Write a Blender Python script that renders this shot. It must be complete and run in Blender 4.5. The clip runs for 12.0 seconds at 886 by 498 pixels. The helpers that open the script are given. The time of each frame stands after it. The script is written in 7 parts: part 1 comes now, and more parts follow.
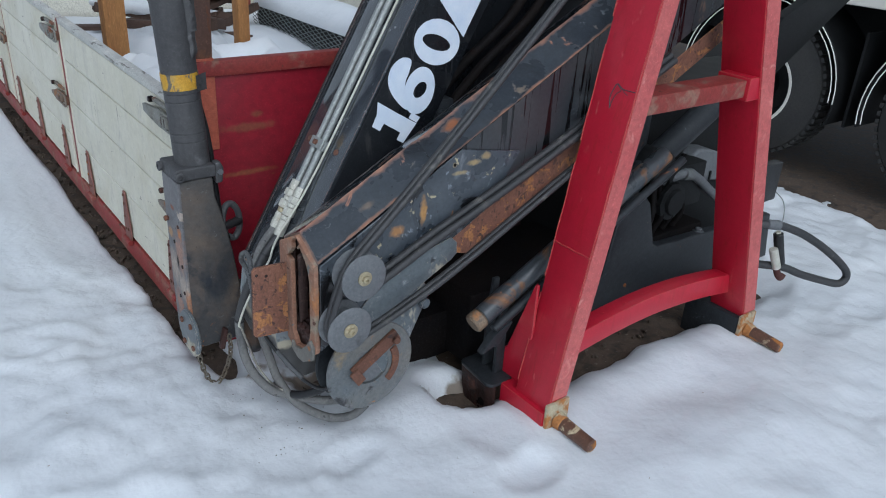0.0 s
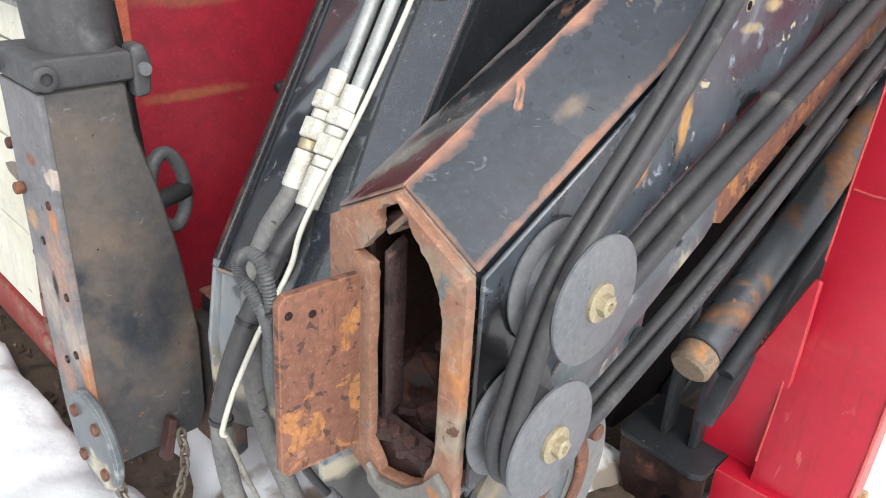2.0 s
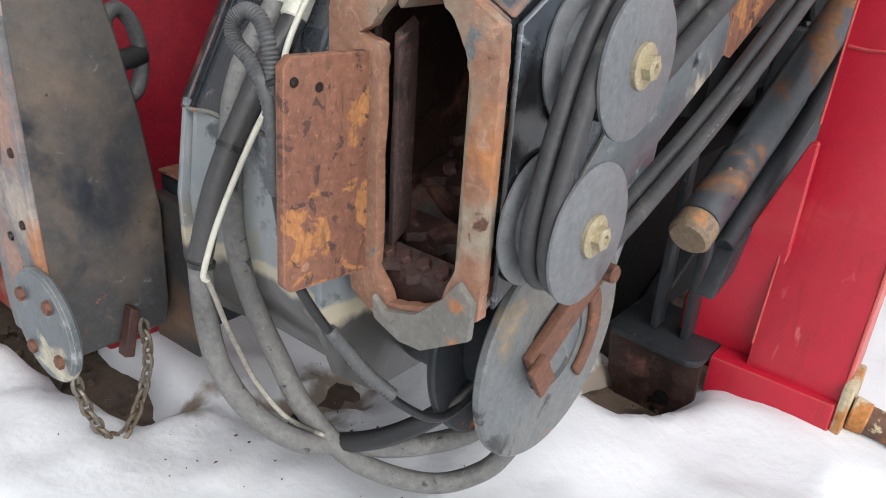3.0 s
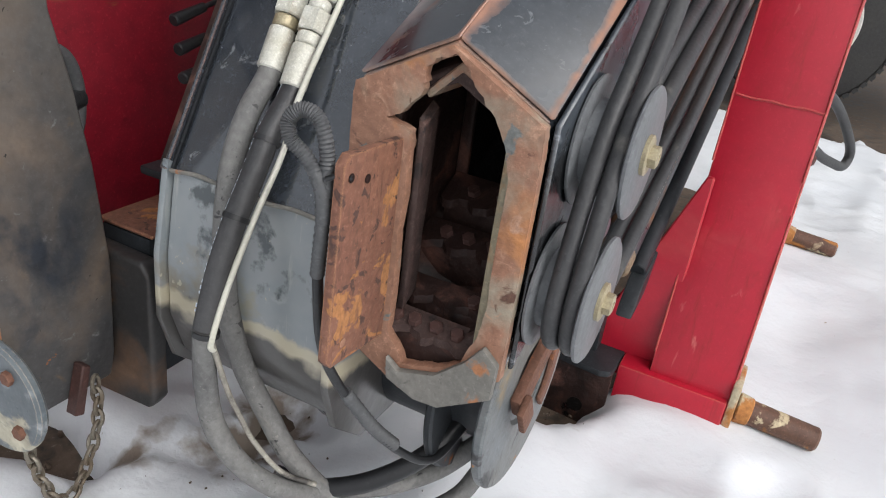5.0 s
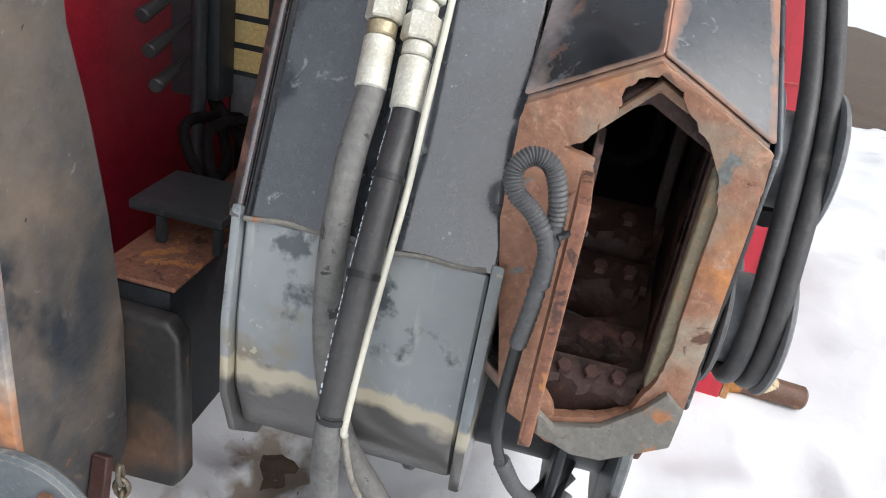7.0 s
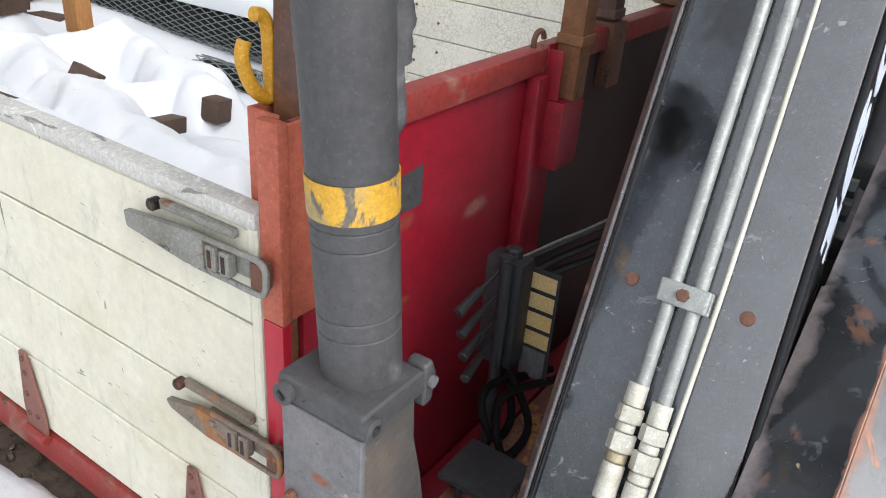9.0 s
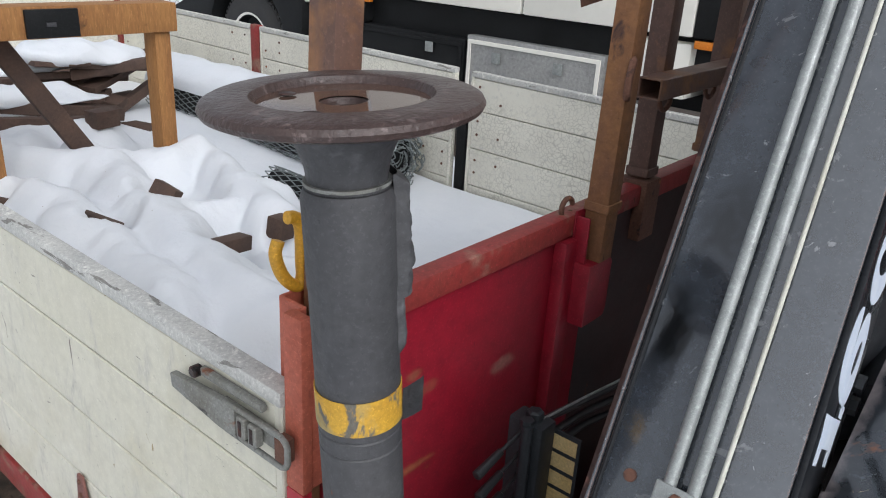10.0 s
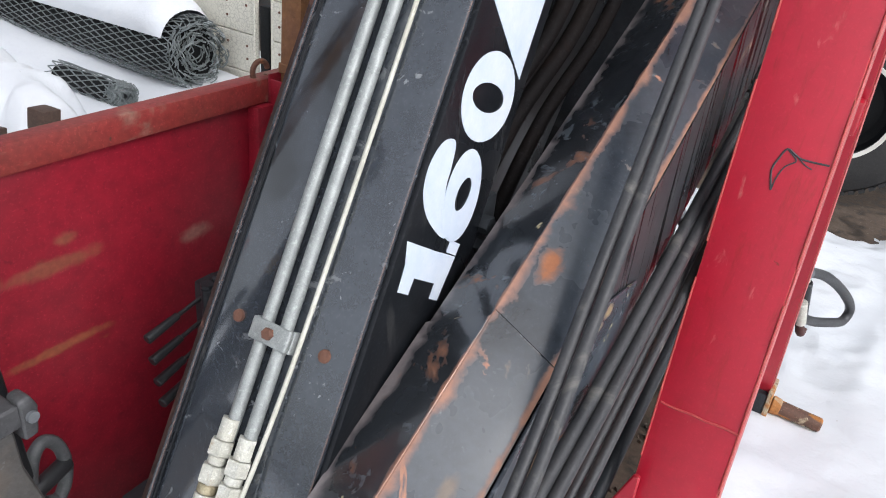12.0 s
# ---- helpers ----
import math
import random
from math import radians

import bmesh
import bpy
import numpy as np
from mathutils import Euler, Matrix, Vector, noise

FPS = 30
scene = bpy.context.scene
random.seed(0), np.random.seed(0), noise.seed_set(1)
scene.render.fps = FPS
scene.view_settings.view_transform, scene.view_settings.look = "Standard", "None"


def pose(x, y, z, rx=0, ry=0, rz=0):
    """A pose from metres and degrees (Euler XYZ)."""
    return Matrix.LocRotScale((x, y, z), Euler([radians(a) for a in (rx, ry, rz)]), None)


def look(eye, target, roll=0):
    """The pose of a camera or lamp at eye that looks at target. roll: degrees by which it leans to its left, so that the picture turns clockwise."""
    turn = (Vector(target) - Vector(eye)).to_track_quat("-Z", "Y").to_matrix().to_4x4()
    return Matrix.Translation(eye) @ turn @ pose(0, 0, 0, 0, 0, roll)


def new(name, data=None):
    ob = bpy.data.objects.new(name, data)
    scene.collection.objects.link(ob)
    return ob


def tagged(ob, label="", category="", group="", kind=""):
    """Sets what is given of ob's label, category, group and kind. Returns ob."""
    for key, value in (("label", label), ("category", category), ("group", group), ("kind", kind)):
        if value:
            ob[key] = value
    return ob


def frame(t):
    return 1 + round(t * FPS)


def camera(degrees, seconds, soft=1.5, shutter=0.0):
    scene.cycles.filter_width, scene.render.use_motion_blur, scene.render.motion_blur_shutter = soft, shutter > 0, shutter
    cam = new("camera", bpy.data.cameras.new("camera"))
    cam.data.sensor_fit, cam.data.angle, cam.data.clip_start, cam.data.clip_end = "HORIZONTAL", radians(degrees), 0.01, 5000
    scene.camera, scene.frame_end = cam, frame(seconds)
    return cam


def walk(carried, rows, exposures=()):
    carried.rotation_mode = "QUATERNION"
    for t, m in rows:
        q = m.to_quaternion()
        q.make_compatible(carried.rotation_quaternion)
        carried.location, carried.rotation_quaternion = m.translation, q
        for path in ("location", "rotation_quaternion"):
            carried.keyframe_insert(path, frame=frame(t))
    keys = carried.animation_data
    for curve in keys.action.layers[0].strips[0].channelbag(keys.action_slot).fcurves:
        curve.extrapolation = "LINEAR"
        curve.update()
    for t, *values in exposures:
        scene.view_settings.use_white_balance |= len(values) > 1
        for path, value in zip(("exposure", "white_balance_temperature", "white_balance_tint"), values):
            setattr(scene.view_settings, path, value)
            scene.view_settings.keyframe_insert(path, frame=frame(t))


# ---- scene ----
cam = camera(59.8, 12.0, soft=1.05)
PATH = [
    (0, (0.012, -0.001, 1.658), (1.131, 1.413, 0.794), 3.5),
    (0.5, (0.253, 0.306, 1.624), (1.309, 1.73, 0.697), 3.4),
    (1, (0.473, 0.708, 1.5), (1.529, 2.115, 0.548), 2.9),
    (1.5, (0.513, 0.993, 1.317), (1.644, 2.351, 0.38), 2.4),
    (2, (0.405, 1.225, 1.042), (1.712, 2.463, 0.171), 3.3),
    (2.5, (0.365, 1.272, 0.867), (1.761, 2.425, 0.018), 3.5),
    (2.7, (0.357, 1.271, 0.837), (1.768, 2.407, -0.011), 3.6),
    (4.3, (0.288, 1.33, 0.76), (1.825, 2.289, -0.087), 7.0),
    (4.5, (0.25, 1.366, 0.796), (1.824, 2.263, -0.053), 7.4),
    (5, (0.226, 1.435, 0.894), (1.883, 2.161, 0.042), 8.3),
    (5.5, (0.301, 1.584, 0.849), (2.027, 2.124, -0.004), 8.8),
    (6, (0.394, 1.681, 0.837), (2.164, 2.044, -0.022), 9.3),
    (6.5, (0.349, 1.734, 0.836), (2.128, 1.984, -0.042), 9.7),
    (6.7, (0.302, 1.767, 0.844), (2.081, 2.008, -0.037), 9.7),
    (8.3, (0.152, 1.821, 1.184), (1.777, 2.491, 0.23), 7.0),
    (8.5, (0.147, 1.816, 1.25), (1.735, 2.565, 0.292), 6.2),
    (9, (0.159, 1.777, 1.429), (1.651, 2.731, 0.502), 4.5),
    (9.5, (0.19, 1.739, 1.555), (1.628, 2.838, 0.705), 3.5),
    (10, (0.202, 1.712, 1.624), (1.64, 2.875, 0.862), 3.6),
    (10.5, (0.185, 1.69, 1.663), (1.693, 2.806, 0.97), 4.3),
    (11, (0.187, 1.621, 1.637), (1.786, 2.594, 0.933), 5.3),
    (11.5, (0.287, 1.502, 1.586), (1.883, 2.397, 0.777), 5.7),
    (12, (0.421, 1.358, 1.545), (1.966, 2.225, 0.617), 6.2),
]
EXPOSURES = [(0.0, -0.25, 5600, 6), (0.5, -0.18, 5750, 7), (1.0, 0.05, 6000, 8), (1.5, 0.42, 6350, 10), (2.0, 0.98, 6450, 10), (2.5, 0.80, 6450, 10),
             (4.5, 0.42, 6450, 10), (5.5, 0.44, 6450, 10), (6.0, 0.66, 6450, 10), (6.5, 0.70, 6450, 10), (8.5, 1.05, 6500, 10), (9.0, 0.76, 6350, 10), (9.5, 0.42, 6150, 10),
             (10.0, 0.20, 6150, 10), (10.5, 0.08, 6200, 10), (11.0, 0.20, 6200, 10), (11.5, 0.38, 6150, 10), (12.0, 0.58, 6200, 11)]
walk(cam, [(t, look(eye, target, roll)) for t, eye, target, roll in PATH],
     exposures=EXPOSURES)

# ---- world, sun ----
world = bpy.data.worlds.new("overcast_sky")
world.use_nodes = True
scene.world = world
wn, wl = world.node_tree.nodes, world.node_tree.links
sky = wn.new("ShaderNodeTexSky")
sky.sky_type = "NISHITA"
sky.sun_disc = False
sky.sun_elevation = radians(44)
sky.sun_rotation = radians(200)
sky.dust_density = 4.0
grey = wn.new("ShaderNodeHueSaturation")
grey.inputs["Saturation"].default_value = 0.22
wl.new(sky.outputs[0], grey.inputs["Color"])
wl.new(grey.outputs[0], wn["Background"].inputs["Color"])
wn["Background"].inputs["Strength"].default_value = 0.15
sun_data = bpy.data.lights.new("sun", "SUN")
sun_data.energy, sun_data.angle, sun_data.color = 0.66, radians(90), (1.0, 0.98, 0.95)
sun = new("sun", sun_data)
sun.matrix_world = look((-4.5, -3.1, 5.9), (1.3, 2, 0.3))


# ---- building helpers ----
ROUND = ("hose", "pipe", "line", "cable", "coil", "link", "sleeve", "bail", "shackle", "rope", "wire")


def part(name, bm, material, parent, label="", sharp=35):
    if sharp == 35 and any(word in name for word in ROUND):
        sharp = 60
    me = bpy.data.meshes.new(name)
    bm.normal_update()
    bm.to_mesh(me)
    bm.free()
    me.shade_smooth()
    me.set_sharp_from_angle(angle=radians(sharp))
    me.materials.append(material)
    ob = new(name, me)
    if parent is not None:
        ob.parent = parent
        if parent.type == "EMPTY":
            ob.matrix_parent_inverse = parent.matrix_basis.inverted()
    return tagged(ob, label)


def thing(name, at, label, category, group="", kind=""):
    ob = new(name)
    ob.empty_display_size = 0.1
    ob.matrix_basis = Matrix.Translation(at)
    return tagged(ob, label, category, group, kind)


def single(name, bm, material, label, category, group="", kind="", sharp=35):
    return tagged(part(name, bm, material, None, "", sharp), label, category, group, kind)


def bevel(bm, size, segments=2, angle=30):
    bmesh.ops.remove_doubles(bm, verts=bm.verts, dist=1e-5)
    bm.normal_update()
    edges = [e for e in bm.edges if len(e.link_faces) == 2 and e.calc_face_angle(0) > radians(angle)]
    if edges:
        bmesh.ops.bevel(bm, geom=edges, offset=size, segments=segments, profile=0.6, affect="EDGES", clamp_overlap=True)
    return bm


def box(bm, lo, hi, m=None):
    x0, y0, z0 = lo
    x1, y1, z1 = hi
    co = [(x0, y0, z0), (x1, y0, z0), (x1, y1, z0), (x0, y1, z0), (x0, y0, z1), (x1, y0, z1), (x1, y1, z1), (x0, y1, z1)]
    v = [bm.verts.new(m @ Vector(c) if m else c) for c in co]
    for f in ((0, 3, 2, 1), (4, 5, 6, 7), (0, 1, 5, 4), (1, 2, 6, 5), (2, 3, 7, 6), (3, 0, 4, 7)):
        bm.faces.new([v[i] for i in f])
    return bm


def bbox(lo, hi, size=0.003, m=None):
    return bevel(box(bmesh.new(), lo, hi, m), size)


def basis(p0, p1):
    z = (Vector(p1) - Vector(p0)).normalized()
    m = z.to_track_quat("Z", "Y").to_matrix().to_4x4()
    return Matrix.Translation(p0) @ m


def lathe(bm, p0, p1, profile, seg=24):
    """profile: (height along p0-p1 in metres, radius); closed at both ends where the radius is 0."""
    m = basis(p0, p1)
    rings = []
    for h, r in profile:
        if r <= 1e-6:
            rings.append([bm.verts.new(m @ Vector((0, 0, h)))])
        else:
            rings.append([bm.verts.new(m @ Vector((r * math.cos(2 * math.pi * i / seg), r * math.sin(2 * math.pi * i / seg), h))) for i in range(seg)])
    for a, b in zip(rings, rings[1:]):
        for i in range(seg):
            j = (i + 1) % seg
            if len(a) == 1 and len(b) == 1:
                continue
            if len(a) == 1:
                bm.faces.new((a[0], b[j], b[i]))
            elif len(b) == 1:
                bm.faces.new((a[i], a[j], b[0]))
            else:
                bm.faces.new((a[i], a[j], b[j], b[i]))
    return bm


def cyl(bm, p0, p1, r, r1=None, seg=16, edge=0.0):
    r1 = r if r1 is None else r1
    d = (Vector(p1) - Vector(p0)).length
    if edge:
        prof = [(0, 0), (0, r - edge), (edge, r), (d - edge, r1), (d, r1 - edge), (d, 0)]
    else:
        prof = [(0, 0), (0, r), (d, r1), (d, 0)]
    return lathe(bm, p0, p1, prof, seg)


def curve_points(pts, n=8):
    """A smooth line through the points."""
    p = [Vector(q) for q in pts]
    p = [p[0] * 2 - p[1]] + p + [p[-1] * 2 - p[-2]]
    out = []
    for i in range(1, len(p) - 2):
        a, b, c, d = p[i - 1:i + 3]
        for k in range(n):
            t = k / n
            out.append(0.5 * ((2 * b) + (c - a) * t + (2 * a - 5 * b + 4 * c - d) * t * t + (3 * b - a - 3 * c + d) * t ** 3))
    return out + [p[-2]]


def pipe(bm, pts, r, seg=10, n=8, ridge=0.0):
    """A hose or bar along a smooth line; ridge: how far every other ring stands out."""
    line = curve_points(pts, n) if n > 1 else [Vector(q) for q in pts]
    t = (line[1] - line[0]).normalized()
    up = t.orthogonal().normalized()
    rings = []
    for i, p in enumerate(line):
        t2 = (line[min(i + 1, len(line) - 1)] - line[max(i - 1, 0)]).normalized()
        up = (up - t2 * up.dot(t2)).normalized()
        side = t2.cross(up)
        rr = r + (ridge if i % 2 else 0)
        rings.append([bm.verts.new(p + rr * (math.cos(2 * math.pi * k / seg) * up + math.sin(2 * math.pi * k / seg) * side)) for k in range(seg)])
    for a, b in zip(rings, rings[1:]):
        for k in range(seg):
            j = (k + 1) % seg
            bm.faces.new((a[k], a[j], b[j], b[k]))
    bm.faces.new(rings[0][::-1])
    bm.faces.new(rings[-1])
    return bm


def prism(bm, pts, m, depth, holes=False):
    """The outline pts (in the x, y of m) pushed along m's z by depth."""
    a = [bm.verts.new(m @ Vector((x, y, 0))) for x, y in pts]
    b = [bm.verts.new(m @ Vector((x, y, depth))) for x, y in pts]
    area = sum(p[0] * q[1] - q[0] * p[1] for p, q in zip(pts, pts[1:] + pts[:1]))
    if (area > 0) != (depth > 0):
        a, b = b, a
    n = len(pts)
    bm.faces.new(a[::-1])
    bm.faces.new(b)
    for i in range(n):
        j = (i + 1) % n
        bm.faces.new((a[i], a[j], b[j], b[i]))
    bmesh.ops.recalc_face_normals(bm, faces=bm.faces)
    return bm


def frame_prism(bm, outer, inner, m, depth):
    """A hollow profile: outer and inner outlines with as many points, pushed along m's z."""
    n = len(outer)
    o0 = [bm.verts.new(m @ Vector((x, y, 0))) for x, y in outer]
    i0 = [bm.verts.new(m @ Vector((x, y, 0))) for x, y in inner]
    o1 = [bm.verts.new(m @ Vector((x, y, depth))) for x, y in outer]
    i1 = [bm.verts.new(m @ Vector((x, y, depth))) for x, y in inner]
    for k in range(n):
        j = (k + 1) % n
        bm.faces.new((o0[k], o0[j], o1[j], o1[k]))
        bm.faces.new((i0[j], i0[k], i1[k], i1[j]))
        bm.faces.new((o0[j], o0[k], i0[k], i0[j]))
        bm.faces.new((o1[k], o1[j], i1[j], i1[k]))
    bmesh.ops.recalc_face_normals(bm, faces=bm.faces)
    return bm


def arc(cx, cy, r, a0, a1, n=8):
    return [(cx + r * math.cos(radians(a0 + (a1 - a0) * i / n)), cy + r * math.sin(radians(a0 + (a1 - a0) * i / n))) for i in range(n + 1)]


def hexbolt(bm, at, way, r=0.008, h=0.007):
    m = basis(at, Vector(at) + Vector(way))
    return lathe(bm, at, Vector(at) + Vector(way), [(0, 0), (0, r), (h * 0.8, r), (h, r * 0.85), (h, 0)], 6)


# section planes: u along x, v along z, pushed along y
def xz(y):
    return Matrix(((1, 0, 0, 0), (0, 0, 1, y), (0, 1, 0, 0), (0, 0, 0, 1)))


def yz(x):
    return Matrix(((0, 0, 1, x), (1, 0, 0, 0), (0, 1, 0, 0), (0, 0, 0, 1)))


# ---- materials ----
def rgb(c):
    return (c[0], c[1], c[2], 1)


def node_mat(name):
    mat = bpy.data.materials.new(name)
    mat.use_nodes = True
    t = mat.node_tree
    return mat, t.nodes, t.links, t.nodes["Principled BSDF"]


def noise_mask(n, l, vec, scale, lo, hi, detail=4, distortion=0.0, rough=0.6):
    tex = n.new("ShaderNodeTexNoise")
    tex.inputs["Scale"].default_value = scale
    tex.inputs["Detail"].default_value = detail
    tex.inputs["Roughness"].default_value = rough
    tex.inputs["Distortion"].default_value = distortion
    l.new(vec, tex.inputs["Vector"])
    mr = n.new("ShaderNodeMapRange")
    mr.inputs["From Min"].default_value, mr.inputs["From Max"].default_value = lo, hi
    l.new(tex.outputs["Fac"], mr.inputs["Value"])
    return mr.outputs["Result"]


def blend(n, l, fac, a, b):
    mix = n.new("ShaderNodeMix")
    mix.data_type = "RGBA"
    if isinstance(fac, float):
        mix.inputs[0].default_value = fac
    else:
        l.new(fac, mix.inputs[0])
    for k, v in ((6, a), (7, b)):
        if isinstance(v, tuple):
            mix.inputs[k].default_value = rgb(v)
        else:
            l.new(v, mix.inputs[k])
    return mix.outputs[2]


def mixf(n, l, fac, a, b):
    mix = n.new("ShaderNodeMix")
    l.new(fac, mix.inputs[0])
    for k, v in ((2, a), (3, b)):
        if isinstance(v, float):
            mix.inputs[k].default_value = v
        else:
            l.new(v, mix.inputs[k])
    return mix.outputs[0]


def scaled(n, l, fac, k):
    mul = n.new("ShaderNodeMath")
    mul.operation = "MULTIPLY"
    l.new(fac, mul.inputs[0])
    mul.inputs[1].default_value = k
    return mul.outputs[0]


def paint(name, col, col2=None, vary=3.0, rough=0.4, rough2=None, layers=(), edge=None, bump=0.15, bump_scale=60.0, metal=0.0, stretch=(1, 1, 1), coat=0.0, spec=0.5, random_tint=0.0, speck=0.5, lines=(), spots=()):
    """Worn paint or bare metal. layers: (colour, scale, lo, hi, roughness, stretch) patches over it;
    edge: (colour, radius, lo, hi) bare metal along the edges."""
    mat, n, l, b = node_mat(name)
    tc = n.new("ShaderNodeTexCoord")
    mp = n.new("ShaderNodeMapping")
    mp.inputs["Scale"].default_value = stretch
    l.new(tc.outputs["Object"], mp.inputs["Vector"])
    vec = mp.outputs["Vector"]
    m1 = noise_mask(n, l, vec, vary, 0.3, 0.7)
    c = blend(n, l, m1, col, col2 or tuple(k * 0.75 for k in col))
    fine = noise_mask(n, l, vec, vary * 14, 0.25, 0.75, 3)
    dark = n.new("ShaderNodeMix")
    dark.data_type, dark.blend_type = "RGBA", "MULTIPLY"
    dark.inputs[0].default_value = min(0.35, speck * 0.7)
    l.new(c, dark.inputs[6])
    l.new(fine, dark.inputs[7])
    c = dark.outputs[2]
    grain = noise_mask(n, l, vec, 170, 0.55, 0.72, 4, 0.3, 0.7)
    c = blend(n, l, scaled(n, l, grain, speck), c, tuple(min(1.0, q * 1.5 + 0.03) for q in col))
    pits = noise_mask(n, l, vec, 75, 0.66, 0.72, 3, 0.4)
    c = blend(n, l, scaled(n, l, pits, speck), c, tuple(q * 0.35 for q in col))
    r = mixf(n, l, m1, rough, rough if rough2 is None else rough2)
    height = fine
    for k, layer in enumerate(layers):
        lc, sc, lo, hi, lr = layer[:5]
        v = vec
        m2 = n.new("ShaderNodeMapping")
        m2.inputs["Scale"].default_value = layer[5] if len(layer) > 5 else (1, 1, 1)
        m2.inputs["Location"].default_value = (k * 3.7 + 1.3, k * 1.9, k * 2.3)
        l.new(tc.outputs["Object"], m2.inputs["Vector"])
        f = noise_mask(n, l, m2.outputs["Vector"], sc, lo, hi, 6, 0.6)
        shade = noise_mask(n, l, m2.outputs["Vector"], sc * 9, 0.2, 0.8, 4)
        c2 = blend(n, l, shade, tuple(q * 0.55 for q in lc), tuple(min(1, q * 1.2) for q in lc))
        c = blend(n, l, f, c, c2)
        r = mixf(n, l, f, r, lr)
    if edge:
        ec, rad, lo, hi = edge
        bv = n.new("ShaderNodeBevel")
        bv.samples = 4
        bv.inputs["Radius"].default_value = rad
        geo = n.new("ShaderNodeNewGeometry")
        dot = n.new("ShaderNodeVectorMath")
        dot.operation = "DOT_PRODUCT"
        l.new(bv.outputs[0], dot.inputs[0])
        l.new(geo.outputs["Normal"], dot.inputs[1])
        breakup = noise_mask(n, l, vec, 35, 0.2, 0.8, 4)
        sub = n.new("ShaderNodeMath")
        sub.operation = "MULTIPLY_ADD"
        l.new(breakup, sub.inputs[0])
        sub.inputs[1].default_value = 0.12
        l.new(dot.outputs["Value"], sub.inputs[2])
        mr = n.new("ShaderNodeMapRange")
        mr.inputs["From Min"].default_value, mr.inputs["From Max"].default_value = hi, lo
        l.new(sub.outputs[0], mr.inputs["Value"])
        shade = noise_mask(n, l, vec, 50, 0.2, 0.8, 4)
        c2 = blend(n, l, shade, tuple(q * 0.6 for q in ec), ec)
        c = blend(n, l, mr.outputs["Result"], c, c2)
        r = mixf(n, l, mr.outputs["Result"], r, 0.8)
    for axis_name, at, width, lcol in lines:
        sep = n.new("ShaderNodeSeparateXYZ")
        l.new(tc.outputs["Object"], sep.inputs[0])
        off = n.new("ShaderNodeMath")
        off.operation = "SUBTRACT"
        l.new(sep.outputs[axis_name], off.inputs[0])
        off.inputs[1].default_value = at
        away = n.new("ShaderNodeMath")
        away.operation = "ABSOLUTE"
        l.new(off.outputs[0], away.inputs[0])
        ragged = noise_mask(n, l, tc.outputs["Object"], 15, 0.25, 0.75, 7, 0.3)
        add = n.new("ShaderNodeMath")
        add.operation = "MULTIPLY_ADD"
        l.new(ragged, add.inputs[0])
        add.inputs[1].default_value = width * 1.45
        l.new(away.outputs[0], add.inputs[2])
        mr = n.new("ShaderNodeMapRange")
        mr.inputs["From Min"].default_value, mr.inputs["From Max"].default_value = width * 1.4, width * 0.75
        l.new(add.outputs[0], mr.inputs["Value"])
        shade = noise_mask(n, l, tc.outputs["Object"], 60, 0.2, 0.8, 4)
        c = blend(n, l, mr.outputs[0], c, blend(n, l, shade, tuple(q * 0.6 for q in lcol), lcol))
        r = mixf(n, l, mr.outputs[0], r, 0.75)
    for at, size, scol, srough in spots:
        sub = n.new("ShaderNodeVectorMath")
        sub.operation = "SUBTRACT"
        l.new(tc.outputs["Object"], sub.inputs[0])
        sub.inputs[1].default_value = at
        div = n.new("ShaderNodeVectorMath")
        div.operation = "DIVIDE"
        l.new(sub.outputs[0], div.inputs[0])
        div.inputs[1].default_value = size
        ln = n.new("ShaderNodeVectorMath")
        ln.operation = "LENGTH"
        l.new(div.outputs[0], ln.inputs[0])
        ragged = noise_mask(n, l, tc.outputs["Object"], 45, 0.2, 0.8, 6, 0.6)
        add = n.new("ShaderNodeMath")
        add.operation = "MULTIPLY_ADD"
        l.new(ragged, add.inputs[0])
        add.inputs[1].default_value = 0.9
        l.new(ln.outputs["Value"], add.inputs[2])
        mr = n.new("ShaderNodeMapRange")
        mr.inputs["From Min"].default_value, mr.inputs["From Max"].default_value = 1.5, 0.85
        l.new(add.outputs[0], mr.inputs["Value"])
        shade = noise_mask(n, l, tc.outputs["Object"], 80, 0.2, 0.8, 4)
        c = blend(n, l, mr.outputs[0], c, blend(n, l, shade, tuple(q * 0.55 for q in scol), scol))
        r = mixf(n, l, mr.outputs[0], r, srough)
    if random_tint:
        info = n.new("ShaderNodeObjectInfo")
        hs = n.new("ShaderNodeHueSaturation")
        mr = n.new("ShaderNodeMapRange")
        mr.inputs["To Min"].default_value, mr.inputs["To Max"].default_value = 1 - random_tint, 1 + random_tint
        l.new(info.outputs["Random"], mr.inputs["Value"])
        l.new(mr.outputs["Result"], hs.inputs["Value"])
        l.new(c, hs.inputs["Color"])
        c = hs.outputs[0]
    l.new(c, b.inputs["Base Color"])
    l.new(r, b.inputs["Roughness"])
    b.inputs["Metallic"].default_value = metal
    b.inputs["Coat Weight"].default_value = coat
    b.inputs["Coat Roughness"].default_value = 0.07
    b.inputs["Specular IOR Level"].default_value = spec
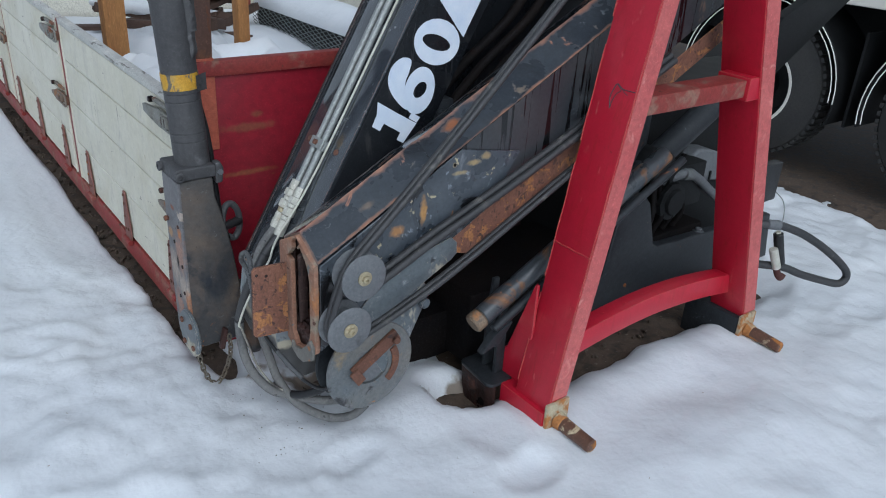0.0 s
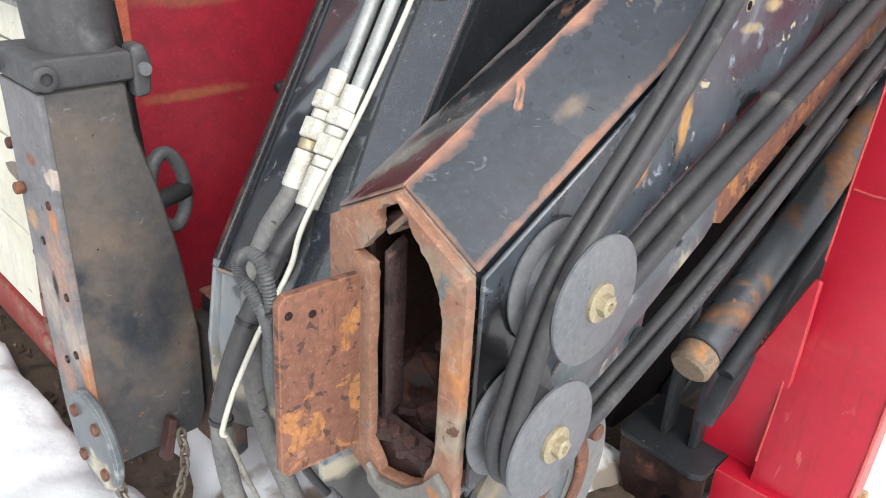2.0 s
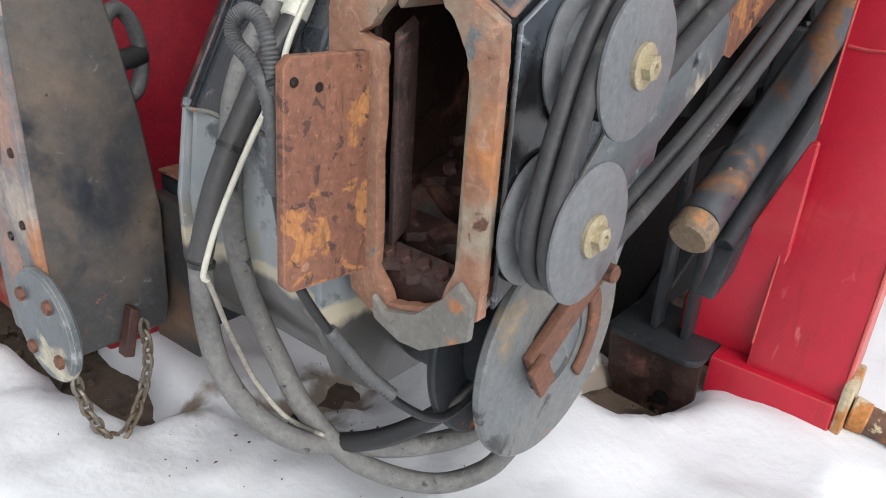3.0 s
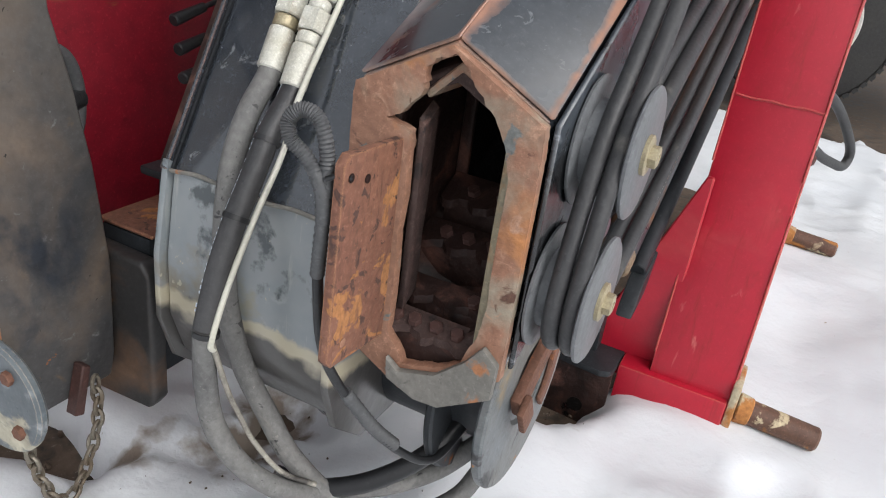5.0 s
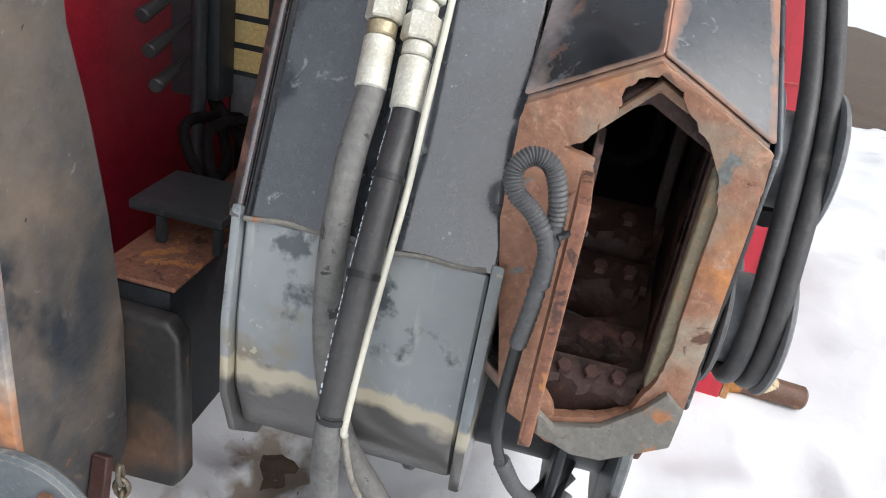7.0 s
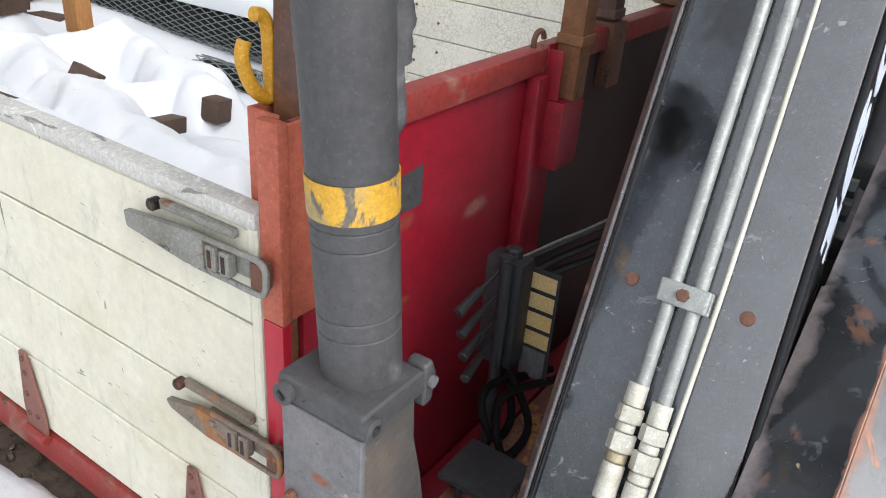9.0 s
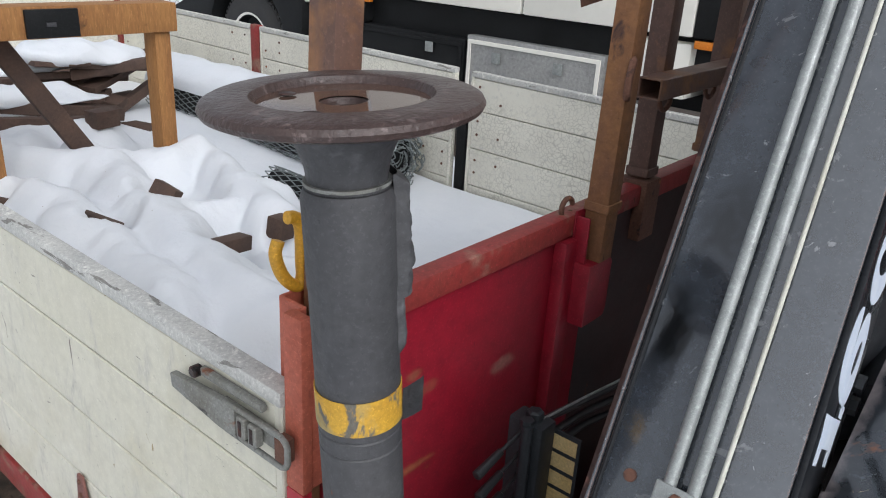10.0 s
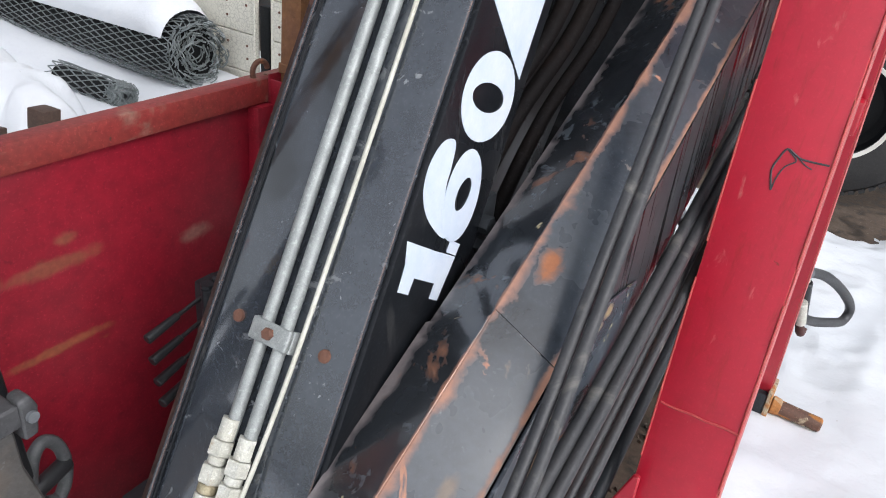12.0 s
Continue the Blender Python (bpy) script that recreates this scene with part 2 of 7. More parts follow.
    if bump:
        tex = n.new("ShaderNodeTexNoise")
        tex.inputs["Scale"].default_value = bump_scale
        tex.inputs["Detail"].default_value = 5
        l.new(vec, tex.inputs["Vector"])
        bp = n.new("ShaderNodeBump")
        bp.inputs["Strength"].default_value = bump
        bp.inputs["Distance"].default_value = 0.004
        l.new(tex.outputs["Fac"], bp.inputs["Height"])
        l.new(bp.outputs[0], b.inputs["Normal"])
    return mat


RUST = (0.20, 0.075, 0.035)
ORANGE = (0.36, 0.13, 0.045)
M = {}
M["black"] = paint("worn_black_paint", (0.020, 0.023, 0.027), (0.042, 0.046, 0.051), 4, 0.28, 0.5,
                   layers=((ORANGE, 7, 0.68, 0.71, 0.8), ((0.26, 0.24, 0.17), 15, 0.71, 0.74, 0.7), ((0.14, 0.16, 0.18), 40, 0.68, 0.74, 0.7)),
                   bump=0.15, bump_scale=45, spec=0.22)
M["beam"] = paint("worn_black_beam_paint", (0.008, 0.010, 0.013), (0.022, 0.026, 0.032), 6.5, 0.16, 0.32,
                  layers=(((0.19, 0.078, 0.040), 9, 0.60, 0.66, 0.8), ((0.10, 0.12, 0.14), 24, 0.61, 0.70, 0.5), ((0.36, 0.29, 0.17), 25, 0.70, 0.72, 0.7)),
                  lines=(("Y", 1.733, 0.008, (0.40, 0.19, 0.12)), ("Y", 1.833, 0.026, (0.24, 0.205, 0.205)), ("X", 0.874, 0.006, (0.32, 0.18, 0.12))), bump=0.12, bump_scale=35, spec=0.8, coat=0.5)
# black beam paint with the sky's reflection put into its blue-grey base; scuffs on top
M["beam_sky"] = paint("scuffed_black_paint_sky_sheen", (0.026, 0.033, 0.043), (0.056, 0.066, 0.078), 5.5, 0.20, 0.36,
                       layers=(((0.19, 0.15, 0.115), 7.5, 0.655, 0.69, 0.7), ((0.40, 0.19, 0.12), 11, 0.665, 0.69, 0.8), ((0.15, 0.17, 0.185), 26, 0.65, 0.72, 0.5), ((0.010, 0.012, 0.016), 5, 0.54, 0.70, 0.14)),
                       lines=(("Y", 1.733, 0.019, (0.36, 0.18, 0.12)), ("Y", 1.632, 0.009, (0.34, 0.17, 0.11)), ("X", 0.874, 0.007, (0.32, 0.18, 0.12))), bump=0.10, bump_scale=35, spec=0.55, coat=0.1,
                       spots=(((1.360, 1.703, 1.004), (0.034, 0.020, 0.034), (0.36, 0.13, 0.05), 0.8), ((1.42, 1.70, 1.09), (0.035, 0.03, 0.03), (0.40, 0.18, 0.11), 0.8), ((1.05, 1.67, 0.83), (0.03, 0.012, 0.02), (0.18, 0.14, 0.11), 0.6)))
M["beam_drip"] = paint("tar_streaked_beam_paint", (0.034, 0.039, 0.046), (0.055, 0.056, 0.058), 6, 0.26, 0.42,
                       layers=(((0.24, 0.15, 0.11), 7, 0.64, 0.70, 0.7), ((0.006, 0.006, 0.007), 34, 0.535, 0.56, 0.12, (1, 1, 0.05)), ((0.42, 0.19, 0.09), 9, 0.70, 0.72, 0.8)), bump=0.12, bump_scale=40)
# near-black standing in for deep shade inside and between the crane parts
M["deep_shade"] = paint("deep_shade_black", (0.005, 0.005, 0.006), (0.012, 0.009, 0.008), 5, 0.55, 0.75, layers=(((0.020, 0.011, 0.009), 9, 0.64, 0.72, 0.8),), bump=0.3, spec=0.08)
M["torn_grey"] = paint("grey_torn_steel", (0.15, 0.145, 0.13), (0.21, 0.20, 0.18), 7, 0.6, 0.8, layers=(((0.34, 0.15, 0.07), 12, 0.62, 0.67, 0.85), ((0.05, 0.04, 0.035), 20, 0.64, 0.68, 0.8)), bump=0.4)
M["beam_side"] = paint("scuffed_blue_black_side", (0.030, 0.038, 0.049), (0.085, 0.10, 0.118), 6, 0.20, 0.42,
                       layers=(((0.010, 0.011, 0.013), 8, 0.57, 0.63, 0.25), ((0.17, 0.19, 0.21), 13, 0.62, 0.72, 0.5), ((0.46, 0.40, 0.26), 19, 0.645, 0.665, 0.75), ((0.26, 0.29, 0.33), 30, 0.63, 0.69, 0.55), ((0.46, 0.20, 0.07), 13, 0.695, 0.71, 0.85)),
                       bump=0.15, bump_scale=40, spec=0.7,
                       spots=(((0.885, 1.622, 0.50), (0.05, 0.1, 0.10), (0.010, 0.010, 0.011), 0.2), ((0.895, 1.622, 0.62), (0.06, 0.1, 0.09), (0.010, 0.010, 0.011), 0.2), ((1.337, 1.622, 0.893), (0.035, 0.1, 0.008), (0.36, 0.29, 0.17), 0.7), ((1.382, 1.622, 0.916), (0.028, 0.1, 0.010), (0.38, 0.29, 0.15), 0.7), ((1.427, 1.622, 0.93), (0.022, 0.1, 0.012), (0.34, 0.25, 0.13), 0.7), ((1.21, 1.622, 0.80), (0.014, 0.1, 0.045), (0.46, 0.25, 0.08), 0.7), ((1.12, 1.622, 0.755), (0.03, 0.1, 0.02), (0.44, 0.22, 0.08), 0.7)))
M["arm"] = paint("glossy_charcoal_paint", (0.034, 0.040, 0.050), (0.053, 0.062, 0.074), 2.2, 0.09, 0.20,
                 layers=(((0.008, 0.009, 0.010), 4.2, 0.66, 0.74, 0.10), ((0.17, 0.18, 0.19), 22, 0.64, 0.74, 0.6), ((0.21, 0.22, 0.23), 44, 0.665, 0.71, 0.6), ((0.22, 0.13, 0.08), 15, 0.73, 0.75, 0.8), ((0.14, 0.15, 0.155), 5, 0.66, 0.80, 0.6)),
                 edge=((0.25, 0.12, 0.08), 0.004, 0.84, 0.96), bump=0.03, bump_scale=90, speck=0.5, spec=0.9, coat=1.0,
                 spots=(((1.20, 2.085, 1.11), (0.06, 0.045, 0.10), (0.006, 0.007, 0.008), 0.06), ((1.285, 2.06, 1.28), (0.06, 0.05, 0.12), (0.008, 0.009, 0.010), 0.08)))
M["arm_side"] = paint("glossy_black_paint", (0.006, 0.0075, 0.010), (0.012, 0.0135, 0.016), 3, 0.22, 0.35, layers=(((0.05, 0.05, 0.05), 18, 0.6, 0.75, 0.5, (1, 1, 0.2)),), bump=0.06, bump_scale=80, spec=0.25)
M["arm_end"] = paint("faded_grey_blue_paint", (0.085, 0.105, 0.12), (0.16, 0.18, 0.19), 5, 0.3, 0.55,
                     layers=(((0.46, 0.43, 0.34), 5, 0.57, 0.60, 0.75), ((0.02, 0.022, 0.025), 9, 0.64, 0.69, 0.4), ((0.26, 0.28, 0.29), 24, 0.60, 0.68, 0.6)), edge=((0.55, 0.46, 0.36), 0.005, 0.84, 0.96))
M["grey"] = paint("thick_charcoal_paint", (0.052, 0.052, 0.056), (0.074, 0.073, 0.075), 5, 0.5, 0.66,
                  layers=((RUST, 8, 0.71, 0.735, 0.85), ((0.012, 0.012, 0.012), 26, 0.69, 0.715, 0.6), ((0.14, 0.14, 0.145), 12, 0.62, 0.75, 0.7)), bump=0.55, bump_scale=50)
M["housing"] = paint("chipped_charcoal_paint", (0.050, 0.051, 0.054), (0.105, 0.096, 0.088), 4, 0.38, 0.6,
                     layers=(((0.155, 0.115, 0.085), 3.6, 0.48, 0.70, 0.75), ((0.17, 0.12, 0.08), 16, 0.62, 0.74, 0.8), ((0.16, 0.16, 0.16), 50, 0.66, 0.72, 0.7), ((0.03, 0.034, 0.042), 5, 0.60, 0.68, 0.3), (ORANGE, 11, 0.675, 0.695, 0.85), ((0.012, 0.012, 0.012), 45, 0.69, 0.71, 0.7)), bump=0.35, bump_scale=60)
PEEL, PINK = (0.42, 0.36, 0.31), (0.38, 0.24, 0.19)
M["flaking"] = paint("flaking_charcoal_paint", (0.13, 0.13, 0.138), (0.18, 0.175, 0.18), 5, 0.5, 0.65,
                     layers=((PEEL, 7, 0.625, 0.64, 0.8), ((0.45, 0.20, 0.10), 9, 0.655, 0.67, 0.85), ((0.012, 0.012, 0.012), 40, 0.665, 0.68, 0.7)),
                     spots=(((0.725, 2.25, 0.50), (0.1, 0.045, 0.09), PINK, 0.8), ((0.725, 2.31, 0.43), (0.1, 0.05, 0.07), PEEL, 0.8), ((0.725, 2.24, 0.38), (0.1, 0.05, 0.06), PEEL, 0.8),
                            ((0.725, 2.235, 0.575), (0.1, 0.022, 0.026), (0.50, 0.22, 0.10), 0.85), ((0.725, 2.32, 0.555), (0.1, 0.03, 0.02), (0.48, 0.30, 0.17), 0.85), ((0.725, 2.30, 0.30), (0.1, 0.04, 0.06), PINK, 0.8),
                            ((0.725, 2.22, 0.33), (0.1, 0.02, 0.05), (0.46, 0.21, 0.10), 0.85), ((0.725, 2.275, 0.46), (0.1, 0.012, 0.03), (0.015, 0.014, 0.014), 0.8), ((0.725, 2.28, 0.655), (0.1, 0.022, 0.010), (0.26, 0.10, 0.06), 0.85)), bump=0.5, bump_scale=40)
M["red"] = paint("bright_red_paint", (0.46, 0.010, 0.031), (0.40, 0.008, 0.026), 2.5, 0.28, 0.42,
                 layers=(((0.58, 0.10, 0.09), 2.2, 0.60, 0.85, 0.6), ((0.60, 0.13, 0.12), 26, 0.66, 0.74, 0.6, (1, 1, 0.3)), ((0.20, 0.03, 0.02), 14, 0.74, 0.77, 0.7), ((0.36, 0.012, 0.02), 55, 0.54, 0.74, 0.35, (1, 1, 0.07))), edge=((0.50, 0.16, 0.11), 0.005, 0.86, 0.97), bump=0.04, bump_scale=120, speck=0.18)
M["red_face"] = paint("sun_bleached_red_paint", (0.56, 0.14, 0.13), (0.48, 0.09, 0.09), 4, 0.48, 0.62,
                      layers=(((0.70, 0.30, 0.26), 10, 0.6, 0.7, 0.7), ((0.30, 0.05, 0.04), 30, 0.70, 0.74, 0.7)), bump=0.12, bump_scale=100)
M["head"] = paint("dull_crimson_paint", (0.285, 0.007, 0.022), (0.23, 0.006, 0.017), 2, 0.40, 0.52,
                  layers=(((0.22, 0.06, 0.025), 3.6, 0.68, 0.71, 0.7, (1, 1, 3.5)), ((0.48, 0.12, 0.10), 30, 0.72, 0.77, 0.7), ((0.42, 0.05, 0.05), 5, 0.6, 0.9, 0.6, (1, 1, 0.4))), bump=0.08, bump_scale=70,
                  spots=(((1.08, 2.5, 0.832), (0.12, 0.1, 0.018), (0.25, 0.055, 0.03), 0.7), ((1.115, 2.5, 0.875), (0.025, 0.1, 0.015), (0.25, 0.055, 0.03), 0.7), ((1.07, 2.5, 0.665), (0.13, 0.1, 0.012), (0.28, 0.07, 0.03), 0.7), ((1.40, 2.5, 0.78), (0.05, 0.1, 0.02), (0.32, 0.12, 0.10), 0.7)))
M["head_dark"] = paint("dark_red_black_paint", (0.022, 0.014, 0.013), (0.045, 0.016, 0.014), 2.5, 0.5, 0.7,
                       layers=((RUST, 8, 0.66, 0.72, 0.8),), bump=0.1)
M["rail_red"] = paint("rubbed_red_rail_paint", (0.28, 0.022, 0.022), (0.21, 0.040, 0.028), 6, 0.5, 0.7,
                      layers=(((0.26, 0.13, 0.095), 9, 0.52, 0.62, 0.8), ((0.10, 0.05, 0.035), 20, 0.66, 0.7, 0.8)), bump=0.2)
M["orange_red"] = paint("faded_orange_red_paint", (0.50, 0.13, 0.075), (0.40, 0.09, 0.05), 6, 0.55, 0.75,
                        layers=((RUST, 7, 0.62, 0.66, 0.85), ((0.05, 0.02, 0.015), 18, 0.68, 0.71, 0.8, (1, 1, 0.3))), bump=0.25)
M["rust"] = paint("brown_rust", (0.13, 0.055, 0.035), (0.17, 0.08, 0.05), 9, 0.75, 0.9, layers=((ORANGE, 14, 0.60, 0.66, 0.9), ((0.04, 0.022, 0.018), 22, 0.60, 0.68, 0.8)), bump=0.6, bump_scale=90)
M["rust_plate"] = paint("orange_rusted_plate", (0.225, 0.100, 0.062), (0.175, 0.074, 0.048), 7, 0.65, 0.85,
                        layers=(((0.10, 0.052, 0.036), 20, 0.60, 0.72, 0.85, (1, 1, 0.4)), ((0.38, 0.17, 0.065), 17, 0.555, 0.575, 0.9), ((0.075, 0.038, 0.03), 48, 0.585, 0.62, 0.8), ((0.12, 0.055, 0.035), 120, 0.55, 0.72, 0.8, (1, 1, 0.25))), edge=((0.50, 0.24, 0.12), 0.004, 0.84, 0.96), bump=0.6, bump_scale=80)
M["rust_rim"] = paint("flame_cut_rusty_steel", (0.33, 0.17, 0.11), (0.27, 0.135, 0.085), 7, 0.65, 0.85,
                      layers=(((0.46, 0.20, 0.075), 10, 0.57, 0.70, 0.9), ((0.29, 0.25, 0.19), 6, 0.48, 0.62, 0.75), ((0.16, 0.17, 0.165), 22, 0.64, 0.67, 0.7), ((0.11, 0.055, 0.038), 34, 0.64, 0.70, 0.85), ((0.42, 0.25, 0.17), 45, 0.60, 0.72, 0.85)), bump=0.7, bump_scale=70)
M["rust_dark"] = paint("oily_dark_rust", (0.018, 0.010, 0.009), (0.042, 0.020, 0.016), 12, 0.35, 0.7, layers=(((0.12, 0.055, 0.042), 16, 0.55, 0.68, 0.8), ((0.010, 0.008, 0.008), 7, 0.52, 0.62, 0.25)), bump=0.8, bump_scale=60, spec=0.25)
M["rust_flake"] = paint("flaking_purple_brown_rust", (0.060, 0.033, 0.028), (0.040, 0.021, 0.018), 14, 0.6, 0.85, layers=(((0.15, 0.085, 0.07), 22, 0.58, 0.70, 0.85), ((0.02, 0.012, 0.011), 30, 0.60, 0.66, 0.6)), bump=0.9, bump_scale=70)
M["liner_tan"] = paint("tan_green_liner", (0.34, 0.30, 0.20), (0.24, 0.22, 0.16), 9, 0.6, 0.8, layers=(((0.40, 0.22, 0.10), 8, 0.58, 0.68, 0.85), ((0.05, 0.04, 0.035), 16, 0.62, 0.68, 0.6)), bump=0.35)
M["rubber_mid"] = paint("grey_black_rubber_hose", (0.027, 0.028, 0.031), (0.050, 0.050, 0.052), 7, 0.40, 0.6, layers=(((0.15, 0.145, 0.13), 11, 0.62, 0.72, 0.85),), bump=0.2, bump_scale=150)
M["rust_red"] = paint("red_brown_rust", (0.085, 0.020, 0.014), (0.055, 0.015, 0.011), 12, 0.5, 0.75, bump=0.4)
M["rust_bolt"] = paint("brown_bolt_rust", (0.075, 0.032, 0.026), (0.045, 0.02, 0.017), 30, 0.5, 0.75, bump=0.4)
M["shoe"] = paint("cream_paint_over_orange_rust", (0.52, 0.46, 0.32), (0.40, 0.33, 0.22), 9, 0.6, 0.8, layers=(((0.40, 0.17, 0.05), 13, 0.46, 0.54, 0.9), ((0.12, 0.06, 0.035), 20, 0.60, 0.68, 0.85)), bump=0.5)
M["pin"] = paint("yellow_brown_rusty_pin", (0.15, 0.070, 0.040), (0.085, 0.040, 0.027), 12, 0.4, 0.65, layers=(((0.55, 0.46, 0.30), 15, 0.555, 0.60, 0.7), ((0.42, 0.17, 0.04), 13, 0.54, 0.62, 0.85), ((0.06, 0.035, 0.025), 22, 0.60, 0.68, 0.7)), bump=0.4)
M["stake"] = paint("rusted_yellow_steel_tube", (0.17, 0.07, 0.036), (0.28, 0.13, 0.045), 5, 0.6, 0.8,
                   layers=(((0.06, 0.03, 0.025), 18, 0.60, 0.68, 0.8, (1, 1, 0.4)),), bump=0.35, bump_scale=100)
M["stake_brown"] = paint("brown_painted_steel_tube", (0.15, 0.078, 0.052), (0.115, 0.06, 0.046), 4, 0.45, 0.6,
                         layers=((RUST, 16, 0.66, 0.70, 0.8, (1, 1, 0.3)), ((0.30, 0.14, 0.055), 3.5, 0.56, 0.68, 0.7)), bump=0.2, bump_scale=80)
M["white"] = paint("weathered_cream_paint", (0.66, 0.64, 0.54), (0.60, 0.575, 0.46), 3.0, 0.42, 0.55,
                   layers=(((0.54, 0.49, 0.34), 2.6, 0.54, 0.85, 0.6), ((0.56, 0.54, 0.47), 17, 0.55, 0.75, 0.6, (1, 1, 0.35)), ((0.34, 0.27, 0.14), 24, 0.70, 0.715, 0.7, (1, 1, 0.5)), ((0.18, 0.16, 0.13), 13, 0.695, 0.71, 0.7, (1, 3.5, 0.30)), ((0.22, 0.20, 0.17), 38, 0.70, 0.715, 0.7), ((0.30, 0.28, 0.24), 60, 0.675, 0.71, 0.7, (1, 0.25, 1))),
                   bump=0.10, bump_scale=40, random_tint=0.03, speck=0.2)
M["cap"] = paint("peeling_grey_aluminium", (0.60, 0.59, 0.55), (0.47, 0.47, 0.45), 8, 0.5, 0.7,
                 layers=(((0.22, 0.21, 0.19), 34, 0.61, 0.64, 0.8, (1, 0.25, 1)), ((0.72, 0.71, 0.66), 26, 0.60, 0.66, 0.6)), bump=0.5, bump_scale=70)
M["zinc"] = paint("dull_zinc_steel", (0.40, 0.42, 0.41), (0.29, 0.31, 0.30), 40, 0.42, 0.6, metal=0.35, bump=0.12, bump_scale=200)
M["fitting"] = paint("bright_zinc_fitting", (0.66, 0.66, 0.60), (0.50, 0.48, 0.40), 30, 0.4, 0.6, metal=0.15, layers=(((0.34, 0.27, 0.18), 14, 0.62, 0.70, 0.8),), bump=0.15)
M["latch"] = paint("galvanised_latch_steel", (0.27, 0.275, 0.255), (0.19, 0.18, 0.15), 12, 0.5, 0.7, metal=0.1, layers=((RUST, 12, 0.57, 0.65, 0.85), ((0.06, 0.055, 0.05), 26, 0.60, 0.66, 0.7)), bump=0.25)
M["latch_rusty"] = paint("rusted_latch_steel", (0.23, 0.20, 0.165), (0.17, 0.13, 0.10), 14, 0.55, 0.75, metal=0.1, layers=(((0.30, 0.14, 0.06), 12, 0.50, 0.60, 0.85), ((0.06, 0.05, 0.045), 26, 0.60, 0.66, 0.7)), bump=0.3)
M["hinge"] = paint("brown_oxide_hinge", (0.18, 0.075, 0.062), (0.25, 0.11, 0.085), 9, 0.65, 0.8, layers=((RUST, 18, 0.60, 0.66, 0.85),), bump=0.25)
M["rubber"] = paint("black_rubber_hose", (0.013, 0.0135, 0.015), (0.026, 0.027, 0.029), 6, 0.30, 0.5, layers=(((0.11, 0.105, 0.095), 9, 0.64, 0.76, 0.8),), bump=0.15, bump_scale=150, speck=0.3, spec=0.4)
M["rubber_dusty"] = paint("dusty_grey_rubber_hose", (0.115, 0.116, 0.116), (0.21, 0.206, 0.195), 8, 0.6, 0.8, layers=(((0.035, 0.035, 0.036), 7, 0.58, 0.74, 0.5), ((0.22, 0.21, 0.19), 14, 0.62, 0.70, 0.85), ((0.030, 0.030, 0.031), 55, 0.63, 0.67, 0.5), ((0.24, 0.23, 0.21), 80, 0.66, 0.70, 0.85)), bump=0.4, bump_scale=150)
M["coil"] = paint("grey_spiral_wrap", (0.075, 0.078, 0.082), (0.10, 0.102, 0.106), 12, 0.5, 0.65, bump=0.1)
M["white_dirty"] = paint("dirty_white_plastic_line", (0.36, 0.34, 0.29), (0.20, 0.185, 0.16), 12, 0.55, 0.7, layers=(((0.06, 0.055, 0.05), 16, 0.52, 0.60, 0.7),), bump=0.08)
M["white_hose"] = paint("white_plastic_hose", (0.60, 0.60, 0.53), (0.48, 0.47, 0.39), 10, 0.45, 0.6, bump=0.05, speck=0.2)
M["sheave"] = paint("grey_nylon_sheave", (0.122, 0.130, 0.140), (0.165, 0.173, 0.182), 6, 0.40, 0.58, layers=(((0.20, 0.205, 0.21), 26, 0.66, 0.8, 0.7), ((0.03, 0.03, 0.032), 8, 0.6, 0.75, 0.5)), bump=0.12, bump_scale=120)
M["brass"] = paint("yellowed_zinc_bolt", (0.50, 0.44, 0.30), (0.38, 0.32, 0.2), 30, 0.4, 0.6, metal=0.5, bump=0.15)
M["yellow"] = paint("scuffed_yellow_tape", (0.62, 0.36, 0.03), (0.52, 0.28, 0.02), 12, 0.5, 0.7, layers=(((0.36, 0.30, 0.14), 9, 0.50, 0.66, 0.7), ((0.13, 0.12, 0.10), 34, 0.56, 0.61, 0.7, (1, 1, 0.45)), ((0.13, 0.12, 0.11), 8, 0.67, 0.71, 0.7)), bump=0.15)
M["hook"] = paint("yellow_painted_hook", (0.68, 0.36, 0.02), (0.6, 0.3, 0.02), 12, 0.45, 0.6, layers=(((0.10, 0.06, 0.02), 40, 0.66, 0.70, 0.7),), bump=0.1)
M["label"] = paint("yellowed_label", (0.66, 0.47, 0.18), (0.72, 0.56, 0.30), 12, 0.5, 0.6, bump=0.0)
M["sticker"] = paint("pale_blue_white_sticker", (0.66, 0.71, 0.78), (0.52, 0.60, 0.72), 14, 0.35, 0.5, layers=(((0.5, 0.5, 0.5), 30, 0.70, 0.75, 0.6),), bump=0.0, speck=0.06)
M["wood"] = paint("orange_weathered_timber", (0.40, 0.19, 0.055), (0.26, 0.11, 0.035), 8, 0.65, 0.8, layers=(((0.10, 0.05, 0.02), 9, 0.62, 0.75, 0.85),), stretch=(1, 1, 0.15), bump=0.3, bump_scale=60)
M["wood_dark"] = paint("wet_brown_timber", (0.062, 0.036, 0.026), (0.11, 0.065, 0.046), 6, 0.7, 0.85, layers=(((0.05, 0.03, 0.022), 12, 0.58, 0.70, 0.8),), bump=0.3)
M["galv"] = paint("galvanised_wire", (0.20, 0.225, 0.225), (0.30, 0.33, 0.33), 12, 0.5, 0.6, metal=0.45, bump=0.0)
M["chain"] = paint("dull_steel_chain", (0.26, 0.24, 0.20), (0.18, 0.14, 0.10), 30, 0.45, 0.65, metal=0.6, bump=0.1)
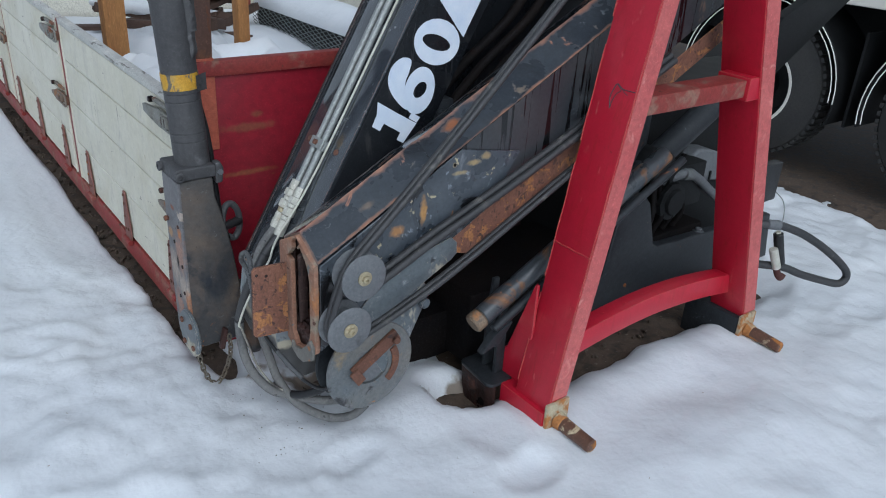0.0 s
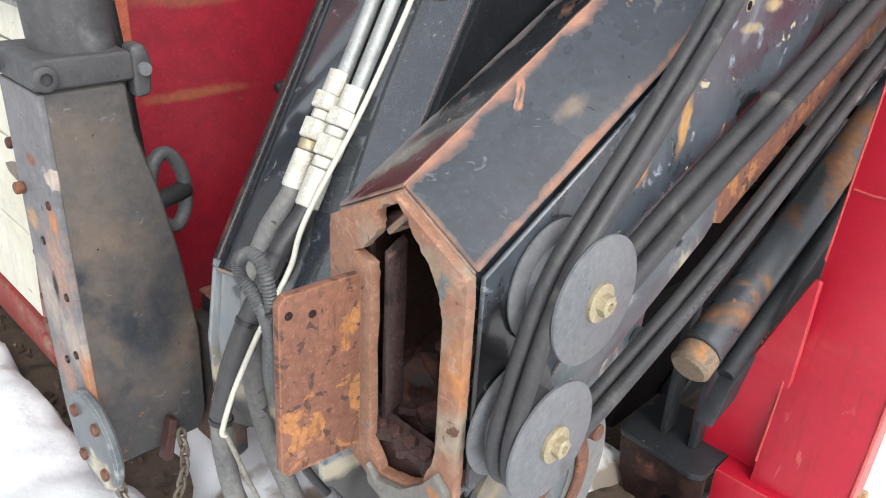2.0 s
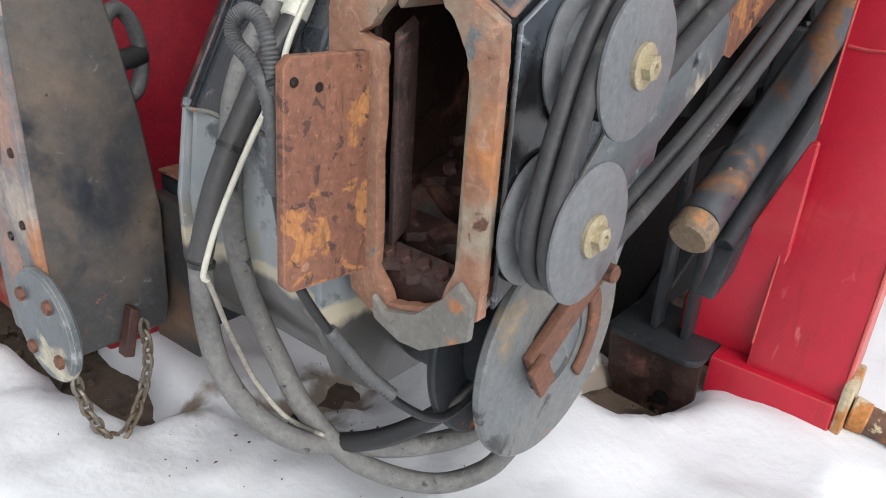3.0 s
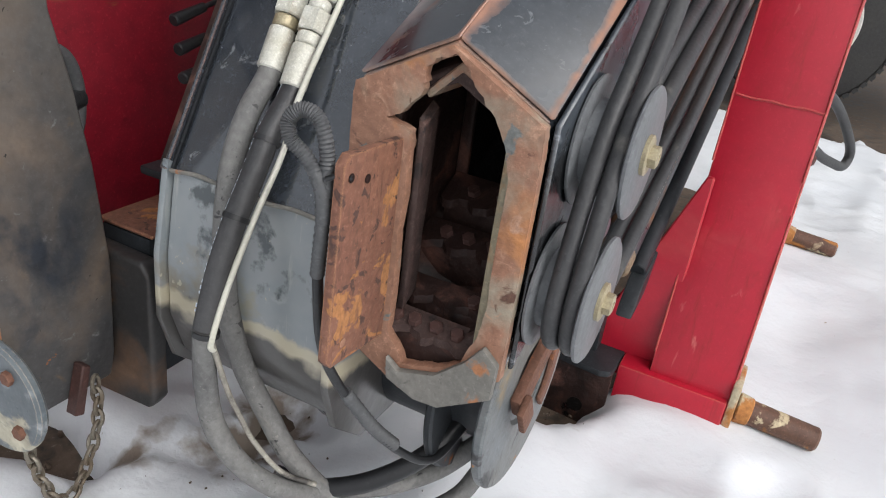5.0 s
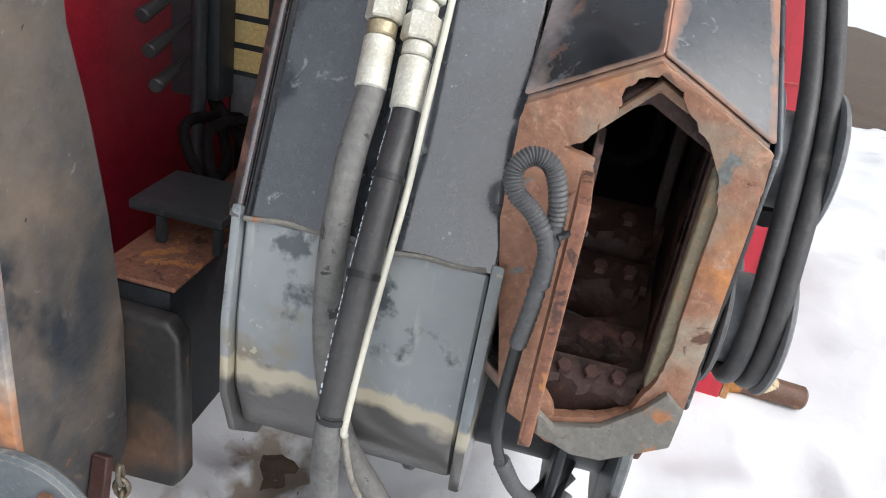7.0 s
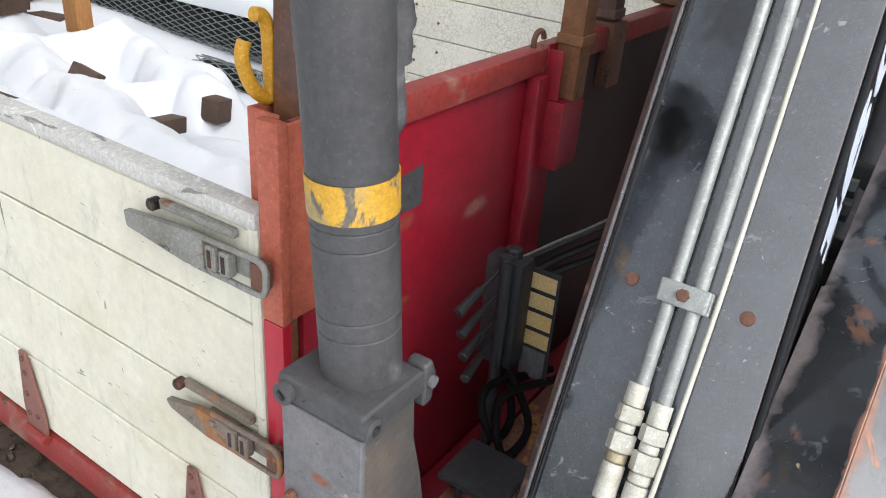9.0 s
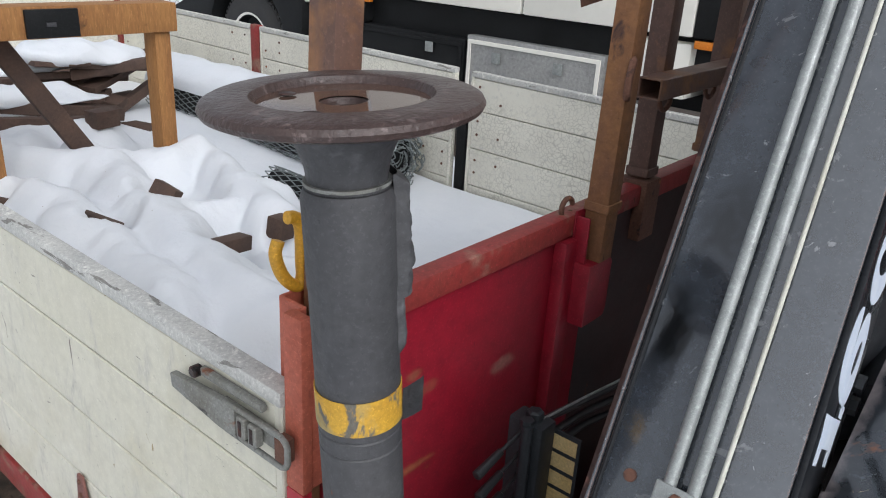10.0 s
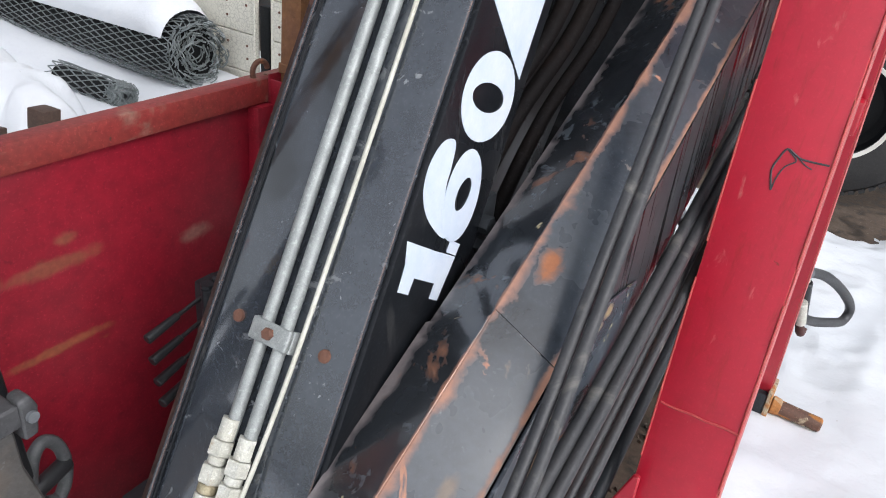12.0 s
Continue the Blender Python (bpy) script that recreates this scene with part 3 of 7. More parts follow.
M["tyre"] = paint("dusty_black_tyre", (0.028, 0.028, 0.029), (0.05, 0.048, 0.045), 5, 0.75, 0.85, bump=0.2, bump_scale=40)
M["truck_white"] = paint("cream_white_truck_paint", (0.82, 0.80, 0.73), (0.78, 0.76, 0.69), 1.2, 0.3, 0.4, bump=0.0, speck=0.05)
M["truck_black"] = paint("black_chassis_plastic", (0.007, 0.0075, 0.008), (0.016, 0.017, 0.018), 4, 0.5, 0.65, bump=0.1, spec=0.2)
M["truck_grey"] = paint("brushed_locker_aluminium", (0.46, 0.46, 0.45), (0.38, 0.38, 0.37), 3, 0.4, 0.5, metal=0.4, bump=0.05)
M["lamp_amber"] = paint("amber_marker_lens", (0.75, 0.24, 0.02), (0.7, 0.2, 0.02), 10, 0.25, bump=0.0)
M["ink"] = paint("dark_grey_lettering", (0.05, 0.05, 0.055), (0.06, 0.06, 0.065), 10, 0.5, bump=0.0)
M["mud"] = paint("wet_brown_soil", (0.085, 0.058, 0.040), (0.13, 0.095, 0.07), 3, 0.75, 0.9, layers=(((0.035, 0.025, 0.018), 14, 0.5, 0.62, 0.6), ((0.20, 0.17, 0.14), 60, 0.64, 0.68, 0.8)), bump=1.0, bump_scale=35)
M["disc"] = paint("worn_steel_disc", (0.12, 0.14, 0.155), (0.19, 0.18, 0.16), 6, 0.4, 0.6, layers=(((0.26, 0.21, 0.14), 9, 0.60, 0.68, 0.7), ((0.40, 0.18, 0.07), 20, 0.67, 0.70, 0.85), ((0.03, 0.03, 0.032), 14, 0.62, 0.68, 0.5)), bump=0.15)
M["beam_end"] = paint("black_paint_rusting_at_edges", (0.020, 0.021, 0.023), (0.045, 0.042, 0.040), 6, 0.35, 0.55, layers=(((0.13, 0.075, 0.045), 6, 0.56, 0.72, 0.8), ((0.30, 0.15, 0.07), 22, 0.68, 0.72, 0.85)), edge=((0.26, 0.12, 0.055), 0.012, 0.72, 0.96), bump=0.3)
M["tan_cap"] = paint("tan_rusted_end_cap", (0.26, 0.19, 0.12), (0.16, 0.12, 0.09), 12, 0.55, 0.75, layers=(((0.40, 0.19, 0.08), 14, 0.58, 0.66, 0.85), ((0.03, 0.032, 0.036), 12, 0.60, 0.66, 0.4)), bump=0.3)
M["barrel"] = paint("chipped_black_cylinder_paint", (0.034, 0.040, 0.047), (0.082, 0.090, 0.100), 5, 0.22, 0.4, layers=(((0.20, 0.10, 0.05), 7, 0.56, 0.62, 0.8), ((0.42, 0.18, 0.07), 16, 0.66, 0.69, 0.85), ((0.26, 0.25, 0.20), 20, 0.66, 0.70, 0.7)), bump=0.2)
M["rim"] = paint("pale_steel_rim", (0.5, 0.49, 0.46), (0.4, 0.39, 0.36), 6, 0.4, 0.6, metal=0.3, bump=0.1)


def snow_material():
    mat, n, l, b = node_mat("settled_wet_snow")
    tc = n.new("ShaderNodeTexCoord")
    vec = tc.outputs["Object"]
    m1 = noise_mask(n, l, vec, 2.2, 0.3, 0.7)
    c = blend(n, l, m1, (0.62, 0.645, 0.68), (0.675, 0.695, 0.72))
    dirt = noise_mask(n, l, vec, 46, 0.745, 0.78, 3)
    c = blend(n, l, dirt, c, (0.32, 0.27, 0.22))
    grey_patch = noise_mask(n, l, vec, 5, 0.60, 0.85, 5)
    c = blend(n, l, grey_patch, c, (0.59, 0.615, 0.655))
    warp = n.new("ShaderNodeTexNoise")
    warp.inputs["Scale"].default_value = 13
    warp.inputs["Detail"].default_value = 7
    l.new(vec, warp.inputs["Vector"])
    for cx, cy, rx, ry in ((1.14, 2.14, 0.22, 0.11), (0.93, 2.24, 0.11, 0.06), (1.50, 1.73, 0.17, 0.12)):
        mp = n.new("ShaderNodeMapping")
        mp.inputs["Location"].default_value = (-cx / rx, -cy / ry, 0)
        mp.inputs["Scale"].default_value = (1 / rx, 1 / ry, 0)
        l.new(vec, mp.inputs["Vector"])
        length = n.new("ShaderNodeVectorMath")
        length.operation = "LENGTH"
        l.new(mp.outputs[0], length.inputs[0])
        add = n.new("ShaderNodeMath")
        add.operation = "MULTIPLY_ADD"
        l.new(warp.outputs["Fac"], add.inputs[0])
        add.inputs[1].default_value = 2.4
        l.new(length.outputs["Value"], add.inputs[2])
        mr = n.new("ShaderNodeMapRange")
        mr.inputs["From Min"].default_value, mr.inputs["From Max"].default_value = 1.95, 1.55
        l.new(add.outputs[0], mr.inputs["Value"])
        c = blend(n, l, mr.outputs[0], c, (0.24, 0.20, 0.165))
    l.new(c, b.inputs["Base Color"])
    b.inputs["Roughness"].default_value = 0.55
    b.inputs["Specular IOR Level"].default_value = 0.3
    t1 = n.new("ShaderNodeTexNoise")
    t1.inputs["Scale"].default_value = 20
    t1.inputs["Detail"].default_value = 6
    t1.inputs["Roughness"].default_value = 0.55
    l.new(vec, t1.inputs["Vector"])
    bp = n.new("ShaderNodeBump")
    bp.inputs["Strength"].default_value = 0.30
    bp.inputs["Distance"].default_value = 0.02
    l.new(t1.outputs["Fac"], bp.inputs["Height"])
    l.new(bp.outputs[0], b.inputs["Normal"])
    return mat


def cracked_material():
    """White boards with a net of fine grey cracks and scratches."""
    mat, n, l, b = node_mat("crazed_white_paint")
    tc = n.new("ShaderNodeTexCoord")
    vec = tc.outputs["Object"]
    warp = n.new("ShaderNodeTexNoise")
    warp.inputs["Scale"].default_value = 9
    l.new(vec, warp.inputs["Vector"])
    add = n.new("ShaderNodeVectorMath")
    add.operation = "MULTIPLY_ADD"
    l.new(warp.outputs["Color"], add.inputs[0])
    add.inputs[1].default_value = (0.09, 0.09, 0.09)
    l.new(vec, add.inputs[2])
    vor = n.new("ShaderNodeTexVoronoi")
    vor.feature = "DISTANCE_TO_EDGE"
    vor.inputs["Scale"].default_value = 48
    l.new(add.outputs[0], vor.inputs["Vector"])
    mr = n.new("ShaderNodeMapRange")
    mr.inputs["From Min"].default_value, mr.inputs["From Max"].default_value = 0.10, 0.0
    l.new(vor.outputs["Distance"], mr.inputs["Value"])
    gate = noise_mask(n, l, vec, 4, 0.30, 0.55, 3)
    mul = n.new("ShaderNodeMath")
    mul.operation = "MULTIPLY"
    l.new(mr.outputs[0], mul.inputs[0])
    l.new(gate, mul.inputs[1])
    base = blend(n, l, noise_mask(n, l, vec, 3, 0.3, 0.7), (0.70, 0.68, 0.59), (0.60, 0.58, 0.50))
    base = blend(n, l, noise_mask(n, l, vec, 38, 0.55, 0.75, 4), base, (0.52, 0.51, 0.46))
    c = blend(n, l, scaled(n, l, mul.outputs[0], 0.75), base, (0.36, 0.34, 0.29))
    l.new(c, b.inputs["Base Color"])
    b.inputs["Roughness"].default_value = 0.6
    return mat


def tide_material():
    """Grey-blue paint above a wavy worn cream line, bare dark steel below it."""
    mat, n, l, b = node_mat("worn_boom_end_paint")
    tc = n.new("ShaderNodeTexCoord")
    vec = tc.outputs["Object"]
    c = blend(n, l, noise_mask(n, l, vec, 7, 0.3, 0.7), (0.15, 0.178, 0.20), (0.245, 0.26, 0.265))
    c = blend(n, l, noise_mask(n, l, vec, 26, 0.58, 0.70, 5), c, (0.30, 0.32, 0.325))
    c = blend(n, l, noise_mask(n, l, vec, 8, 0.60, 0.72, 5), c, (0.19, 0.165, 0.12))
    c = blend(n, l, noise_mask(n, l, vec, 13, 0.55, 0.61, 7), c, (0.055, 0.066, 0.072))
    c = blend(n, l, noise_mask(n, l, vec, 45, 0.65, 0.68, 5), c, (0.36, 0.34, 0.27))
    long = n.new("ShaderNodeMapping")
    long.inputs["Scale"].default_value = (1, 1, 0.12)
    l.new(vec, long.inputs["Vector"])
    c = blend(n, l, noise_mask(n, l, long.outputs["Vector"], 55, 0.62, 0.72, 4), c, (0.30, 0.31, 0.30))
    c = blend(n, l, noise_mask(n, l, vec, 12, 0.60, 0.68, 8), c, (0.23, 0.22, 0.175))
    sep = n.new("ShaderNodeSeparateXYZ")
    l.new(vec, sep.inputs[0])
    wave = n.new("ShaderNodeTexNoise")
    wave.inputs["Scale"].default_value = 9
    wave.inputs["Detail"].default_value = 5
    l.new(vec, wave.inputs["Vector"])
    add = n.new("ShaderNodeMath")
    add.operation = "MULTIPLY_ADD"
    l.new(wave.outputs["Fac"], add.inputs[0])
    add.inputs[1].default_value = 0.11
    l.new(sep.outputs["Z"], add.inputs[2])
    for hi, lo, col in ((0.448, 0.441, (0.40, 0.36, 0.27)), (0.427, 0.415, (0.065, 0.062, 0.060))):
        mr = n.new("ShaderNodeMapRange")
        mr.inputs["From Min"].default_value, mr.inputs["From Max"].default_value = hi, lo
        l.new(add.outputs[0], mr.inputs["Value"])
        c = blend(n, l, mr.outputs[0], c, col)
    l.new(c, b.inputs["Base Color"])
    b.inputs["Roughness"].default_value = 0.30
    b.inputs["Coat Weight"].default_value = 0.5
    b.inputs["Coat Roughness"].default_value = 0.2
    tex = n.new("ShaderNodeTexNoise")
    tex.inputs["Scale"].default_value = 60
    bp = n.new("ShaderNodeBump")
    bp.inputs["Strength"].default_value = 0.15
    bp.inputs["Distance"].default_value = 0.004
    l.new(vec, tex.inputs["Vector"])
    l.new(tex.outputs["Fac"], bp.inputs["Height"])
    l.new(bp.outputs[0], b.inputs["Normal"])
    return mat


M["boom_end"] = tide_material()
M["rust_wet"] = paint("wet_dark_brown_steel", (0.048, 0.030, 0.026), (0.070, 0.041, 0.034), 14, 0.30, 0.5, layers=(((0.16, 0.12, 0.11), 60, 0.60, 0.66, 0.5),), bump=0.6, bump_scale=130)


def water_material():
    mat, n, l, b = node_mat("thin_rain_water")
    b.inputs["Base Color"].default_value = rgb((0.085, 0.052, 0.040))
    b.inputs["Roughness"].default_value = 0.06
    b.inputs["Specular IOR Level"].default_value = 0.18
    return mat


M["water"] = water_material()
M["snow"] = snow_material()
M["cracked"] = cracked_material()

# ---- ground and snow ----
def fbm(x, y, s, octaves=3, seed=0.0):
    v, a = 0.0, 1.0
    for k in range(octaves):
        v += a * noise.noise(Vector((x * s + seed, y * s - seed, seed * 0.7)))
        a *= 0.5
        s *= 2.1
    return v


def spread(lo, hi, step, far):
    a = list(np.arange(lo, hi + 1e-6, step))
    d, up, down = step, [], []
    top, low = hi, lo
    while top < far:
        d *= 1.35
        top += d
        low -= d
        up.append(top)
        down.append(low)
    return down[::-1] + a + up


def bump2(x, y, cx, cy, rx, ry, power=2.0):
    q = ((x - cx) / rx) ** 2 + ((y - cy) / ry) ** 2
    return math.exp(-min(60.0, q ** (power / 2)))


def sig(q):
    return 1 / (1 + math.exp(-max(-40.0, min(40.0, q))))


def soil(x, y):
    far = max(0.0, math.hypot(x - 2, y - 2) - 12)
    return -0.075 + 0.012 * fbm(x, y, 3.0, 3, 5.0) + 0.02 * fbm(x, y, 0.4, 2, 9.0) + min(1.2, far * 0.01)


PRINTS = []
rng = random.Random(4)
for k in range(46):
    PRINTS.append((rng.uniform(-1.0, 3.6), rng.uniform(0.1, 1.9), rng.uniform(0.05, 0.12), rng.uniform(0.05, 0.12), rng.uniform(0.01, 0.03)))
for k in range(14):
    PRINTS.append((rng.uniform(-0.9, 0.45), rng.uniform(1.2, 4.5), rng.uniform(0.06, 0.13), rng.uniform(0.06, 0.13), rng.uniform(0.01, 0.035)))
for k in range(22):
    PRINTS.append((rng.uniform(2.8, 4.6), rng.uniform(-0.2, 1.9), rng.uniform(0.06, 0.14), rng.uniform(0.06, 0.14), rng.uniform(0.01, 0.03)))


def snow_top(x, y):
    crust = max(0.0, min(1.0, 0.35 + 1.6 * fbm(x, y, 0.9, 2, 15.0)))
    t = 0.066 + 0.020 * fbm(x, y, 1.3, 3, 2.0) + (0.006 + 0.016 * crust) * fbm(x, y, 5.0, 3, 7.0) + (0.0015 + 0.009 * crust) * fbm(x, y, 14.0, 3, 4.0)
    edge = 0.05 * fbm(x, y, 4.0, 3, 3.0)
    t += 0.085 * bump2(x, y, 0.15, 4.0, 0.55, 2.6)              # bank beside the body
    t += 0.045 * bump2(x, y, 0.45, 2.1, 0.35, 0.4)
    t += 0.055 * bump2(x, y, 2.15, 1.46, 0.55, 0.14)            # drift between the legs
    t += 0.04 * bump2(x, y, 1.35, 1.75, 0.22, 0.16)
    t += 0.014 * bump2(x, y, 1.42, 1.40, 0.2, 0.2)
    t += 0.05 * bump2(x, y, 2.2, 1.0, 0.9, 0.25)
    # bare soil: beside the body, under the crane, beside the lorry
    if y > 2.2:
        t -= 0.28 * math.exp(-min(60.0, ((x - 0.872 - 0.5 * edge) / 0.062) ** 4)) * min(1, (y - 2.2) / 0.35)
    under = sig((y - 1.63 - edge) / 0.03) * sig((x - 1.72 - edge) / 0.06) * sig((3.2 + edge - x) / 0.08)
    t -= 0.3 * under * sig((3.2 - y) / 0.2)
    t -= 0.100 * (0.75 + 0.6 * fbm(x, y, 12.0, 4, 12.0)) * bump2(x + edge, y - edge, 1.16, 2.15, 0.17, 0.10)
    t -= 0.035 * (0.7 + 0.6 * fbm(x, y, 14.0, 4, 2.0)) * bump2(x - edge, y + edge, 0.92, 2.27, 0.08, 0.05)
    t -= 0.022 * max(0.0, fbm(x, y, 22.0, 3, 31.0)) * bump2(x, y, 0.86, 1.62, 0.30, 0.22)
    t -= 0.17 * bump2(x + edge, y - edge, 1.51, 1.73, 0.10, 0.075, 3)
    t -= 0.25 * sig((x - 4.72 - 4 * edge - 0.05 * (y - 1)) / 0.07) * sig((9.5 + 5 * edge - x) / 0.2) * sig((y + 1.2) / 0.3)
    if 0.9 < x < 3.4 and 2.6 < y < 7.7:
        t -= 0.3
    for px, py, rx, ry, d in PRINTS:
        if abs(x - px) < 0.3 and abs(y - py) < 0.3:
            q = ((x - px) / rx) ** 2 + ((y - py) / ry) ** 2
            t -= 0.55 * d * (math.exp(-q * q) - 0.55 * math.exp(-(q - 1.9) ** 2 / 0.5))
    return t


def sheet(name, height, xs, ys, material, label, category, kind):
    verts = [(x, y, height(x, y)) for y in ys for x in xs]
    w = len(xs)
    faces = [(j * w + i, j * w + i + 1, (j + 1) * w + i + 1, (j + 1) * w + i) for j in range(len(ys) - 1) for i in range(w - 1)]
    me = bpy.data.meshes.new(name)
    me.from_pydata(verts, [], faces)
    me.shade_smooth()
    me.materials.append(material)
    return tagged(new(name, me), label, category, "", kind)


sheet("ground", soil, spread(-1.5, 5.5, 0.1, 600), spread(-1.0, 5.0, 0.1, 600), M["mud"], "wet brown soil with pebbles under the snow", "ground", "structure")
sheet("snow_cover", lambda x, y: soil(x, y) + snow_top(x, y), spread(-1.0, 4.9, 0.024, 600), spread(-0.1, 3.3, 0.024, 600), M["snow"],
      "trodden settled white snow lying on the soil", "snow", "stuff")

# pebbles and leaves in the bare strip beside the body
bm = bmesh.new()
for k in range(260):
    y = rng.uniform(2.35, 6.4)
    x = rng.gauss(0.85, 0.045)
    s = rng.uniform(0.006, 0.02)
    r = bmesh.ops.create_icosphere(bm, subdivisions=1, radius=s, matrix=pose(x, y, soil(x, y) + s * 0.4, rng.uniform(0, 90), rng.uniform(0, 90), rng.uniform(0, 360)) @ Matrix.Diagonal((1, rng.uniform(0.5, 1), rng.uniform(0.3, 0.7), 1)))
for k in range(120):
    x, y = rng.uniform(1.55, 2.6), rng.uniform(1.66, 2.3)
    s = rng.uniform(0.005, 0.016)
    bmesh.ops.create_icosphere(bm, subdivisions=1, radius=s, matrix=pose(x, y, soil(x, y) + s * 0.4, rng.uniform(0, 90), rng.uniform(0, 90), 0) @ Matrix.Diagonal((1, 0.8, 0.5, 1)))
for k in range(110):
    cx, cy, sp = ((1.18, 2.13, 0.20), (0.93, 2.06, 0.12), (1.50, 1.74, 0.10), (0.90, 1.80, 0.10))[k % 4]
    x, y = rng.gauss(cx, sp), rng.gauss(cy, sp * 0.5)
    s = rng.uniform(0.001, 0.0029)
    z = soil(x, y) + max(0.0, snow_top(x, y)) + s * 0.3
    bmesh.ops.create_icosphere(bm, subdivisions=1, radius=s, matrix=pose(x, y, z, rng.uniform(0, 90), rng.uniform(0, 90), 0) @ Matrix.Diagonal((1.6, 0.8, 0.5, 1)))
single("gravel", bm, M["mud"], "loose pebbles and wet leaf litter on bare soil", "gravel", "", "stuff")

# ---- lorry body: flat bed with drop sides ----
BX0, BX1, BY0, BY1 = 0.845, 3.445, 2.5, 7.76
bed = thing("lorry_body", (2.1, 5.0, 0.0), "grounded lorry flat bed with cream drop sides full of snow", "lorry body")
bed.matrix_basis = Matrix.Translation((2.1, 2.5, 0.0))
SLOPE = 0.010


def rise(y):
    return SLOPE * (y - 2.5)


def yplank(bm, x0, x1, y0, y1, z0, z1):
    """A box along y that rises with the bed."""
    a = [(x0, y0, z0 + rise(y0)), (x1, y0, z0 + rise(y0)), (x1, y1, z0 + rise(y1)), (x0, y1, z0 + rise(y1)),
         (x0, y0, z1 + rise(y0)), (x1, y0, z1 + rise(y0)), (x1, y1, z1 + rise(y1)), (x0, y1, z1 + rise(y1))]
    v = [bm.verts.new(c) for c in a]
    for f in ((0, 3, 2, 1), (4, 5, 6, 7), (0, 1, 5, 4), (1, 2, 6, 5), (2, 3, 7, 6), (3, 0, 4, 7)):
        bm.faces.new([v[i] for i in f])
    return bm


part("bed_floor", yplank(bmesh.new(), BX0 + 0.03, BX1 - 0.03, BY0 + 0.02, BY1, 0.17, 0.25), M["wood_dark"], bed, "worn timber load floor")
bm = bmesh.new()
yplank(bm, BX0 - 0.004, BX0 + 0.05, BY0 + 0.06, BY1, 0.02, 0.118)
part("side_rail", bevel(bm, 0.006), M["rail_red"], bed, "red steel side rail with rubbed paint")
part("side_rail", bevel(yplank(bmesh.new(), BX1 - 0.05, BX1 + 0.004, BY0 + 0.06, BY1, 0.02, 0.118), 0.006), M["rail_red"], bed)
for x in (1.5, 2.75):
    part("bed_runner", yplank(bmesh.new(), x - 0.05, x + 0.05, BY0 + 0.3, BY1, -0.06, 0.168), M["truck_black"], bed)


def drop_side(x0, x1, y0, y1, material, cap_side):
    """Four stacked hollow boards, a grey top rail and end profiles."""
    gap = 0.0025
    heights = [0.13, 0.335, 0.54, 0.745, 0.915]
    side = None
    for k in range(4):
        bm = bevel(yplank(bmesh.new(), x0, x1, y0 + 0.02, y1 - 0.02, heights[k] + gap, heights[k + 1] - gap), 0.003, 1)
        part("board", bm, material, bed)
    for ya, yb in ((y0, y0 + 0.0195), (y1 - 0.0195, y1)):
        part("end_profile", bevel(yplank(bmesh.new(), x0 - 0.003, x1 + 0.003, ya, yb, 0.13, 0.92), 0.003, 1), material, bed)
    part("top_rail", bevel(yplank(bmesh.new(), x0 - 0.005, x1 + 0.005, y0, y1, 0.9155, 0.945), 0.006), M["cap"], bed, "whitish grey top rail with a peeling coat")


NEAR = ((2.535, 4.14), (4.215, 5.70), (5.775, 7.72))
for y0, y1 in NEAR:
    drop_side(BX0, BX0 + 0.03, y0, y1, M["white"], -1)
FAR = ((2.535, 4.19), (4.30, 5.965), (6.065, 7.72))
for y0, y1 in FAR:
    drop_side(BX1 - 0.03, BX1, y0, y1, M["cracked"], 1)
for y in (4.178, 5.738):
    part("side_post", bevel(yplank(bmesh.new(), BX0 + 0.004, BX0 + 0.045, y - 0.033, y + 0.033, 0.12, 0.93), 0.004), M["rail_red"], bed, "narrow red stanchion between the side boards")
part("side_post", bevel(yplank(bmesh.new(), BX1 - 0.035, BX1 + 0.004, 5.972, 6.058, 0.12, 0.95), 0.004), M["rail_red"], bed)
bm = yplank(bmesh.new(), BX1 - 0.02, BX1 + 0.03, 4.215, 4.275, 0.1, 0.70)
part("side_post", bevel(bm, 0.004), M["truck_black"], bed, "dark bare stanchion in the gap of the boards")

# rivets on the far boards
for y0, y1 in FAR:
    bm = bmesh.new()
    for yy in (y0 + 0.06, y0 + 0.20, y1 - 0.06, y1 - 0.20):
        for zz in (0.21, 0.28, 0.41, 0.48, 0.62, 0.69, 0.80, 0.87):
            if rng.random() < 0.85:
                z = zz + rise(yy) + rng.uniform(-0.01, 0.01)
                hexbolt(bm, (BX1 - 0.0305, yy, z), (-1, 0, 0), 0.0075, 0.004)
    tagged(part("rivet_row", bm, M["rust"], bed), "", "", "", "stuff")
# rear board and its rail
part("tail_board", bbox((BX0 + 0.05, BY1, 0.15), (BX1 - 0.06, BY1 + 0.03, 1.06), 0.004), M["cracked"], bed)
part("tail_rail", bbox((BX0 + 0.05, BY1 - 0.005, 1.064), (BX1 - 0.07, BY1 + 0.035, 1.12), 0.006), M["rust"], bed, "brown rusted rail above the tail board")
part("rear_post", bbox((BX1 - 0.055, BY1 - 0.03, 0.05), (BX1 + 0.005, BY1 + 0.04, 1.19), 0.006), M["rail_red"], bed, "rusty red rear corner post")
part("rear_post", bbox((BX0, BY1 - 0.03, 0.05), (BX0 + 0.045, BY1 + 0.04, 1.19), 0.006), M["rail_red"], bed)


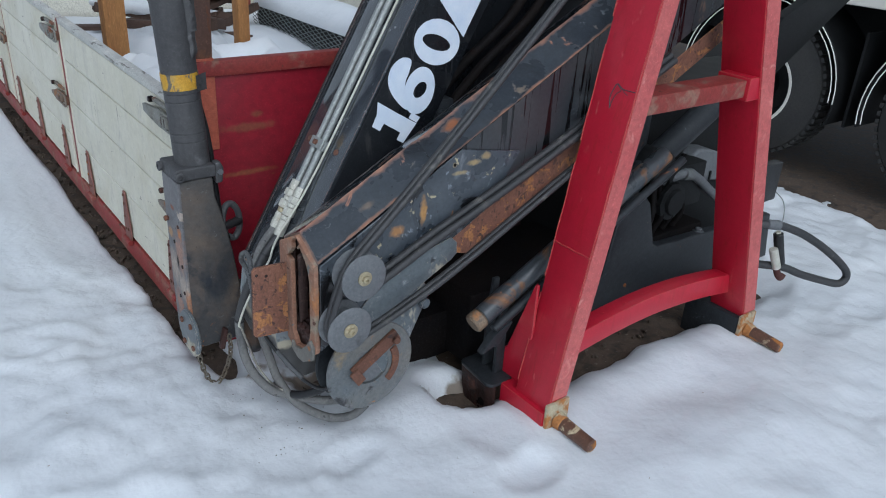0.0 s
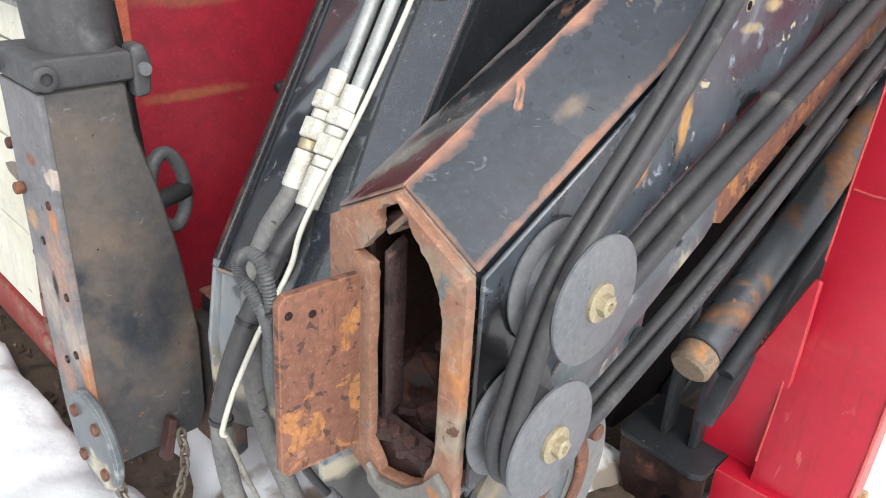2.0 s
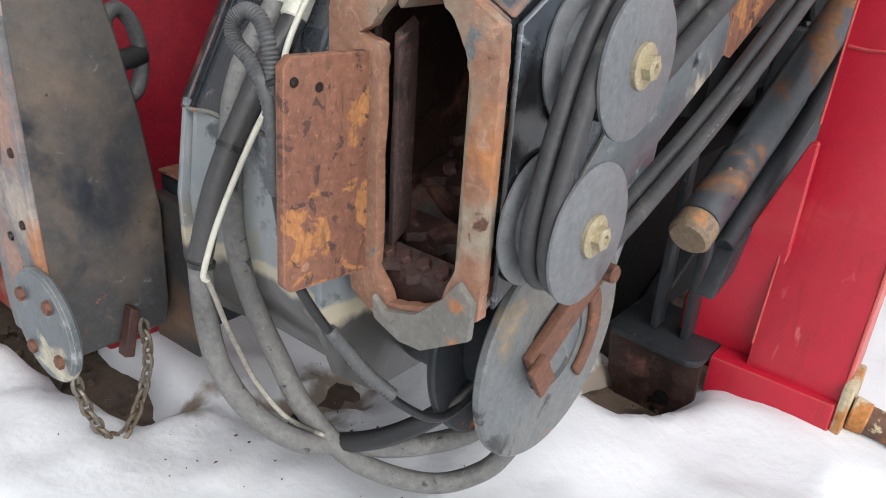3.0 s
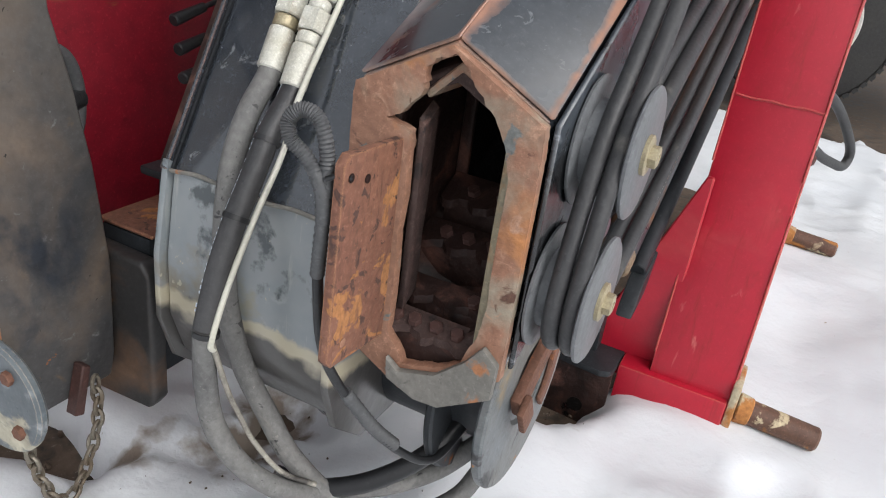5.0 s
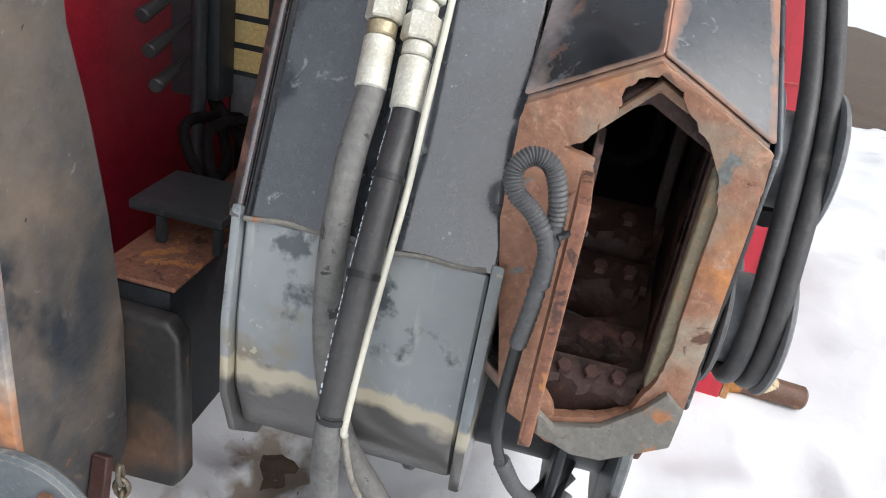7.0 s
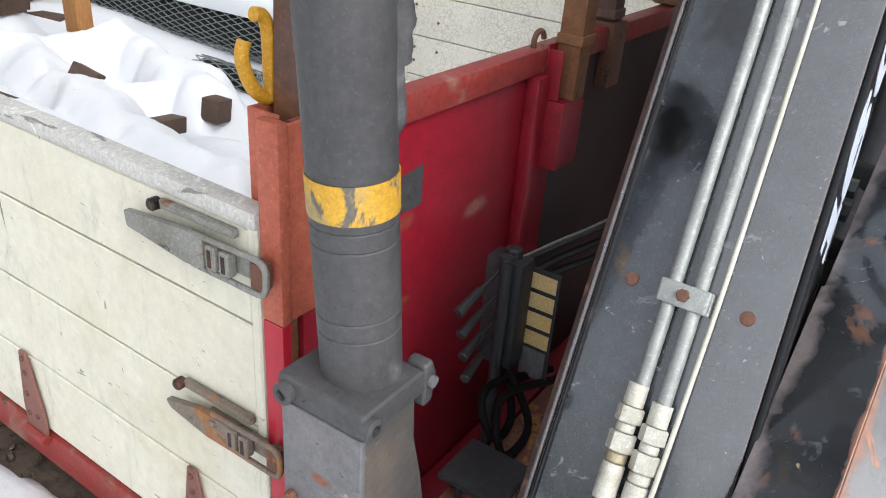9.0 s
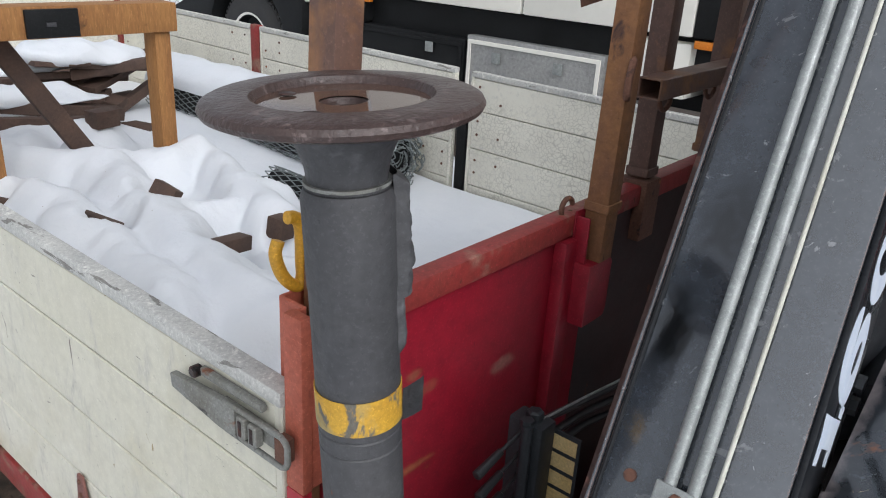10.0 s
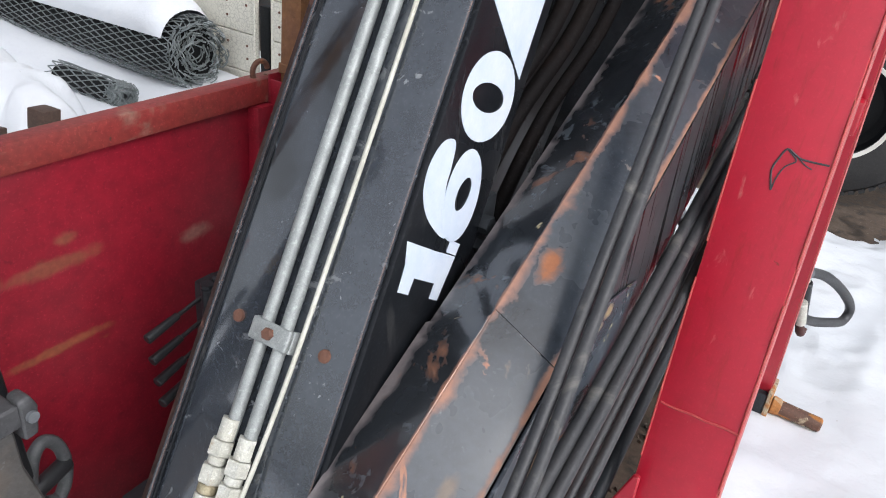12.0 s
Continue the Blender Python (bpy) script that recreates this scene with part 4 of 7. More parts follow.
def strap_hinge(y, z0):
    """A tapered strap with bolts and a knuckle at the rail."""
    z0 += rise(y)
    m = yz(BX0 - 0.0045)
    m = m @ Matrix.Translation((y, z0, 0))
    pts = [(-0.042, 0.03), (-0.036, 0.0), (0.036, 0.0), (0.042, 0.03), (0.04, 0.075), (0.018, 0.20), (0.013, 0.232), (-0.013, 0.232), (-0.018, 0.20), (-0.04, 0.075)]
    bm = bevel(prism(bmesh.new(), pts, m, -0.008), 0.002, 1)
    hinge = part("strap_hinge", bm, M["hinge"], bed, "tapered brown oxide strap hinge")
    for dy, dz in ((0, 0.215), (0, 0.175), (0.012, 0.11), (-0.016, 0.055), (0.018, 0.05)):
        part("bolt", hexbolt(bmesh.new(), (BX0 - 0.0125, y + dy, z0 + dz), (-1, 0, 0), 0.0065, 0.005), M["rust"], hinge)
    part("knuckle", cyl(bmesh.new(), (BX0 - 0.016, y - 0.04, z0 - 0.005), (BX0 - 0.016, y + 0.045, z0 - 0.005), 0.013, seg=12, edge=0.002), M["rail_red"], hinge)


for y in (2.735, 3.31, 3.90, 4.37, 4.96, 5.52, 6.05, 6.6, 7.2):
    strap_hinge(y, 0.115)


def toggle_latch(y, z, worn):
    """A pressed toggle lever with a bail round the catch and a pivot bar above; the tail points away along the body."""
    z += rise(y)
    x = BX0 - 0.003
    m = yz(x) @ Matrix.Translation((y, z, 0))
    steel = M["latch_rusty"] if worn else M["latch"]
    tail = [(0.275, 0.010), (0.272, -0.018), (0.13, -0.034), (0.085, -0.032), (0.085, 0.020), (0.13, 0.024)]
    if worn:
        tail = [(0.238, -0.006), (0.225, -0.020), (0.13, -0.036), (0.06, -0.034), (0.06, 0.018), (0.15, 0.016)]
    lever = part("toggle_latch", bevel(prism(bmesh.new(), tail, m @ Matrix.Translation((0, 0, -0.012)), -0.014), 0.003, 2), steel, bed, "rusty toggle latch with a bent tail" if worn else "grey galvanised toggle latch with rust stains")
    part("base", bevel(prism(bmesh.new(), [(0.14, -0.022), (0.0, -0.022), (0.0, 0.014), (0.14, 0.014)], m, -0.010), 0.002, 1), steel, lever)
    ring = [(0.118, 0.027), (0.118, -0.036), (-0.030, -0.036), (-0.044, -0.030), (-0.050, -0.016), (-0.050, 0.012), (-0.044, 0.024), (-0.030, 0.030)]
    hole = [(0.108, 0.018), (0.108, -0.027), (-0.028, -0.027), (-0.036, -0.024), (-0.040, -0.014), (-0.040, 0.010), (-0.036, 0.017), (-0.028, 0.021)]
    part("bail", bevel(frame_prism(bmesh.new(), ring, hole, m @ Matrix.Translation((0, 0, -0.017)), -0.008), 0.003, 2), steel, lever)
    for a in (0.066, 0.036):
        part("rib", bevel(prism(bmesh.new(), [(a + 0.011, -0.024), (a - 0.011, -0.024), (a - 0.011, 0.017), (a + 0.011, 0.017)], m @ Matrix.Translation((0, 0, -0.0115)), -0.018), 0.005, 3), steel, lever)
        part("slot", bevel(prism(bmesh.new(), [(a + 0.004, -0.018), (a - 0.004, -0.018), (a - 0.004, 0.011), (a + 0.004, 0.011)], m @ Matrix.Translation((0, 0, -0.0296)), -0.001), 0.0003, 1), M["rust_dark"], lever)
    part("catch", bevel(prism(bmesh.new(), [(-0.038, -0.026), (-0.012, -0.026), (-0.012, 0.018), (-0.038, 0.018)], m, -0.022), 0.004, 2), M["rust"], lever, "rusty catch block")
    part("pivot_bar", bevel(prism(bmesh.new(), [(0.205, 0.033), (0.200, 0.048), (0.03, 0.050), (0.028, 0.036)], m, -0.014), 0.004, 2), steel, lever)
    part("pivot", cyl(bmesh.new(), (x - 0.006, y + 0.204, z + 0.040), (x - 0.026, y + 0.204, z + 0.040), 0.011, seg=14, edge=0.003), M["rust_dark"], lever)


for y, z in ((2.540, 0.862), (2.525, 0.520), (4.17, 0.86), (4.17, 0.54), (5.73, 0.86), (5.73, 0.55)):
    toggle_latch(y, z, z < 0.6)

# ---- headboard ----
head = thing("headboard", (2.1, 2.5, 0.1), "dull crimson steel headboard with a worn brown top flange", "headboard")
HT = 1.075
part("sheet", bbox((0.90, 2.5, 0.05), (1.72, 2.512, 1.024), 0.001), M["head"], head)
# from x 1.72 on the sheet is a much darker red-black
part("sheet", bbox((1.7203, 2.5, 0.05), (3.42, 2.512, 1.024), 0.001), M["head_dark"], head, "dark red-black sheet")
part("top_flange", bbox((0.90, 2.484, HT - 0.052), (3.44, 2.53, HT), 0.007), M["rail_red"], head, "rubbed red top flange")
part("rib", bbox((1.555, 2.468, 0.50), (1.605, 2.4995, 1.0225), 0.005), M["head"], head, "upright folded rib")
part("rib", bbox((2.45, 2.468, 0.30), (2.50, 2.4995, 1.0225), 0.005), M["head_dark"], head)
part("bottom_beam", bbox((0.90, 2.44, 0.02), (3.42, 2.499, 0.14), 0.008), M["head"], head)
part("corner_strip", bbox((0.8465, 2.492, 0.06), (0.868, 2.5335, 0.7675), 0.004), M["red"], head, "thin red corner angle")
part("corner_strip", bbox((0.8465, 2.490, 0.768), (0.868, 2.5335, 1.088), 0.005), M["orange_red"], head, "faded orange-red corner angle")
part("corner_channel", bbox((0.866, 2.5125, 0.06), (0.915, 2.528, 0.767), 0.004), M["stake"], head, "rusted brown corner channel")
bm = frame_prism(bmesh.new(), [(0.8685, 2.494), (0.971, 2.494), (0.971, 2.59), (0.885, 2.59), (0.885, 2.534), (0.8685, 2.534)],
                 [(0.8745, 2.5), (0.967, 2.5), (0.967, 2.584), (0.891, 2.584), (0.891, 2.528), (0.8745, 2.528)], Matrix.Translation((0, 0, 0.768)), 0.315)
part("stake_pocket", bevel(bm, 0.004, 1), M["orange_red"], head, "faded orange-red stake pocket at the corner")
bm = prism(bmesh.new(), [(1.598, 0.82), (1.690, 0.82), (1.700, 0.835), (1.700, 0.958), (1.690, 0.97), (1.598, 0.97)], xz(2.428), 0.0705)
pk1 = part("stake_pocket", bevel(bm, 0.004), M["head"], head, "crimson stake pocket")
part("pocket_back", bbox((1.600, 2.478, 0.9705), (1.690, 2.4833, 1.085), 0.003), M["head"], pk1)
part("pocket_ear", bbox((1.600, 2.445, 0.9705), (1.606, 2.4778, 1.075), 0.003), M["head"], pk1)
bm = box(bmesh.new(), (1.915, 2.47, 0.93), (1.995, 2.55, 1.085))
part("stake_pocket", bevel(bm, 0.005), M["rust"], head, "rusty socket on the top flange")


def stake(name, x, y, sx, sy, z0, z1, mat, label, dx=0.0, collar=0.0):
    st = thing(name, (x, y, z0), label, "stake", "stakes on the headboard")
    a = [(-sx / 2, -sy / 2), (sx / 2, -sy / 2), (sx / 2, sy / 2), (-sx / 2, sy / 2)]
    b = [(p * 0.86, q * 0.86) for p, q in a]
    m = Matrix.Translation((x, y, z0)) @ Matrix(((1, 0, dx, 0), (0, 1, 0, 0), (0, 0, 1, 0), (0, 0, 0, 1)))
    part("tube", bevel(frame_prism(bmesh.new(), a, b, m, z1 - z0), 0.004, 2), mat, st)
    if collar:
        o = [(p * 1.16, q * 1.16) for p, q in a]
        i = [(p * 1.01, q * 1.01) for p, q in a]
        part("collar", bevel(frame_prism(bmesh.new(), o, i, m @ Matrix.Translation((0, 0, collar)), 0.022), 0.003, 1), mat, st)
    return st


stake("steel_stake", 1.655, 2.450, 0.052, 0.052, 0.971, 2.3, M["stake"], "rusted square steel stake standing in the headboard pocket", 0.02, 0.112)
stake("steel_stake", 1.958, 2.51, 0.052, 0.052, 1.088, 2.2, M["stake_brown"], "brown rusted square steel stake in the top socket", 0.0, 0.004)
stake("steel_stake", 2.38, 2.51, 0.065, 0.06, 1.078, 2.2, M["stake_brown"], "brown rusted square steel stake on the top flange", 0.0, 0.003)
stake("steel_stake", 0.9385, 2.5475, 0.054, 0.055, 0.77, 2.4, M["stake_brown"], "tall rusty brown square steel stake at the corner of the body", 0.037)
bm = frame_prism(bmesh.new(), [(-0.024, -0.028), (0.024, -0.028), (0.024, 0.028), (-0.024, 0.028)], [(-0.019, -0.023), (0.019, -0.023), (0.019, 0.023), (-0.019, 0.023)],
                 Matrix.Translation((1.80, 2.452, 1.33)) @ pose(0, 0, 0, 0, 90, 0), 0.9)
single("cross_tube", bevel(bm, 0.003, 1), M["stake_brown"], "brown hollow steel tube lying across the stakes", "steel tube")
for x in (1.86, 2.12, 2.3):
    hk = [(x, 2.452, 1.304), (x + 0.005, 2.45, 1.285), (x + 0.03, 2.45, 1.272), (x + 0.055, 2.45, 1.285), (x + 0.058, 2.452, 1.306)]
    single("tube_hook", pipe(bmesh.new(), hk, 0.006, 8, 5), M["rust"], "small rusty steel loop under the cross tube", "hook", "loops under the cross tube")
hk = [(1.655, 2.430, 1.41), (1.640, 2.420, 1.405), (1.630, 2.418, 1.38), (1.632, 2.420, 1.34), (1.655, 2.430, 1.33)]
single("stake_hook", pipe(bmesh.new(), hk, 0.008, 8, 5), M["rust"], "rusty hook welded on a stake", "hook")
# bent rusty sheet resting on the stakes
bm = bmesh.new()
rows = []
for i in range(15):
    t = i / 14
    x = 1.628 + 1.0 * t
    z = 1.497 + 0.084 * t
    w = 0.003 + 0.077 * min(1, t * 1.5)
    rows.append([bm.verts.new((x, 2.55 - w, z + 0.012 * math.sin(9 * t))), bm.verts.new((x, 2.55 + w, z + 0.03))])
for a, b in zip(rows, rows[1:]):
    bm.faces.new((a[0], b[0], b[1], a[1]))
bmesh.ops.solidify(bm, geom=bm.faces[:], thickness=0.006)
single("bent_sheet", bm, M["rust"], "bent dark rusty steel sheet lying on the cross tube and stakes", "steel sheet")
ring = [(1.60 + 0.022 * math.cos(a), 2.505, 1.085 + 0.022 * math.sin(a)) for a in [radians(10 + 320 * i / 12) for i in range(13)]]
single("lashing_ring", pipe(bmesh.new(), ring, 0.006, 8, 2), M["rust"], "small rusty lashing ring on the headboard flange", "ring")

# yellow lifting hook hung on the corner stake
pts = [(x, 2.587, z) for x, z in ((0.903, 1.208), (0.919, 1.204), (0.928, 1.187), (0.93, 1.16), (0.93, 1.13), (0.931, 1.104), (0.925, 1.088), (0.911, 1.093), (0.894, 1.111), (0.883, 1.135), (0.879, 1.157), (0.885, 1.175))]
single("lifting_hook", pipe(bmesh.new(), pts, 0.0105, 12, 6), M["hook"], "yellow painted steel lifting hook hanging behind the stake", "hook")


# ---- load on the bed ----
# ridges of snow lying over hidden boards: a line of places, crest height, half width
ROPES = (
    ([(1.50, 5.60), (1.73, 5.22), (1.84, 5.02), (1.70, 4.45), (1.61, 4.05), (1.56, 3.72), (1.52, 3.40)], 0.60, 0.15),
    ([(1.90, 5.35), (2.02, 5.12), (2.13, 5.02), (2.36, 5.10)], 0.585, 0.13),
    ([(2.36, 5.10), (2.29, 4.73), (2.19, 4.41), (2.10, 4.10)], 0.57, 0.12),
    ([(1.74, 4.60), (1.87, 4.40), (2.03, 4.36), (2.25, 4.36)], 0.545, 0.10),
    ([(1.38, 5.05), (1.48, 4.70), (1.42, 4.30), (1.36, 3.95), (1.30, 3.55)], 0.585, 0.14),
    ([(1.10, 4.90), (1.18, 4.40), (1.12, 3.90)], 0.54, 0.17),
    ([(1.75, 5.85), (2.15, 5.66)], 0.60, 0.14),
    ([(1.20, 5.80), (1.70, 5.60), (1.9, 6.0)], 0.58, 0.18),
    ([(1.95, 3.95), (1.75, 3.80), (1.70, 3.50)], 0.46, 0.12))


def load_top(x, y):
    base = 0.30 + rise(y) + 0.02 * fbm(x, y, 1.5, 2, 4.0)
    base += 0.05 * bump2(x, y, 1.5, 4.6, 0.72, 1.35, 4) + 0.10 * bump2(x, y, 1.3, 3.1, 0.5, 0.5) + 0.06 * bump2(x, y, 2.1, 3.6, 0.35, 0.3)
    base += 0.20 * bump2(x, y, 2.0, 6.3, 1.0, 0.7) + 0.03 * bump2(x, y, 2.1, 4.95, 0.3, 0.3)
    total = math.exp(38 * base)
    wob = 0.05 * fbm(x, y, 3.5, 2, 6.0)
    for line, crest, half in ROPES:
        d = min(seg_dist(x + wob, y - wob, *a, *b) for a, b in zip(line, line[1:]))
        if d < half * 1.5:
            top = crest + 0.035 * fbm(x, y, 4.0, 2, crest * 50) + 0.012 * fbm(x, y, 13.0, 2, 3.0)
            total += math.exp(38 * (top - 0.12 * (d / half) ** 2))
    z = math.log(total) / 38
    for cx, cy, r in ((1.84, 4.56, 0.10), (1.52, 4.41, 0.09), (1.79, 3.97, 0.11), (2.05, 4.00, 0.10), (1.36, 5.0, 0.08)):
        z -= 0.13 * bump2(x, y, cx + 0.4 * wob, cy, r, r, 3)
    return z


def seg_dist(x, y, ax, ay, bx, by):
    t = max(0.0, min(1.0, ((x - ax) * (bx - ax) + (y - ay) * (by - ay)) / ((bx - ax) ** 2 + (by - ay) ** 2)))
    return math.hypot(x - ax - t * (bx - ax), y - ay - t * (by - ay))


xs = list(np.arange(BX0 + 0.032, BX1 - 0.032, 0.026))
ys = list(np.arange(BY0 + 0.035, BY1 - 0.01, 0.026))
sheet("load_snow", load_top, xs, ys, M["snow"], "deep soft white snow with humps over the load", "snow", "stuff")


def timber(name, x, y, z, sx, sy, sz, rot, mat, label, group=""):
    return single(name, bbox((-sx / 2, -sy / 2, -sz / 2), (sx / 2, sy / 2, sz / 2), 0.006, pose(x, y, z, *rot)), mat, label, "timber", group)


for x, y, sx, sy, sz, rot in ((2.05, 4.06, 0.085, 0.08, 0.09, (4, 6, 12)), (1.78, 4.04, 0.20, 0.07, 0.06, (0, 8, 12)), (1.85, 4.62, 0.06, 0.12, 0.17, (20, 25, 25)), (1.50, 4.47, 0.16, 0.05, 0.09, (0, 25, -35)),
                              (1.36, 5.0, 0.12, 0.05, 0.06, (0, 15, -40)), (2.13, 5.62, 0.14, 0.10, 0.09, (0, 0, 10)), (1.88, 5.78, 0.62, 0.06, 0.06, (0, 3, -18))):
    timber("timber_block", x, y, max(load_top(x, y) + (0.020 if sx < 0.3 else 0.0), 0.475 if 4.0 < y < 4.7 else 0.0), sx, sy, sz, rot, M["wood_dark"], "wet brown timber end sticking out of the snow", "timbers in the snow")
timber("timber_brace", 1.62, 5.30, 0.95, 0.09, 0.05, 1.05, (0, -32, 0), M["wood_dark"], "grey-brown plank leaning into the snow")
# orange timber trestle
tr = thing("timber_trestle", (2.22, 5.15, 0.45), "orange weathered timber trestle standing in the snow", "trestle")
part("post", bbox((2.165, 5.10, 0.42), (2.245, 5.20, 1.112), 0.006), M["wood"], tr)
part("post", bbox((1.30, 5.09, 0.42), (1.43, 5.20, 1.112), 0.006), M["wood"], tr)
part("beam", bbox((0.98, 5.075, 1.114), (2.272, 5.215, 1.245), 0.007), M["wood"], tr)
plate = part("bracket", bbox((1.58, 5.058, 1.12), (1.80, 5.0745, 1.235), 0.005), M["truck_black"], tr, "black steel bracket plate")
part("slot", bbox((1.66, 5.052, 1.165), (1.70, 5.058, 1.182), 0.001), M["ink"], plate)
# pile of dark scrap timber with snow
prng = random.Random(11)
for k in range(18):
    x, y = prng.uniform(1.75, 2.75), prng.uniform(6.15, 6.9)
    timber("scrap_board", x, y, 0.46 + 0.04 * (k % 8) + 0.02 * prng.random(), prng.uniform(0.06, 0.14), prng.uniform(0.4, 0.9), prng.uniform(0.03, 0.07),
           (prng.uniform(-14, 14), prng.uniform(-12, 12), prng.uniform(20, 120)), M["wood_dark"], "dark wet scrap board in a pile", "scrap boards")
timber("scrap_board", 2.43, 6.30, 0.765, 0.72, 0.16, 0.03, (0, 7, 0), M["wood_dark"], "dark wet board under a thick cap of snow", "scrap boards")
timber("scrap_board", 2.32, 6.22, 0.815, 0.13, 0.05, 0.07, (0, 4, 0), M["wood_dark"], "short brown board end on the pile", "scrap boards")
timber("scrap_board", 1.95, 6.02, 0.62, 0.95, 0.12, 0.07, (0, 10, -6), M["wood_dark"], "dark wet board under a thick cap of snow", "scrap boards")
for x, y, z, a, b, h, tilt in ((2.42, 6.36, 0.80, 0.40, 0.17, 0.11, 6), (1.93, 6.08, 0.655, 0.48, 0.13, 0.085, 9), (2.0, 6.6, 0.74, 0.5, 0.22, 0.10, 0)):
    bm = bmesh.new()
    bmesh.ops.create_uvsphere(bm, u_segments=40, v_segments=20, radius=1, matrix=pose(x, y, z, 0, tilt, 0) @ Matrix.Diagonal((a, b, h, 1)))
    for v in bm.verts:
        v.co.z += 0.05 * fbm(v.co.x, v.co.y, 5, 2, 3.0)
        v.co.y += 0.03 * fbm(v.co.x, v.co.z, 6, 2, 8.0)
        if v.co.z < z - 0.01:
            v.co.z = z - 0.01 - 0.25 * (z - 0.01 - v.co.z)
    single("snow_cap", bm, M["snow"], "pillow of snow on the scrap boards", "snow", "snow caps")


def fence_roll(x, y0, y1, z, r, seed):
    """Rolled chain-link wire: zigzag wires wound round in layers."""
    roll = thing("fence_roll", (x, y0, z - r), "roll of grey galvanised chain-link fence lying under snow", "wire roll", "fence rolls")
    q = random.Random(seed)
    bm = bmesh.new()
    cyl(bm, (x, y0 + 0.03, z), (x, y1 - 0.03, z), r * 0.80, seg=20)
    part("core", bm, M["truck_black"], roll, "dark packed inner windings")
    bm = bmesh.new()
    n = int(2 * math.pi * r / 0.034)
    rows = int((y1 - y0) / 0.05)
    for k in range(n):
        for way in (1, -1):
            pts = []
            for i in range(rows + 1):
                a = 2 * math.pi * (k + way * 0.5 * i) / n
                rr = r * (0.97 + 0.02 * (i % 2)) + q.uniform(-0.004, 0.004)
                pts.append((x + rr * math.cos(a), y0 + (y1 - y0) * i / rows, z + rr * math.sin(a)))
            pipe(bm, pts, 0.0033, 4, 1)
    tagged(part("wire_net", bm, M["galv"], roll), "", "", "", "stuff")
    bm = bmesh.new()
    for k in range(230):
        rr = r * math.sqrt(q.uniform(0.02, 0.98))
        a = q.uniform(0, 2 * math.pi)
        d = q.uniform(-0.02, 0.05)
        p = Vector((x + rr * math.cos(a), y0 - 0.012 + d, z + rr * math.sin(a)))
        tang = Vector((-math.sin(a), 0, math.cos(a))) * q.uniform(0.02, 0.04)
        pipe(bm, [p - tang, p + Vector((0, -q.uniform(0.0, 0.03), 0)), p + tang], 0.0035, 4, 2)
    tagged(part("wire_fringe", bm, M["galv"], roll), "", "", "", "stuff")


fence_roll(3.16, 4.46, 6.7, 0.47, 0.19, 2)
fence_roll(2.66, 4.42, 4.9, 0.36, 0.065, 3)
# snow on the roll
bm = bmesh.new()
rows = []
for j in range(60):
    y = 4.52 + j * 0.037
    ring_v = []
    for i in range(13):
        a = radians(28 + 124 * i / 12)
        rr = 0.195 + (0.075 + 0.02 * fbm(i * 0.15, y, 4, 2, 1.0)) * max(0.0, math.sin((i / 12) * math.pi)) ** 0.6 * min(1, (j + 0.6) / 3, (60 - j) / 3)
        ring_v.append(bm.verts.new((3.16 + rr * math.cos(a), y, 0.47 + rr * math.sin(a))))
    rows.append(ring_v)
for a, b in zip(rows, rows[1:]):
    for i in range(12):
        bm.faces.new((a[i], a[i + 1], b[i + 1], b[i]))
single("snow_cap", bm, M["snow"], "thick snow lying along the wire roll", "snow", "snow caps", sharp=80)

# ---- white lorry behind ----
TX = 5.0
lorry = thing("white_lorry", (TX + 1.2, 5.0, 0.0), "cream white box lorry with black chassis parked beyond the flat bed", "lorry")
for y0, y1 in ((0.4, 3.55), (3.70, 4.985), (5.0, 6.085), (6.10, 6.72)):
    part("body_panel", bbox((TX - 0.02, y0, 1.10), (TX + 2.4, y1, 3.6), 0.02), M["truck_white"], lorry)
part("body_seam", bbox((TX + 0.01, 0.41, 1.12), (TX + 2.35, 6.70, 3.58), 0.01), M["truck_black"], lorry)
part("body_post", bbox((TX - 0.012, 3.552, 1.10), (TX + 0.02, 3.698, 3.5), 0.01), M["truck_black"], lorry, "dark upright strip between panels")
part("chassis", bbox((TX + 0.5, 0.3, 0.55), (TX + 1.9, 9.2, 1.095), 0.02), M["truck_black"], lorry)
part("skirt", bbox((TX + 0.10, 3.1, 0.80), (TX + 0.5, 7.3, 1.085), 0.01), M["truck_black"], lorry)
for k, (y0, y1) in enumerate(((4.30, 5.50), (5.52, 7.2))):
    lk = part("side_locker", bbox((TX + 0.02, y0, 0.45), (TX + 0.49, y1, 0.90 - 0.04 * k), 0.012), M["truck_black"] if k else M["truck_grey"], lorry, "side locker with a cream frame")
    part("locker_frame", bevel(frame_prism(bmesh.new(), [(y0 + 0.02, 0.47), (y1 - 0.02, 0.47), (y1 - 0.02, 0.87 - 0.04 * k), (y0 + 0.02, 0.87 - 0.04 * k)],
         [(y0 + 0.05, 0.50), (y1 - 0.05, 0.50), (y1 - 0.05, 0.84 - 0.04 * k), (y0 + 0.05, 0.84 - 0.04 * k)], yz(TX + 0.019), -0.015), 0.003, 1), M["truck_black"] if k else M["truck_white"], lk)
    for y in (y0 + 0.35, y1 - 0.3):
        part("catch", bbox((TX - 0.004, y - 0.04, 0.72), (TX + 0.006, y + 0.04, 0.80), 0.004), M["zinc"], lk)
for y in (6.60, 3.62):
    part("marker_lamp", bbox((TX - 0.01, y - 0.06, 1.035), (TX + 0.03, y + 0.06, 1.085), 0.006), M["lamp_amber"], lorry, "amber side marker lamp")
